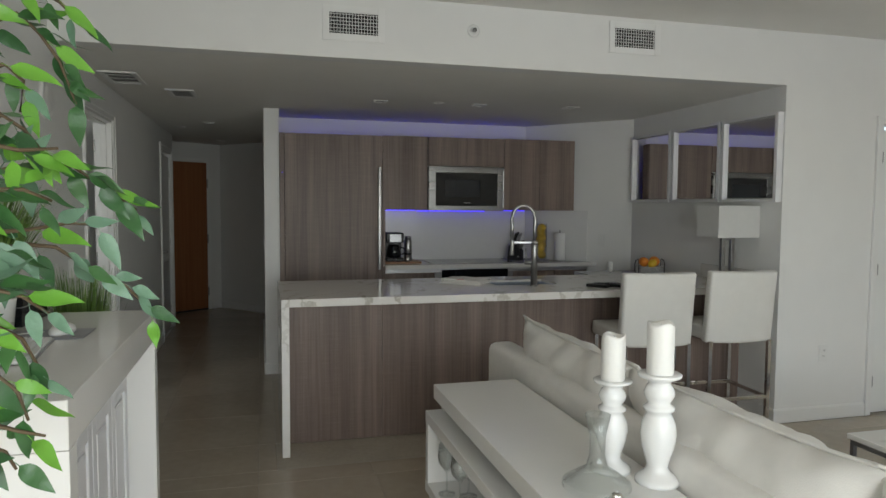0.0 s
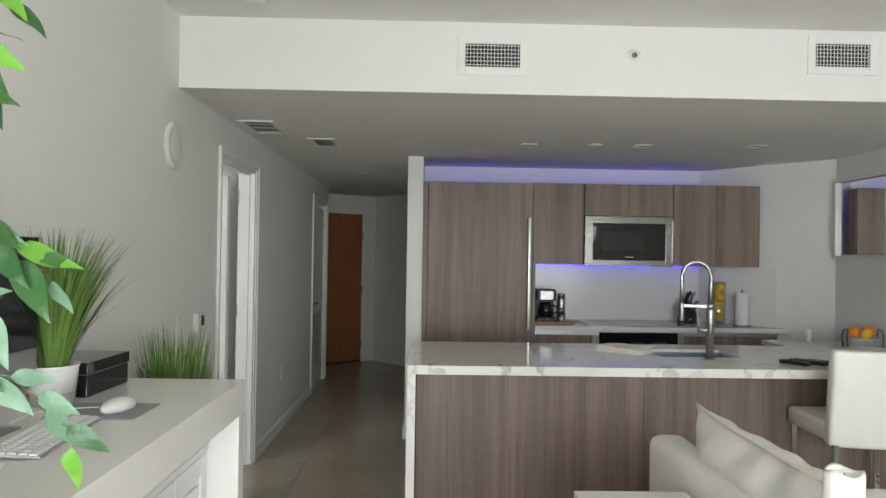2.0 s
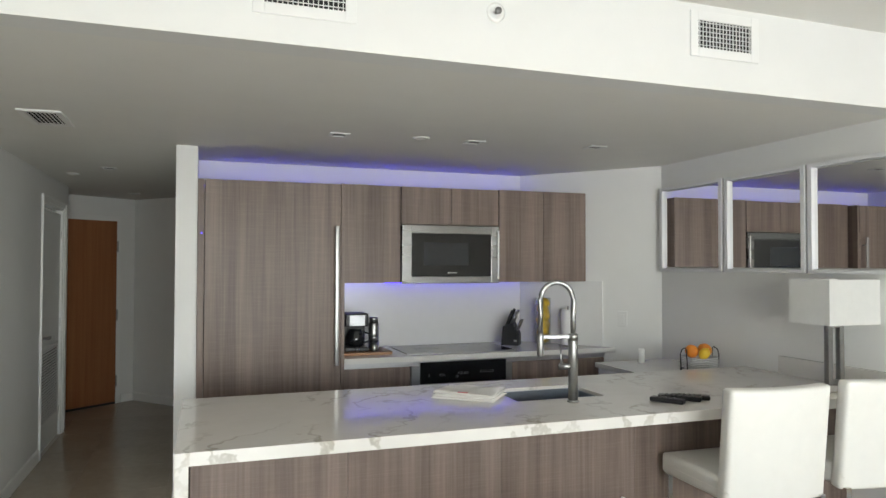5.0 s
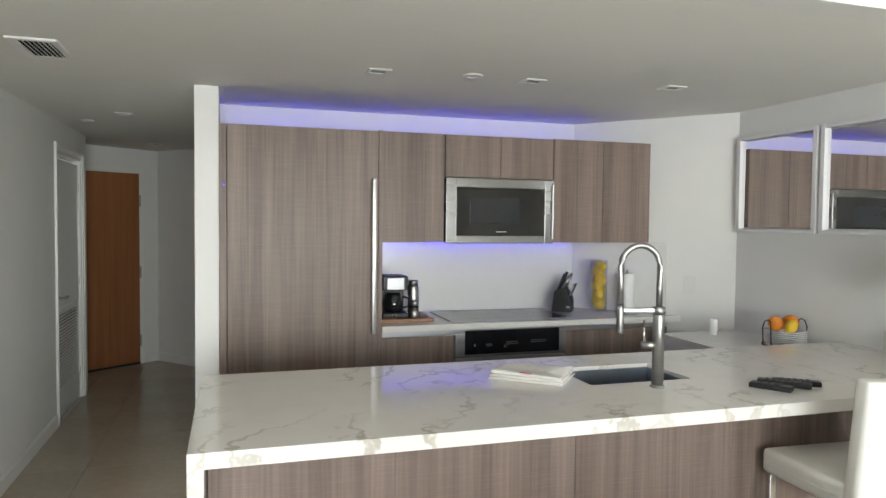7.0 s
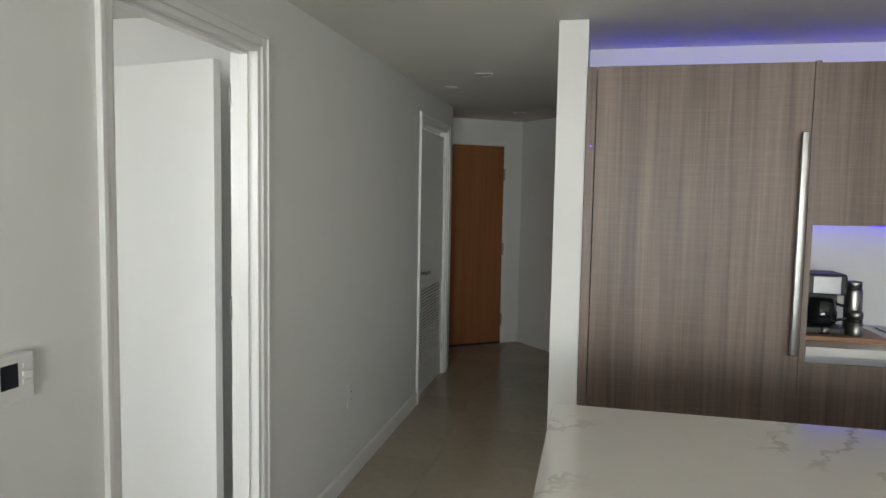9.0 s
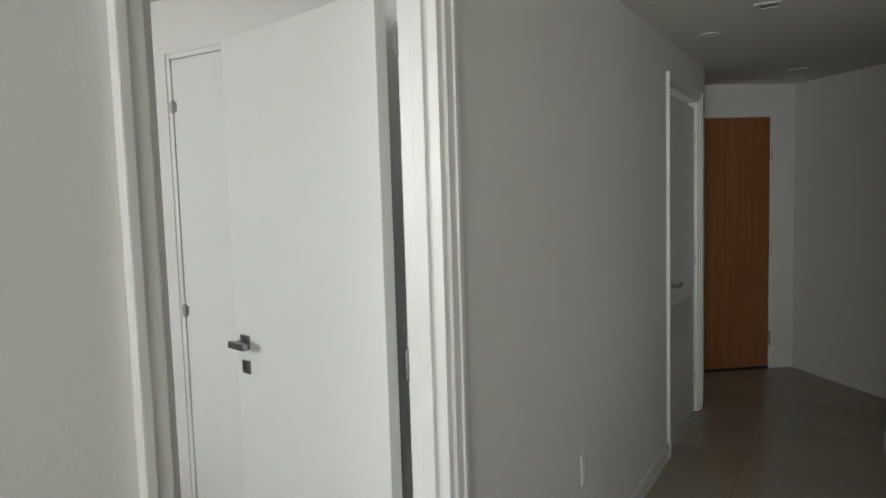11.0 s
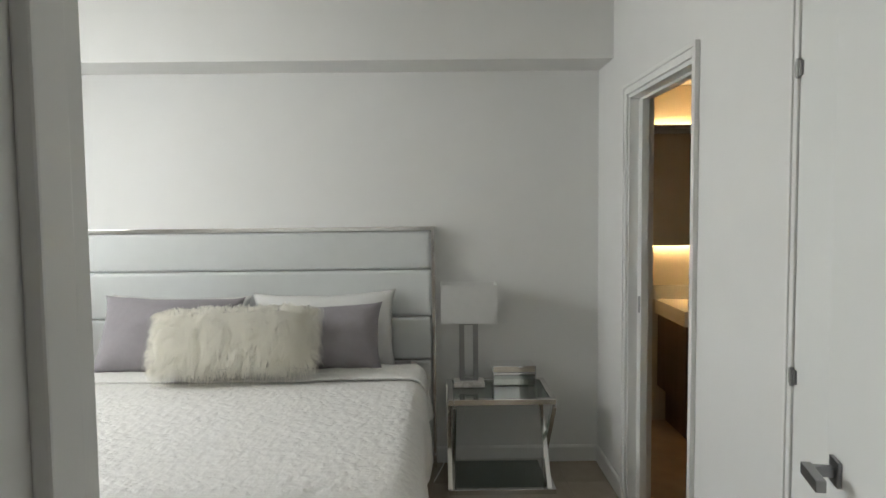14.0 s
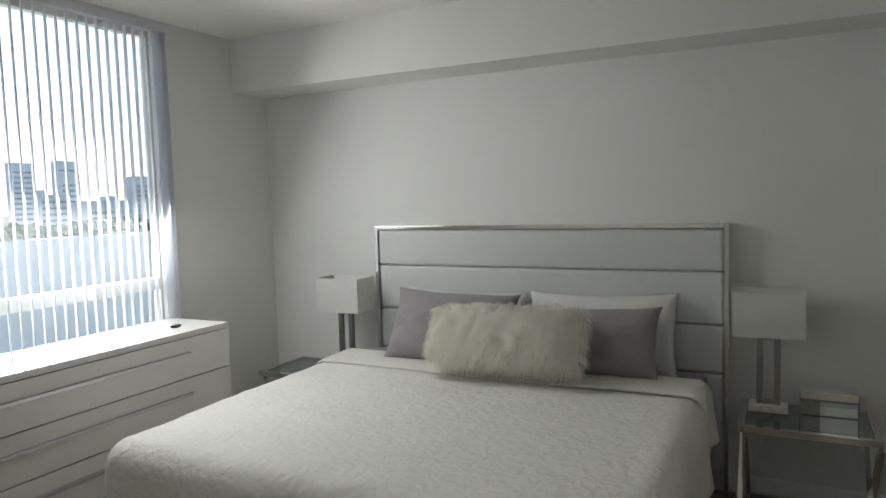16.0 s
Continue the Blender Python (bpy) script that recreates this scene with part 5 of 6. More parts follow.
# computer
pc = thing("desktop_computer", "slim aluminium desktop computer with black glass screen", "computer", pose(0.20, 2.506, DZ, 0, 0, 90))
part("foot", box(-0.10, 0.10, -0.08, 0.07, 0, 0.006, 0.002), M_ALU, pc, "aluminium foot plate")
part("neck", add_box(bmesh.new(), -0.08, 0.08, -0.004, 0.004, 0.0, 0.22, 0.002, mat=pose(0, 0.045, 0.004, 12)), M_ALU, pc, "aluminium neck")
part("rear_shell", box(-0.264, 0.264, -0.012, 0.02, 0.10, 0.445, 0.006), M_ALU, pc, "aluminium shell")
part("screen", box(-0.264, 0.264, -0.018, -0.0125, 0.165, 0.445, 0.002), M_BGLASS, pc, "black glass screen")
part("chin", box(-0.264, 0.264, -0.018, -0.0125, 0.10, 0.164, 0.002), M_ALU, pc, "aluminium chin")
kbd = thing("keyboard", "slim aluminium keyboard with white keys", "keyboard", pose(0.38, 2.53, DZ, 0, 0, 96) @ Matrix.Diagonal((0.83, 1, 1, 1)))
part("plate", add_box(bmesh.new(), -0.20, 0.20, -0.056, 0.056, 0.001, 0.007, 0.002, mat=pose(0, 0, 0.003, 4)), M_ALU, kbd)
for r in range(5):
    n = 16 if r else 3
    for c in range(n):
        if r:
            x0 = -0.195 + c * 0.0245
            w = 0.021
        else:
            x0, w = ((-0.195, 0.085), (-0.105, 0.17), (0.07, 0.12))[c]
        part("key", add_box(bmesh.new(), x0, x0 + w, -0.05 + r * 0.0205, -0.033 + r * 0.0205, 0.007, 0.011, 0.001, 1, pose(0, 0, 0.003, 4)), M_KEY, kbd)
pad = solid("mouse_pad", box(0.27, 0.495, 2.698, 2.868, DZ + 0.0005, DZ + 0.004, 0.002), M_SLATE, "grey mottled mouse pad on the desk", "mouse pad")
ms = thing("mouse", "white plastic computer mouse", "mouse", pose(0.418, 2.788, DZ + 0.0045, 0, 0, 75))
bm = bmesh.new()
bmesh.ops.create_uvsphere(bm, u_segments=24, v_segments=14, radius=1)
for v in bm.verts:
    v.co = Vector((v.co.x * 0.056, v.co.y * 0.03, max(0.0, v.co.z + 0.35) * 0.023))
part("shell", bm, M_PLASTIC, ms, "", True)
solid("paper_sheet", add_box(bmesh.new(), -0.105, 0.105, -0.14, 0.14, 0, 0.0012, mat=pose(0.335, 2.185, DZ + 0.0008, 0, 0, 12)), M_PAPER, "white sheet of paper lying on the desk", "paper")
cable = [(0.225, 2.64, DZ + 0.0022), (0.222, 2.74, DZ + 0.003), (0.275, 2.78, DZ + 0.0058), (0.37, 2.785, DZ + 0.011)]
solid("mouse_cable", add_tube(bmesh.new(), cable, 0.0015, 6), M_PLASTIC, "thin white cable lying on the desk", "cable", smooth=True)

# black glass box
gb = thing("glass_box", "black glossy glass box with a hinged lid", "box", pose(0.183, 3.062, DZ, 0, 0, 88))
part("body", box(-0.12, 0.12, -0.085, 0.085, 0.0005, 0.062, 0.003), M_BGLASS, gb)
part("lid", box(-0.123, 0.123, -0.088, 0.088, 0.066, 0.098, 0.003), M_BGLASS, gb)
part("rim", box(-0.119, 0.119, -0.084, 0.084, 0.062, 0.066), M_GUN, gb, "thin grey metal rim")


def grass_plant(m, height, spread, blades, pot, seed, label, droop=0.3):
    """A pot of tall thin grass blades that fan out and bend over."""
    ob = thing("grass_plant", label, "potted plant", m, "potted grasses")
    rnd = random.Random(seed)
    if pot == "round":
        top = 0.105
        part("pot", add_lathe(bmesh.new(), ((0.056, 0.032), (0.064, 0.1), (0.066, top), (0.06, top), (0.058, 0.095)), steps=32), M_CERAM, ob, "white ceramic pot", True)
        part("pot_foot", add_lathe(bmesh.new(), ((0.05, 0.0), (0.053, 0.002), (0.056, 0.032)), steps=32), M_STONE, ob, "grey stone pot foot", True)
        part("soil", add_lathe(bmesh.new(), ((0.058, 0.085), (0.057, 0.093)), steps=24), M_STEM, ob, "dark soil")
        base, rad = 0.09, 0.03
    else:
        top = 0.62
        bm = add_box(bmesh.new(), -0.14, 0.14, -0.14, 0.14, 0, top, 0.006)
        part("planter", bm, M_LACQ2, ob, "tall white square planter")
        base, rad = top - 0.005, 0.1
    bm = bmesh.new()
    for i in range(blades):
        a = rnd.uniform(0, 2 * math.pi)
        r0 = rad * math.sqrt(rnd.random())
        lean = rnd.random() ** 0.8 * spread
        h = height * rnd.uniform(0.55, 1.0)
        bend = rnd.uniform(0.05, droop) * (1.6 if rnd.random() < 0.08 else 0.7)
        ca, sa = math.cos(a + rnd.uniform(-0.5, 0.5)), math.sin(a + rnd.uniform(-0.5, 0.5))
        wid = rnd.uniform(0.0024, 0.0046)
        px, py = -sa * wid, ca * wid
        prev = None
        seg = 6
        for k in range(seg + 1):
            t = k / seg
            out = lean * t + bend * h * t ** 3
            z = base + h * (t - 0.35 * bend * t ** 4)
            x, y = r0 * math.cos(a) + ca * out, r0 * math.sin(a) + sa * out
            s = 1 - 0.93 * t ** 2
            cur = (bm.verts.new((x - px * s, y - py * s, z)), bm.verts.new((x + px * s, y + py * s, z)))
            if prev:
                bm.faces.new((prev[0], prev[1], cur[1], cur[0]))
            prev = cur
    g = part("grass_tuft", bm, M_GRASS, ob, "long thin green blades", True)
    g["kind"] = "stuff"
    return ob


grass_plant(pose(0.205, 2.872, DZ), 0.40, 0.13, 620, "round", 4, "tall green grass in a small white pot", 0.27)
grass_plant(pose(0.285, 3.55, 0), 0.60, 0.055, 760, "tall", 9, "green grass in a tall white planter", 0.11)


# ficus
def leaf_mesh(name, length, width, fold, seed):
    """A pointed oval leaf, folded along its midrib, with a curled tip and a short stalk."""
    bm = bmesh.new()
    rows = []
    n = 8
    for k in range(n + 1):
        t = k / n
        w = 0.8 * width * (math.sin(math.pi * t ** 0.68) ** 0.95 if 0 < t < 1 else 0.0) * (1 - 0.25 * t)
        y, z = length * t, -0.12 * length * t ** 2 + 0.004 * math.sin(7 * t + seed)
        c = bm.verts.new((0, y, z))
        if k in (0, n):
            rows.append((c, c, c))
        else:
            rows.append((bm.verts.new((-w, y, z + fold * w)), c, bm.verts.new((w, y, z + fold * w))))
    for a, b in zip(rows, rows[1:]):
        for i in (0, 1):
            f = [a[i], a[i + 1], b[i + 1], b[i]]
            f = [v for j, v in enumerate(f) if v not in f[:j]]
            if len(f) > 2:
                bm.faces.new(f)
    s0 = [bm.verts.new((x, -0.018, 0.004)) for x in (-0.0008, 0.0008)]
    s1 = [bm.verts.new((x, 0.004, 0.0005)) for x in (-0.0008, 0.0008)]
    bm.faces.new((s0[0], s0[1], s1[1], s1[0]))
    me = bpy.data.meshes.new(name)
    finish(bm, True).to_mesh(me)
    bm.free()
    return me


tree = thing("ficus_tree", "leafy green indoor ficus tree beside the desk", "potted tree", pose(0.33, 1.72, 0))
part("pot", add_lathe(bmesh.new(), ((0.13, 0), (0.135, 0.005), (0.165, 0.3), (0.168, 0.31), (0.15, 0.31), (0.145, 0.27)), steps=36), M_CERAM, tree, "white ceramic pot", True)
part("soil", add_lathe(bmesh.new(), ((0.146, 0.255), (0.144, 0.27)), steps=28), M_STEM, tree, "dark soil")
part("trunk", add_tube(bmesh.new(), ((0, 0, 0.26), (0.015, 0.01, 0.6), (-0.01, 0.0, 0.95), (0.01, 0.015, 1.35), (0.0, 0.0, 1.8), (0.01, 0, 2.05)), (0.02, 0.017, 0.015, 0.012, 0.009, 0.004), 10), M_STEM, tree, "", True)
LEAVES = []
for mi, mt in enumerate((M_LEAF, M_LEAF2, M_LEAF3)):
    for v in range(3):
        me = leaf_mesh("leaf", 0.082 + 0.012 * v, 0.023 + 0.003 * v, (0.25, 0.1, 0.4)[v], v)
        me.materials.append(mt)
        LEAVES.append(me)
BRANCHES = (
    # way points of each limb in the room, and the share of dark, pale and lime leaves
    (((0.628, 1.616, 1.390), (0.659, 1.666, 1.395), (0.691, 1.696, 1.389), (0.727, 1.736, 1.353), (0.780, 1.756, 1.320), (0.827, 1.776, 1.256)), (2, 7, 1), 24),
    (((0.629, 1.616, 1.415), (0.660, 1.666, 1.417), (0.706, 1.706, 1.426), (0.764, 1.736, 1.422)), (2, 7, 1), 14),
    (((0.632, 1.616, 1.501), (0.665, 1.686, 1.518), (0.713, 1.726, 1.517), (0.751, 1.746, 1.485), (0.801, 1.756, 1.447)), (5, 4, 2), 20),
    (((0.613, 1.816, 1.775), (0.645, 1.816, 1.744), (0.677, 1.806, 1.697), (0.703, 1.796, 1.625)), (6, 1, 3), 16),
    (((0.631, 1.816, 1.823), (0.675, 1.826, 1.801), (0.709, 1.826, 1.765)), (6, 1, 3), 12),
    (((0.605, 1.766, 1.681), (0.633, 1.766, 1.656), (0.627, 1.766, 1.605)), (7, 1, 2), 12),
    (((0.663, 1.566, 1.578), (0.684, 1.586, 1.561), (0.697, 1.616, 1.534)), (7, 1, 2), 12),
    (((0.664, 1.516, 1.535), (0.688, 1.546, 1.529), (0.732, 1.566, 1.534)), (6, 1, 3), 12),
    (((0.661, 1.516, 1.475), (0.693, 1.546, 1.476), (0.722, 1.566, 1.461)), (6, 1, 3), 14),
    (((0.647, 1.546, 1.344), (0.682, 1.566, 1.328), (0.709, 1.586, 1.300)), (6, 2, 3), 14),
    (((0.645, 1.546, 1.297), (0.680, 1.566, 1.268), (0.702, 1.586, 1.204)), (6, 1, 3), 14),
    (((0.637, 1.566, 1.229), (0.671, 1.566, 1.195), (0.684, 1.566, 1.152)), (6, 1, 2), 11),
    (((0.634, 1.566, 1.152), (0.673, 1.566, 1.137), (0.705, 1.566, 1.128)), (5, 1, 4), 8),
    (((0.626, 1.566, 1.124), (0.654, 1.566, 1.109), (0.667, 1.566, 1.083)), (6, 1, 2), 8),
    (((0.180, 1.686, 1.470), (0.110, 1.626, 1.520)), (7, 1, 2), 12),
    (((0.440, 1.926, 1.690), (0.480, 2.006, 1.730)), (7, 1, 2), 11),
    (((0.360, 1.586, 1.720), (0.330, 1.466, 1.770)), (7, 1, 2), 12),
)
rnd = random.Random(11)
T0 = Vector((0.33, 1.72, 0))
for pts, share, many in BRANCHES:
    line = [Vector(p) - T0 for p in pts]
    start = Vector((0.0, 0.0, max(0.5, line[0].z - 0.16)))
    line = [start] + line
    rad = [0.0034 * (1 - i / len(line)) + 0.0012 for i in range(len(line))]
    many = int(many * 1.6) if share[0] > 4 else many
    part("limb", add_tube(bmesh.new(), line, rad, 7), M_STEM, tree, "", True)
    total = sum((b - a).length for a, b in zip(line, line[1:]))
    for i in range(many):
        s = (0.12 + 0.88 * (i + rnd.random() * 0.6) / many) * total
        for a, b in zip(line, line[1:]):
            if s <= (b - a).length or b is line[-1]:
                break
            s -= (b - a).length
        d = (b - a).normalized()
        p = a + d * min(s, (b - a).length)
        # leaves droop in two ranks beside the twig, their upper faces turned to the daylight
        droop = Vector((d.x, 0.4 * d.y, d.z)) * rnd.uniform(0.3, 0.9)
        aim = (droop + Vector((rnd.uniform(-0.35, 0.55), rnd.uniform(-0.35, 0.2), rnd.uniform(-0.8, 0.3)))).normalized()
        up = Vector((rnd.uniform(-0.4, 0.4), -0.75, rnd.uniform(0.2, 0.9)))
        across = aim.cross(up).normalized()
        q = Matrix((across, aim, across.cross(aim))).transposed()
        kind = rnd.choices((0, 1, 2), share)[0]
        ob = new("leaf", LEAVES[kind * 3 + rnd.randrange(3)])
        ob.parent = tree
        sc = rnd.uniform(0.52, 0.8)
        ob.matrix_basis = Matrix.Translation(p + aim * 0.016) @ q.to_4x4() @ pose(0, 0, 0, rnd.uniform(-15, 15), rnd.uniform(-40, 40), 0) @ Matrix.Diagonal((sc, sc, sc, 1))

# sofa table with open shelf
st = thing("sofa_table", "white lacquered sofa table with open lower shelf", "console table")
part("top", box(1.700, 2.070, 0.75, 3.25, 0.645, 0.705, 0.003), M_LACQ, st)
part("mid_shelf", box(1.670, 2.070, 0.75, 3.27, 0.545, 0.59, 0.003), M_LACQ, st)
part("low_shelf", box(1.670, 2.070, 0.75, 3.27, 0.245, 0.29, 0.003), M_LACQ, st)
part("back", box(2.047, 2.070, 0.75, 3.25, 0.29, 0.545), M_LACQ, st)
for y in (0.78, 2.0, 3.225):
    part("upright", box(1.671, 2.045, y, y + 0.04, 0.29, 0.545, 0.002), M_LACQ, st)
    part("spacer", box(1.735, 2.045, y, y + 0.025, 0.59, 0.645, 0.002), M_LACQ, st)
part("plinth", box(1.735, 2.035, 0.85, 3.15, 0.0, 0.245, 0.003), M_LACQ, st)


def wine_glass(x, y, z):
    ob = thing("wine_glass", "clear wine glass standing on the shelf", "wine glass", pose(x, y, z), "wine glasses on the shelf")
    part("glass", add_lathe(bmesh.new(), ((0.034, 0.0), (0.034, 0.002), (0.006, 0.006), (0.004, 0.02), (0.004, 0.09), (0.012, 0.1), (0.034, 0.13), (0.038, 0.16), (0.031, 0.21), (0.030, 0.21), (0.036, 0.16), (0.032, 0.132), (0.008, 0.104)), steps=28), M_GLASS, ob, "", True)


wine_glass(1.72, 3.10, 0.2905)
wine_glass(1.74, 2.98, 0.2905)
wine_glass(1.80, 3.06, 0.2905)


def candlestick(x, y, h, scale, cand_r, cand_h):
    ob = thing("candlestick", "turned white ceramic candlestick", "candle holder", pose(x, y, 0.7055), "candlesticks with white candles")
    prof = [(0.060, 0.0), (0.061, 0.012), (0.052, 0.022), (0.036, 0.034), (0.028, 0.05), (0.032, 0.07), (0.044, 0.11), (0.049, 0.15), (0.046, 0.18), (0.036, 0.205), (0.032, 0.214), (0.042, 0.222), (0.043, 0.23), (0.032, 0.238), (0.03, 0.245), (0.040, 0.262), (0.042, 0.275), (0.036, 0.292), (0.028, 0.302), (0.034, 0.31), (0.058, 0.322), (0.060, 0.328), (0.055, 0.332), (0.02, 0.328)]
    part("stick", add_lathe(bmesh.new(), [(r * scale, z * h / 0.33) for r, z in prof], steps=40), M_CERAM, ob, "", True)
    cz = h * 0.328 / 0.33
    cd = tagged(new("pillar_candle"), "white wax pillar candle on the candlestick", "candle", "candlesticks with white candles")
    cd.matrix_basis = pose(x, y, 0.7055 + cz + 0.001)
    bm = bmesh.new()
    add_lathe(bm, ((cand_r * 0.97, 0), (cand_r, 0.003), (cand_r, cand_h - 0.008), (cand_r * 0.93, cand_h), (cand_r * 0.8, cand_h - 0.004), (cand_r * 0.5, cand_h - 0.016), (0.004, cand_h - 0.018)), steps=36)
    for v in bm.verts:
        if v.co.z > cand_h - 0.01:
            v.co.z += 0.004 * math.sin(3 * math.atan2(v.co.y, v.co.x) + x * 40)
    part("wax", bm, M_WAX, cd, "", True)
    part("wick", add_tube(bmesh.new(), ((0, 0, cand_h - 0.018), (0.001, 0, cand_h - 0.005)), 0.0012, 6), M_BLACK, cd, "black wick")


candlestick(1.965, 2.225, 0.262, 0.92, 0.034, 0.13)
candlestick(2.045, 2.115, 0.302, 0.98, 0.036, 0.14)
dc = thing("decanter", "clear glass wine decanter with a wide base", "decanter", pose(1.865, 2.12, 0.706))
part("glass", add_lathe(bmesh.new(), ((0.085, 0.0), (0.092, 0.006), (0.09, 0.018), (0.06, 0.038), (0.03, 0.058), (0.021, 0.09), (0.022, 0.14), (0.034, 0.20), (0.033, 0.20), (0.02, 0.14), (0.019, 0.09), (0.027, 0.06), (0.058, 0.041), (0.085, 0.018)), steps=40, closed=False), M_GLASS, dc, "", True)
cs = thing("glass_stopper", "small faceted glass stopper on a round coaster", "stopper", pose(1.87, 2.02, 0.7055))
part("coaster", add_lathe(bmesh.new(), ((0.036, 0), (0.036, 0.003), (0.03, 0.004)), steps=28), M_GLASS, cs, "", True)
part("knob", add_lathe(bmesh.new(), ((0.008, 0.004), (0.016, 0.012), (0.014, 0.024), (0.004, 0.03)), steps=8), M_CHROME, cs)


# sofa
def cushion(w, d, h, bulge, seed, crease=0.012, n=22):
    """A stuffed leather cushion: a rounded slab, fuller in the middle, with soft creases. It lies flat, w by d, h thick."""
    bm = bmesh.new()
    bmesh.ops.create_cube(bm, size=1.0)
    bmesh.ops.subdivide_edges(bm, edges=bm.edges[:], cuts=n, use_grid_fill=True)
    for v in bm.verts:
        x, y, z = v.co * 2
        edge = (1 - abs(x) ** 4) * (1 - abs(y) ** 4)
        k = (abs(x) ** 6 + abs(y) ** 6 + abs(z) ** 6) ** (1 / 6)
        p = Vector((x, y, z)) / max(k, 0.001) * max(abs(x), abs(y), abs(z))
        q = Vector((p.x * w / 2, p.y * d / 2, p.z * h / 2 * (0.55 + 0.45 * max(edge, 0) ** 0.5) * (1 + bulge * max(edge, 0))))
        e = noise.noise((q.x * 5 + seed, q.y * 9, seed)) + 0.6 * noise.noise((q.x * 14 + seed, q.y * 22, seed + 3))
        pull = (1 - max(edge, 0)) * 0.9 + 0.25
        q.z += crease * e * pull * (1 if z > 0 else -1)
        q.x += crease * 0.5 * noise.noise((q.y * 12, q.z * 12, seed + 7))
        v.co = q
    return bm


def pillow_shape(w, h, t, seed, crease=0.012, flange=0.0):
    """A stuffed pillow standing upright, w wide along y, h high, t thick along x, with pointed corners and creases."""
    bm = bmesh.new()
    n = 30
    rows = {}
    for side in (1, -1):
        for j in range(n + 1):
            for i in range(n + 1):
                u, v = i / n * 2 - 1, j / n * 2 - 1
                rim = i in (0, n) or j in (0, n)
                if side == -1 and rim:
                    rows[side, i, j] = rows[1, i, j]
                    continue
                pinch = 1 - 0.07 * (1 - abs(v) ** 3) * abs(u) ** 3, 1 - 0.09 * (1 - abs(u) ** 3) * abs(v) ** 3
                y, z = u * w / 2 * pinch[0], v * h / 2 * pinch[1]
                body = (max(0.0, 1 - abs(u) ** 2.6) * max(0.0, 1 - abs(v) ** 2.6)) ** 0.5
                x = side * t / 2 * body
                e = noise.noise((y * 6 + seed, z * 8, seed)) + 0.5 * noise.noise((y * 16 + seed, z * 18, seed + 2))
                x += crease * e * (0.3 + body) * (0 if rim else 1)
                z += 0.4 * crease * noise.noise((y * 9, seed, 1)) - 0.02 * (1 - abs(u)) * (v > 0) * 0.3
                rows[side, i, j] = bm.verts.new((x, y, z))
        for j in range(n):
            for i in range(n):
                f = (rows[side, i, j], rows[side, i + 1, j], rows[side, i + 1, j + 1], rows[side, i, j + 1])
                bm.faces.new(f if side == 1 else f[::-1])
    return bm


SY0_, SY1_ = 0.55, 3.70
sofa = thing("sofa", "long white leather sofa with loose back cushions", "sofa")
bm = bmesh.new()
add_box(bm, 2.085, 2.23, SY0_, SY1_, 0.06, 0.785, 0.055, 5)
part("back_frame", bm, M_LEATHER, sofa, "", True)
part("base", box(2.23, 3.05, SY0_, SY1_, 0.06, 0.30, 0.02, 3), M_LEATHER, sofa, "", True)
part("arm", box(2.23, 3.05, SY1_ - 0.17, SY1_, 0.06, 0.58, 0.05, 5), M_LEATHER, sofa, "", True)
for y in (0.7, 3.55):
    for x in (2.15, 2.95):
        part("leg", add_lathe(bmesh.new(), ((0.02, 0), (0.025, 0.06)), (x, y, 0), 14), M_CHROME, sofa, "chrome foot")
for k in range(3):
    y0 = SY0_ + 0.02 + k * 0.985
    m = pose(2.30, y0 + 0.53, 0.675, (0.8, -1.2, 0.5)[k], -14, 0)
    bm = pillow_shape(1.04, 0.50, 0.27, 2.1 + k * 3.3, 0.03)
    bmesh.ops.transform(bm, matrix=m, verts=bm.verts)
    cu = part("back_cushion", bm, M_LEATHER, sofa, "plump creased white leather cushion", True)
    ring = []
    for q in range(80):
        u, v = (q % 20) / 10 - 1, 1
        u, v = ((u, 1), (1, -u), (-u, -1), (-1, u))[q // 20]
        ring.append(m @ Vector((0, u * 0.521 * (1 - 0.07 * (1 - abs(v) ** 3) * abs(u) ** 3), v * 0.251 * (1 - 0.09 * (1 - abs(u) ** 3) * abs(v) ** 3))))
    part("piping", add_tube(bmesh.new(), ring + ring[:1], 0.005, 6), M_LEATHER, cu, "", True)
    bm = cushion(0.70, 0.98, 0.17, 0.15, 8.1 + k * 2.7, 0.008)
    bmesh.ops.transform(bm, matrix=pose(2.71, y0 + 0.49, 0.375), verts=bm.verts)
    part("seat_cushion", bm, M_LEATHER, sofa, "", True)

# coffee table on a rug
solid("rug", box(3.35, 5.2, 0.6, 3.2, 0.001, 0.016, 0.006), M_RUG, "mottled grey rug on the floor", "rug")
ct = thing("coffee_table", "coffee table with white marble top and dark metal frame", "coffee table")
part("marble_top", box(3.60, 4.45, 1.9, 3.0, 0.40, 0.425, 0.004), M_MARBLE, ct, "white marble slab")
for x in (3.61, 4.42):
    for y in (1.91, 2.97):
        part("leg", box(x, x + 0.02, y, y + 0.02, 0.016, 0.40, 0.002), M_GUN, ct, "dark metal leg")
for y in (1.91, 2.97):
    part("rail", box(3.63, 4.42, y, y + 0.02, 0.375, 0.40, 0.002), M_GUN, ct, "dark metal rail")
for x in (3.61, 4.42):
    part("rail", box(x, x + 0.02, 1.93, 2.97, 0.375, 0.40, 0.002), M_GUN, ct, "dark metal rail")

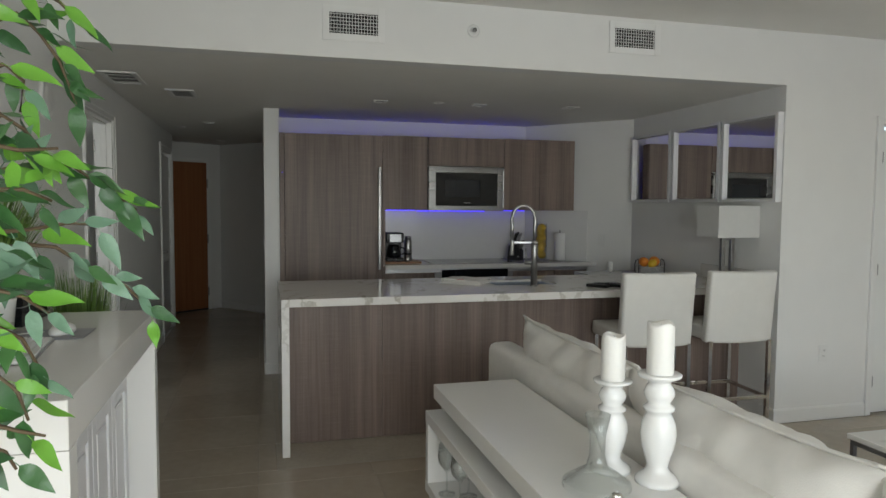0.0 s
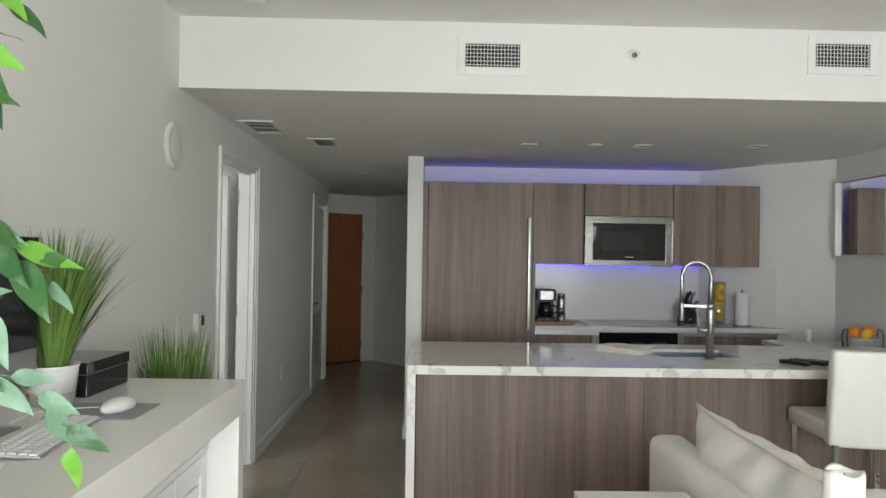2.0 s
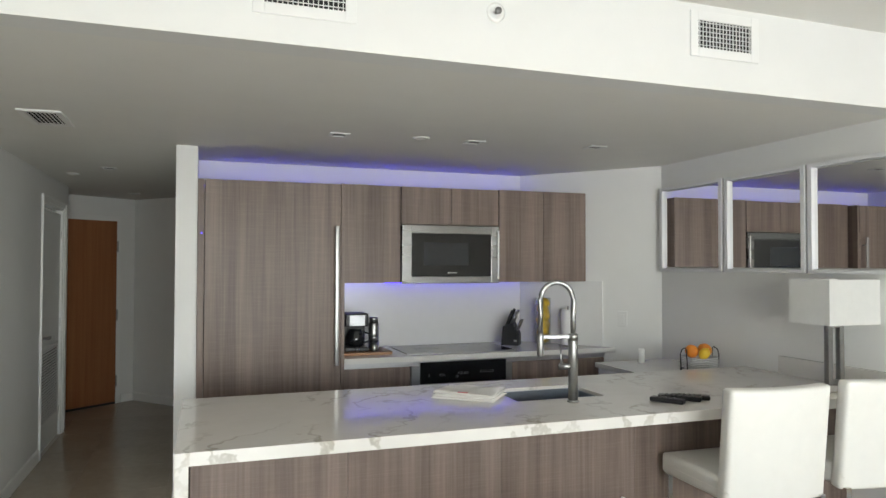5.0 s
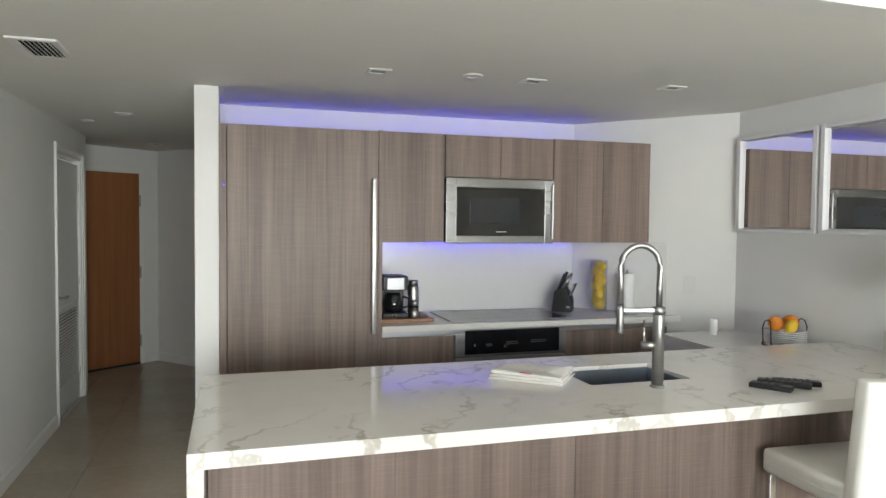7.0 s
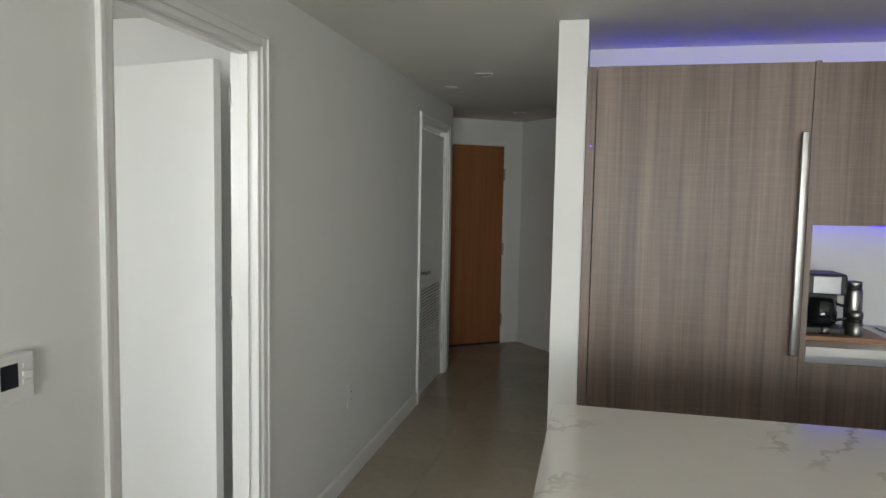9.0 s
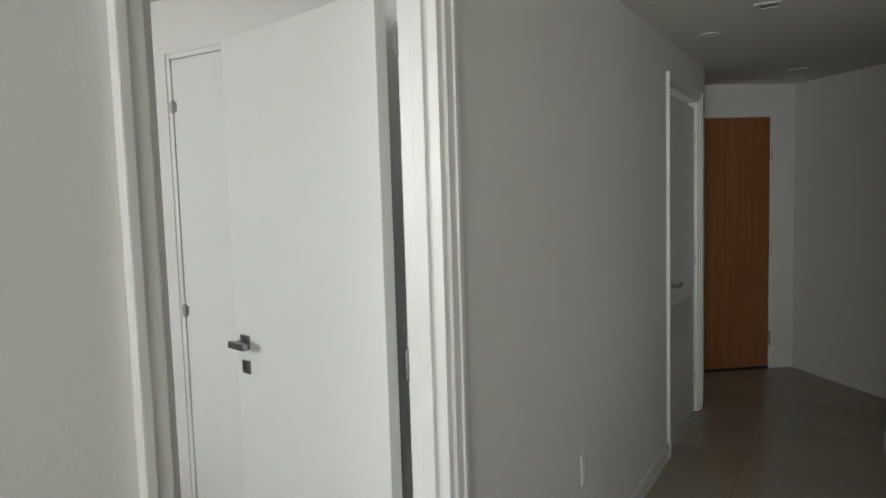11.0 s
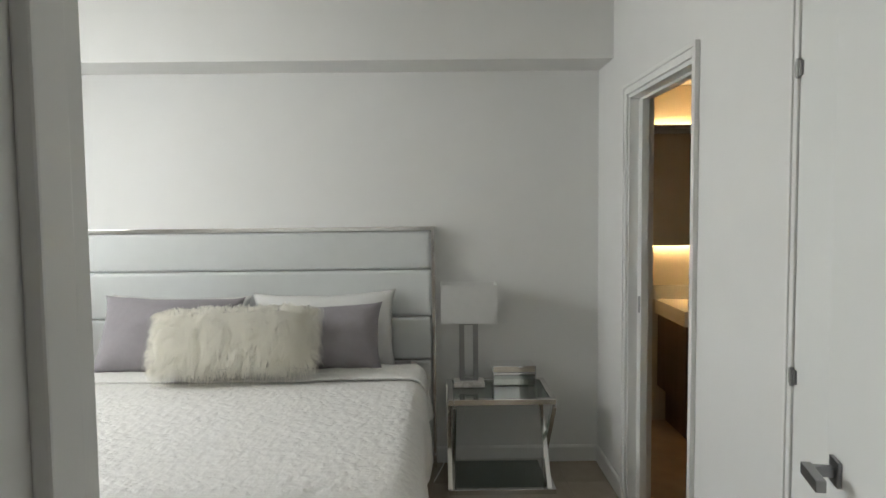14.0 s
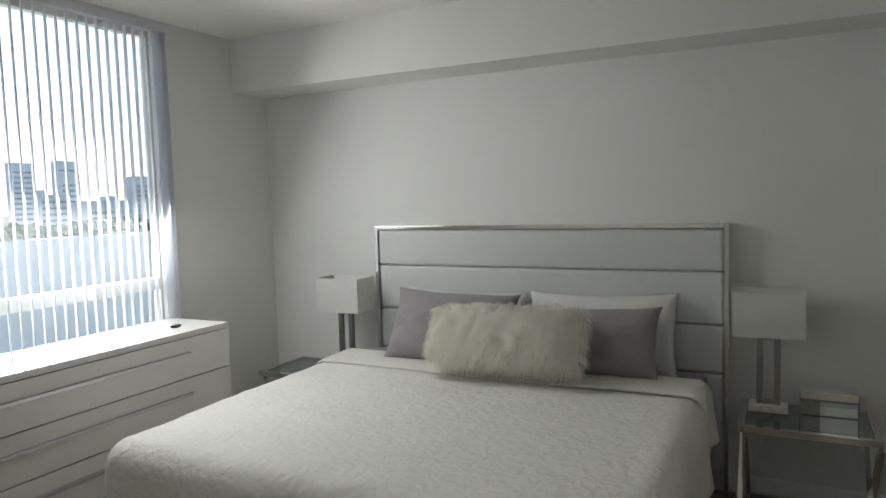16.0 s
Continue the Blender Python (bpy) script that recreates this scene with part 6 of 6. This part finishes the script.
# ---- bedroom ----
HY0, HY1 = 3.165, 5.216
bed = thing("bed", "wide bed with white leather channel headboard and metal frame", "bed")
hx = BH_X + 0.002
part("back_board", box(hx, hx + 0.03, HY0 + 0.02, HY1 - 0.02, 0.1, 1.37), M_HEAD, bed)
rows = (0.12, 0.375, 0.628, 0.878, 1.146, 1.367)
for a, b in zip(rows, rows[1:]):
    bm = box(hx + 0.03, hx + 0.08, HY0 + 0.022, HY1 - 0.022, a + 0.001, b - 0.001, 0.024, 6)
    part("channel", bm, M_HEAD, bed, "padded white leather channel", True)
part("channel_seam", box(hx + 0.0745, hx + 0.0765, 4.188, 4.192, 1.165, 1.35), M_HEAD, bed, "vertical seam")
for a, b, c, d in ((HY0, HY0 + 0.02, 0, 1.39), (HY1 - 0.02, HY1, 0, 1.39), (HY0 + 0.02, HY1 - 0.02, 1.368, 1.39)):
    part("metal_frame", box(hx, hx + 0.085, a, b, c, d, 0.002), M_CHROME, bed, "polished metal frame bar")
BYA, BYB, BXF, BZ = 3.13, 5.135, -1.58, 0.665
part("box_spring", box(-3.50, BXF - 0.04, BYA + 0.03, BYB - 0.03, 0.1, 0.32, 0.02, 3), M_HEAD, bed, "white upholstered bed base", True)
part("mattress", box(-3.50, BXF - 0.02, BYA + 0.01, BYB - 0.01, 0.32, BZ - 0.03, 0.05, 4), M_SHEET, bed, "mattress in a lilac-grey fitted sheet", True)
for x in (-3.3, -1.75):
    for y in (BYA + 0.15, BYB - 0.15):
        part("leg", add_lathe(bmesh.new(), ((0.025, 0), (0.03, 0.1)), (x, y, 0), 14), M_GUN, bed, "dark metal foot")


def drape(x0, x1, y0, y1, z, drop, rad, seed, thick=0.0):
    """A bedspread: flat on the bed, rolled over three of its edges and hanging in soft folds. The head side (x0) stays open."""
    bm = bmesh.new()
    nx, ny = 110, 120
    ext = drop
    grid = []
    for j in range(ny + 1):
        row = []
        v = -ext + (y1 - y0 + 2 * ext) * j / ny
        for i in range(nx + 1):
            u = (x1 - x0 + ext) * i / nx
            over_u = max(0.0, u - (x1 - x0))
            over_v = max(0.0, -v, v - (y1 - y0))
            sgn = -1 if v < 0 else 1
            length = math.hypot(over_u, over_v)
            a = min(length / rad, math.pi / 2)
            outward = rad * math.sin(a)
            down = rad * (1 - math.cos(a)) + max(0.0, length - rad * math.pi / 2)
            du, dv = (over_u / length, over_v / length) if length > 1e-6 else (0, 0)
            x = x0 + min(u, x1 - x0) + du * outward
            y = y0 + min(max(v, 0), y1 - y0) + sgn * dv * outward
            hang = max(0.0, length - rad) / max(0.001, ext)
            fold = 0.03 * hang * (math.sin((u * 9 + v * 7) + seed) + 0.6 * math.sin(u * 17 - v * 15 + seed * 2))
            x += du * fold
            y += sgn * dv * fold
            zz = z - down + 0.007 * noise.noise((x * 2.6 + seed, y * 2.6, 0)) + 0.0035 * noise.noise((x * 11, y * 11, seed))
            zz += 0.002 * noise.noise((x * 30, y * 30, seed + 5))
            zz += 0.02 * hang * noise.noise((u * 2, v * 2, seed))
            row.append(bm.verts.new((x, y, zz)))
        grid.append(row)
    for a, b in zip(grid, grid[1:]):
        for i in range(nx):
            bm.faces.new((a[i], a[i + 1], b[i + 1], b[i]))
    return bm


spread = solid("bedspread", drape(-3.17, BXF - 0.085, BYA + 0.065, BYB - 0.065, BZ, 0.46, 0.105, 1.3), M_SPREAD, "white quilted bedspread draped over the bed", "bedspread", smooth=True)
md = spread.modifiers.new("thickness", "SOLIDIFY")
md.thickness, md.offset = 0.012, -1
fold_over = solid("folded_blanket", drape(-3.21, -2.95, BYA + 0.045, BYB - 0.045, BZ + 0.016, 0.30, 0.08, 4.0), M_SPREAD, "white quilted blanket turned down at the head of the bed", "blanket", smooth=True)
# the turned-down strip ends flat: trim what would hang at its foot side
bm = bmesh.new()
bm.from_mesh(fold_over.data)
bmesh.ops.delete(bm, geom=[v for v in bm.verts if v.co.x > -2.92], context="VERTS")
bm.to_mesh(fold_over.data)
bm.free()
md = fold_over.modifiers.new("thickness", "SOLIDIFY")
md.thickness, md.offset = 0.01, -1


def pillow(name, at, w, h, t, lean, turn, mat, seed, label, roll=0):
    ob = solid(name, pillow_shape(w, h, t, seed), mat, label, "pillow", "pillows on the bed", True)
    ob.matrix_basis = pose(at[0], at[1], at[2], roll, lean, turn)
    return ob


pillow("pillow", (-3.41, 4.60, 0.825), 0.80, 0.44, 0.16, -16, 0, M_PILLOW, 3.3, "white pillow leaning on the headboard", 1)
pillow("pillow", (-3.41, 3.80, 0.815), 0.78, 0.44, 0.16, -16, 0, M_PILLOW, 5.7, "white pillow leaning on the headboard", -1)
pillow("pillow", (-3.22, 3.82, 0.845), 0.74, 0.44, 0.20, -30, 3, M_SHEET, 8.2, "lilac-grey pillow leaning on the headboard", -2)
pillow("pillow", (-3.22, 4.57, 0.815), 0.74, 0.38, 0.20, -30, -3, M_SHEET, 1.2, "crumpled lilac-grey pillow leaning on the headboard", 3)

fur = thing("fur_cushion", "long shaggy cream fur cushion", "cushion", pose(-2.97, 4.24, 0.865, 1.5, -38, 2))
part("cover", pillow_shape(0.78, 0.31, 0.18, 6.6, 0.006), M_FUR, fur, "", True)
bm = bmesh.new()
rnd = random.Random(21)
for i in range(15000):
    u, v = rnd.uniform(-1, 1), rnd.uniform(-1, 1)
    side = 1 if rnd.random() < 0.82 else -1
    body = (max(0.0, 1 - abs(u) ** 2.6) * max(0.0, 1 - abs(v) ** 2.6)) ** 0.5
    p = Vector((side * 0.09 * body, u * 0.385, v * 0.15))
    nrm = Vector((side * (0.5 + body), u * abs(u) ** 3 * 1.4, v * abs(v) ** 3 * 1.4)).normalized()
    tuft = noise.noise((u * 6, v * 4, 3)), noise.noise((u * 6, v * 4, 9))
    flow = Vector((0, 0.55 * tuft[0] + rnd.uniform(-0.15, 0.15), -0.75 + 0.5 * tuft[1]))
    ln = rnd.uniform(0.05, 0.095)
    d0, d1 = (nrm * 0.75 + flow * 0.7).normalized(), (nrm * 0.1 + flow).normalized()
    w = flow.cross(nrm)
    w = (w.normalized() if w.length > 1e-4 else Vector((0, 1, 0))) * rnd.uniform(0.0008, 0.0017)
    q1, q2 = p + d0 * ln * 0.5, p + d0 * ln * 0.5 + d1 * ln * 0.6
    a, b, c, d, e = (bm.verts.new(k) for k in (p - w, p + w, q1 + w * 0.8, q1 - w * 0.8, q2))
    bm.faces.new((a, b, c, d))
    bm.faces.new((d, c, e))
strands = part("fur", bm, M_FUR, fur, "long cream fur strands", True)
strands["kind"] = "stuff"


def nightstand(m):
    """A metal side table: a frame round a glass top, crossed flat legs at both ends, and a low glass shelf."""
    ob = thing("nightstand", "polished metal nightstand with glass top and crossed legs", "nightstand", m, "nightstands by the bed")
    w, d, h, f = 0.56, 0.44, 0.505, 0.03
    for a, b, c, e in ((-d / 2, d / 2, -w / 2, -w / 2 + f), (-d / 2, d / 2, w / 2 - f, w / 2), (-d / 2, -d / 2 + f, -w / 2 + f, w / 2 - f), (d / 2 - f, d / 2, -w / 2 + f, w / 2 - f)):
        part("top_frame", box(a, b, c, e, h - 0.03, h, 0.002), M_CHROME, ob, "polished metal bar")
    part("glass_top", box(-d / 2 + f, d / 2 - f, -w / 2 + f, w / 2 - f, h - 0.012, h - 0.003), M_SMOKE, ob, "smoked glass top")
    for y in (-w / 2 + 0.02, w / 2 - 0.02):
        for s in (-1, 1):
            bm = bmesh.new()
            l = math.hypot(d - 0.05, h - 0.05)
            ang = math.degrees(math.atan2(h - 0.05, d - 0.05)) * s
            add_box(bm, -l / 2, l / 2, -0.012 + s * 0.0, 0.012, -0.019, 0.019, 0.002, mat=pose(0, y + s * 0.0125, (h - 0.02) / 2, 0, -ang, 0))
            part("crossed_leg", bm, M_CHROME, ob, "flat polished metal bar")
        part("side_foot", box(-d / 2, d / 2, y - 0.02, y + 0.02, 0.0, 0.028, 0.002), M_CHROME, ob, "polished metal bar")
    for a, b in ((-d / 2, -d / 2 + f), (d / 2 - f, d / 2)):
        part("shelf_rail", box(a, b, -w / 2 + 0.04, w / 2 - 0.04, 0.0, 0.028, 0.002), M_CHROME, ob, "polished metal bar")
    part("glass_shelf", box(-d / 2 + f, d / 2 - f, -w / 2 + 0.04, w / 2 - 0.04, 0.018, 0.028), M_SMOKE, ob, "smoked glass shelf")
    return ob


NSX = -3.35
ns = nightstand(pose(NSX, 5.557, 0))
copy_thing(ns, pose(NSX, 2.79, 0))
lamp1 = table_lamp(pose(-3.415, 5.398, 0.5055, 0, 0, 90), 0.305, 0.19, 0.21, 0.362, "steel table lamp with a white box shade by the bed", "bedside lamps")
copy_thing(lamp1, pose(-3.415, 2.995, 0.5055, 0, 0, 90))

jb = thing("mirrored_box", "small mirrored glass box with a flat lid", "box", pose(-3.475, 5.65, 0.5055, 0, 0, 0))
part("body", box(-0.07, 0.07, -0.115, 0.115, 0.0, 0.07, 0.001), M_MIRROR, jb, "mirrored glass sides")
part("lid", box(-0.073, 0.073, -0.118, 0.118, 0.074, 0.108, 0.001), M_MIRROR, jb, "mirrored glass lid")
part("lid_rim", box(-0.0745, 0.0745, -0.1195, 0.1195, 0.07, 0.074), M_GUN, jb, "dark metal rim")
for y in (-0.1195, 0.1165):
    part("corner_strip", box(0.0695, 0.0745, y, y + 0.003, 0, 0.108), M_GUN, jb, "dark metal edge")
solid("lamp_cord", add_tube(bmesh.new(), ((-3.52, 5.39, 0.515), (-3.585, 5.36, 0.42), (-3.57, 5.38, 0.3), (-3.58, 5.33, 0.2), (-3.5, 5.25, 0.02), (-3.3, 5.2, 0.006)), 0.003, 6), M_PLASTIC, "thin pale lamp cord hanging behind the nightstand", "cable", smooth=True)

# dresser under the window
dz, dx0, dx1, dy0, dy1 = 0.915, -2.66, -1.15, 2.297, 2.74
dresser = thing("dresser", "white lacquered dresser with long metal pulls under the window", "dresser")
part("body", box(dx0 + 0.004, dx1 - 0.004, dy0, dy1 - 0.022, 0.05, dz - 0.03), M_LACQ2, dresser)
part("top", box(dx0, dx1, dy0, dy1, dz - 0.028, dz, 0.002), M_LACQ, dresser)
part("plinth", box(dx0 + 0.03, dx1 - 0.03, dy0 + 0.03, dy1 - 0.06, 0.0, 0.05), M_LACQ2, dresser)
nd = 4
dh = (dz - 0.03 - 0.05) / nd
for k in range(nd):
    z0 = 0.05 + k * dh
    dr = part("drawer_front", box(dx0, dx1, dy1 - 0.02, dy1, z0 + 0.003, z0 + dh - 0.003, 0.002), M_LACQ, dresser)
    part("pull", box(dx0 + 0.28, dx1 - 0.12, dy1, dy1 + 0.02, z0 + dh * 0.56, z0 + dh * 0.56 + 0.018, 0.004), M_ALU, dr, "long slim metal pull")
kf = thing("key_fob", "black car key lying on the dresser", "key", pose(-2.45, 2.58, dz, 0, 0, 20))
part("fob", box(-0.02, 0.035, -0.016, 0.016, 0.0005, 0.014, 0.005, 3), M_BLACK, kf, "", True)
part("ring", add_tube(bmesh.new(), [(-0.035 + 0.014 * math.cos(a * math.pi / 8), 0.014 * math.sin(a * math.pi / 8), 0.003) for a in range(17)], 0.0015, 6), M_CHROME, kf, "steel key ring", True)

# bedroom window and vertical blinds
win = tagged(new("window_bedroom"), "tall white framed window with a low transom", "window", kind="structure")
wy0, wy1 = BN_Y - 0.15, BN_Y - 0.09
for a, b, c, d in ((WX0, WX0 + 0.05, WZ0, WZ1), (WX1 - 0.05, WX1, WZ0, WZ1), (WX0 + 0.05, WX1 - 0.05, WZ0, WZ0 + 0.05), (WX0 + 0.05, WX1 - 0.05, WZ1 - 0.05, WZ1), (WX0 + 0.05, WX1 - 0.05, 1.07, 1.14)):
    part("window_frame", box(a, b, wy0, wy1, c, d, 0.004), M_TRIM, win)
for c, d in ((WZ0 + 0.05, 1.07), (1.14, WZ1 - 0.05)):
    pane = part("pane", box(WX0 + 0.05, WX1 - 0.05, BN_Y - 0.125, BN_Y - 0.117, c, d), M_GLASS, win)
    pane.visible_shadow = False
part("window_sill", box(WX0, WX1, BN_Y - 0.085, BN_Y + 0.01, WZ0 - 0.02, WZ0, 0.003), M_TRIM, win)
bl = thing("vertical_blinds", "white vertical blinds, half open, across the window", "blinds")
part("head_rail", box(WX0 - 0.03, WX1 + 0.05, BN_Y - 0.04, BN_Y + 0.01, WZ1 - 0.03, WZ1 + 0.01, 0.002), M_BLIND, bl, "white metal rail")
slat_me = None
xs = [WX0 + 0.085 + k * 0.056 for k in range(18)]
for k, x in enumerate(xs + [WX0 + 0.012 + q * 0.034 for q in range(2)] + [WX1 - 0.05 + q * 0.03 for q in range(2)]):
    if slat_me is None:
        bm = bmesh.new()
        n = 6
        cols = []
        for i in range(n + 1):
            t = i / n - 0.5
            cols.append([bm.verts.new((t * 0.082, 0.008 * (1 - 4 * t * t) + o, z)) for o in (0, 0.0012) for z in (WZ0 + 0.05, WZ1 - 0.03)])
        for a, b in zip(cols, cols[1:]):
            bm.faces.new((a[0], b[0], b[1], a[1]))
            bm.faces.new((a[3], b[3], b[2], a[2]))
        ob = part("slat", bm, M_BLIND, bl, "", True)
        slat_me = ob.data
    else:
        ob = new("slat", slat_me)
        ob.parent = bl
    ob.matrix_basis = pose(x, BN_Y - 0.015, 0, 0, 0, 62 if k < 18 else 86)

# ---- bathroom beyond the doorway ----
van = thing("vanity", "dark wood vanity with a thick cream basin top", "vanity")
part("cabinet", box(-4.315, -3.770, 6.740, 8.050, 0.25, 0.755, 0.003), M_WOOD_X, van, "dark brown wood cabinet")
part("basin_top", box(-4.315, -3.750, 6.720, 8.070, 0.755, 0.85, 0.004), M_QUARTZ, van, "thick cream stone top")
part("splash", box(-4.318, -4.295, 6.300, 8.070, 0.851, 0.945, 0.002), M_QUARTZ, van, "cream stone upstand")
part("wall_bracket", box(-4.315, -3.900, 6.800, 6.840, 0.0, 0.25), M_WOOD_X, van)
bath_mirror = thing("bath_mirror", "large wall mirror glowing with warm light behind it", "mirror")
part("glass", box(-4.270, -4.263, 6.400, 8.000, 1.22, 2.03), M_MIRROR, bath_mirror, "mirror glass")
part("backing", box(-4.318, -4.271, 6.480, 7.920, 1.3, 1.95), M_DARK, bath_mirror, "dark backing")
part("light_strip_top", box(-4.305, -4.285, 6.450, 7.950, 2.003, 2.016), M_WARM, bath_mirror, "warm light strip")
part("light_strip_bottom", box(-4.305, -4.285, 6.450, 7.950, 1.232, 1.245), M_WARM, bath_mirror, "warm light strip")
wall_plate(pose(-4.32, 6.66, 1.08, 0, 0, 90), "socket", "white socket plate above the vanity")
pk = thing("door_pocket", "white sliding pocket door, pushed open", "door")
part("leaf", box(BX0 - 0.25, BX0 + 0.075, BW_Y + 0.045, BW_Y + 0.08, 0.005, DH - 0.03, 0.002), M_DOOR, pk)
part("flush_pull", box(BX0 + 0.038, BX0 + 0.062, BW_Y + 0.042, BW_Y + 0.046, 0.98, 1.06, 0.002), M_GUN, pk, "grey metal flush pull")

# ---- outside the bedroom window ----
M_GROUND = material("city_ground", (0.10, 0.12, 0.09), rough=0.9, grain=0.4, scale=0.05)
M_TREE = material("far_trees", (0.05, 0.085, 0.04), rough=0.9, grain=0.5, scale=0.3)
# Tower and window colours are paled in place of distant haze.
M_TOWER = material("haze_paled_towers", (0.6, 0.63, 0.68), rough=0.7, grain=0.1, scale=0.1, piece=0.6)
M_ROOF = material("white_roof", (0.8, 0.8, 0.8), rough=0.7, grain=0.06, scale=0.6)
M_PANE = material("haze_paled_windows", (0.28, 0.32, 0.37), rough=0.2, grain=0.2, scale=1)
tagged(make("ground", box(-1600, 1600, -3000, -30, -26.5, -26), M_GROUND), "city ground far below the window", "ground", kind="structure")


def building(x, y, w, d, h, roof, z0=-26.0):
    ob = thing("far_building", "distant city building in haze-paled colours with rows of windows", "building", pose(x, y, z0), "buildings of the skyline")
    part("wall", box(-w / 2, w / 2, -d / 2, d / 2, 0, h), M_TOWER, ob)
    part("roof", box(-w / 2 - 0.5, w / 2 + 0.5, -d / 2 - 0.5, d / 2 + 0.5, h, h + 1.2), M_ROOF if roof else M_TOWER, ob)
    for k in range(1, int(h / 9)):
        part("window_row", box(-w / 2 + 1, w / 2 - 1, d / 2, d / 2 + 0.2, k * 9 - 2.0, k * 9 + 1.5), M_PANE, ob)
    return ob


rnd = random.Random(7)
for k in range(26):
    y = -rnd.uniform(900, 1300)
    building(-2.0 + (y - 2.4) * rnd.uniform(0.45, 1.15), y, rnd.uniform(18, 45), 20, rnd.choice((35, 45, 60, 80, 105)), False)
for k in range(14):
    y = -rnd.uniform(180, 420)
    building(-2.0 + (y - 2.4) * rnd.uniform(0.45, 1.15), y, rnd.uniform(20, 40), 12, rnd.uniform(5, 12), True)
terrace = thing("neighbour_roof", "white flat roof of the next building with a parapet", "building", pose(-60, -75, -26))
part("wall", box(-70, 70, -8, 8, 0, 22.5), M_ROOF, terrace)
part("parapet", box(-70, 70, 7.6, 8, 22.5, 24.2), M_ROOF, terrace)
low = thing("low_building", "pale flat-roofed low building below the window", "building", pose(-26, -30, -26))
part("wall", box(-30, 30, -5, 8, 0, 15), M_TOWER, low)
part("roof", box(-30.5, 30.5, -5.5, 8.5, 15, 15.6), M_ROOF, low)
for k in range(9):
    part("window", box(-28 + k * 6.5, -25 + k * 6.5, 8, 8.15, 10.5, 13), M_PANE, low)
bm = bmesh.new()
for k in range(900):
    y = -rnd.uniform(120, 850)
    x = -2.0 + (y - 2.4) * rnd.uniform(0.4, 1.2)
    r = rnd.uniform(3, 6.5)
    bmesh.ops.create_icosphere(bm, subdivisions=1, radius=r, matrix=Matrix.Translation((x, y, -26 + r * 0.9)) @ Matrix.Diagonal((1, 1, rnd.uniform(0.7, 1.3), 1)))
tagged(make("far_trees", bm, M_TREE), "dark green distant tree canopy", "trees", kind="stuff")

# ---- floor tiles ----
tile_mesh = {}


def tile(x0, x1, y0, y1):
    w, d = round(x1 - x0, 3), round(y1 - y0, 3)
    if (w, d) not in tile_mesh:
        bm = bmesh.new()
        b, h = 0.0012, 0.003
        lo = [(-w / 2, -d / 2), (w / 2, -d / 2), (w / 2, d / 2), (-w / 2, d / 2)]
        v0 = [bm.verts.new((x, y, -h)) for x, y in lo]
        v1 = [bm.verts.new((x, y, -b)) for x, y in lo]
        v2 = [bm.verts.new((x - math.copysign(b, x), y - math.copysign(b, y), 0)) for x, y in lo]
        bm.faces.new(v2)
        for i in range(4):
            j = (i + 1) % 4
            bm.faces.new((v0[i], v0[j], v1[j], v1[i]))
            bm.faces.new((v1[i], v1[j], v2[j], v2[i]))
        me = bpy.data.meshes.new("tile")
        finish(bm).to_mesh(me)
        bm.free()
        me.materials.append(M_TILE)
        tile_mesh[w, d] = me
    ob = new("tile", tile_mesh[w, d])
    ob.parent = floor_slab
    ob.location = ((x0 + x1) / 2, (y0 + y1) / 2, 0.0)


G, TW = 0.002, 0.61


def tiles(x0, x1, y0, y1, ox, oy):
    x = ox + math.floor((x0 - ox) / TW) * TW
    while x < x1:
        y = oy + math.floor((y0 - oy) / TW) * TW
        while y < y1:
            a, b, c, d = max(x, x0), min(x + TW, x1), max(y, y0), min(y + TW, y1)
            if b - a > 0.02 and d - c > 0.02:
                tile(a + G / 2, b - G / 2, c + G / 2, d - G / 2)
            y += TW
        x += TW


tiles(0.0, 6.6, -1.3, 4.27, 0.37, 4.09)
tiles(0.0, 1.08, 4.27, 10.7, 0.37, 4.09)
tiles(1.08, 4.31, 4.71, 7.1, 0.37, 4.09)
tiles(-0.6, 0.0, 9.24, 10.7, 0.37, 4.09)
tiles(1.08, 1.7, 8.9, 10.0, 0.37, 4.09)
tiles(BH_X, 0.0, BN_Y, BW_Y, 0.37, 4.09)
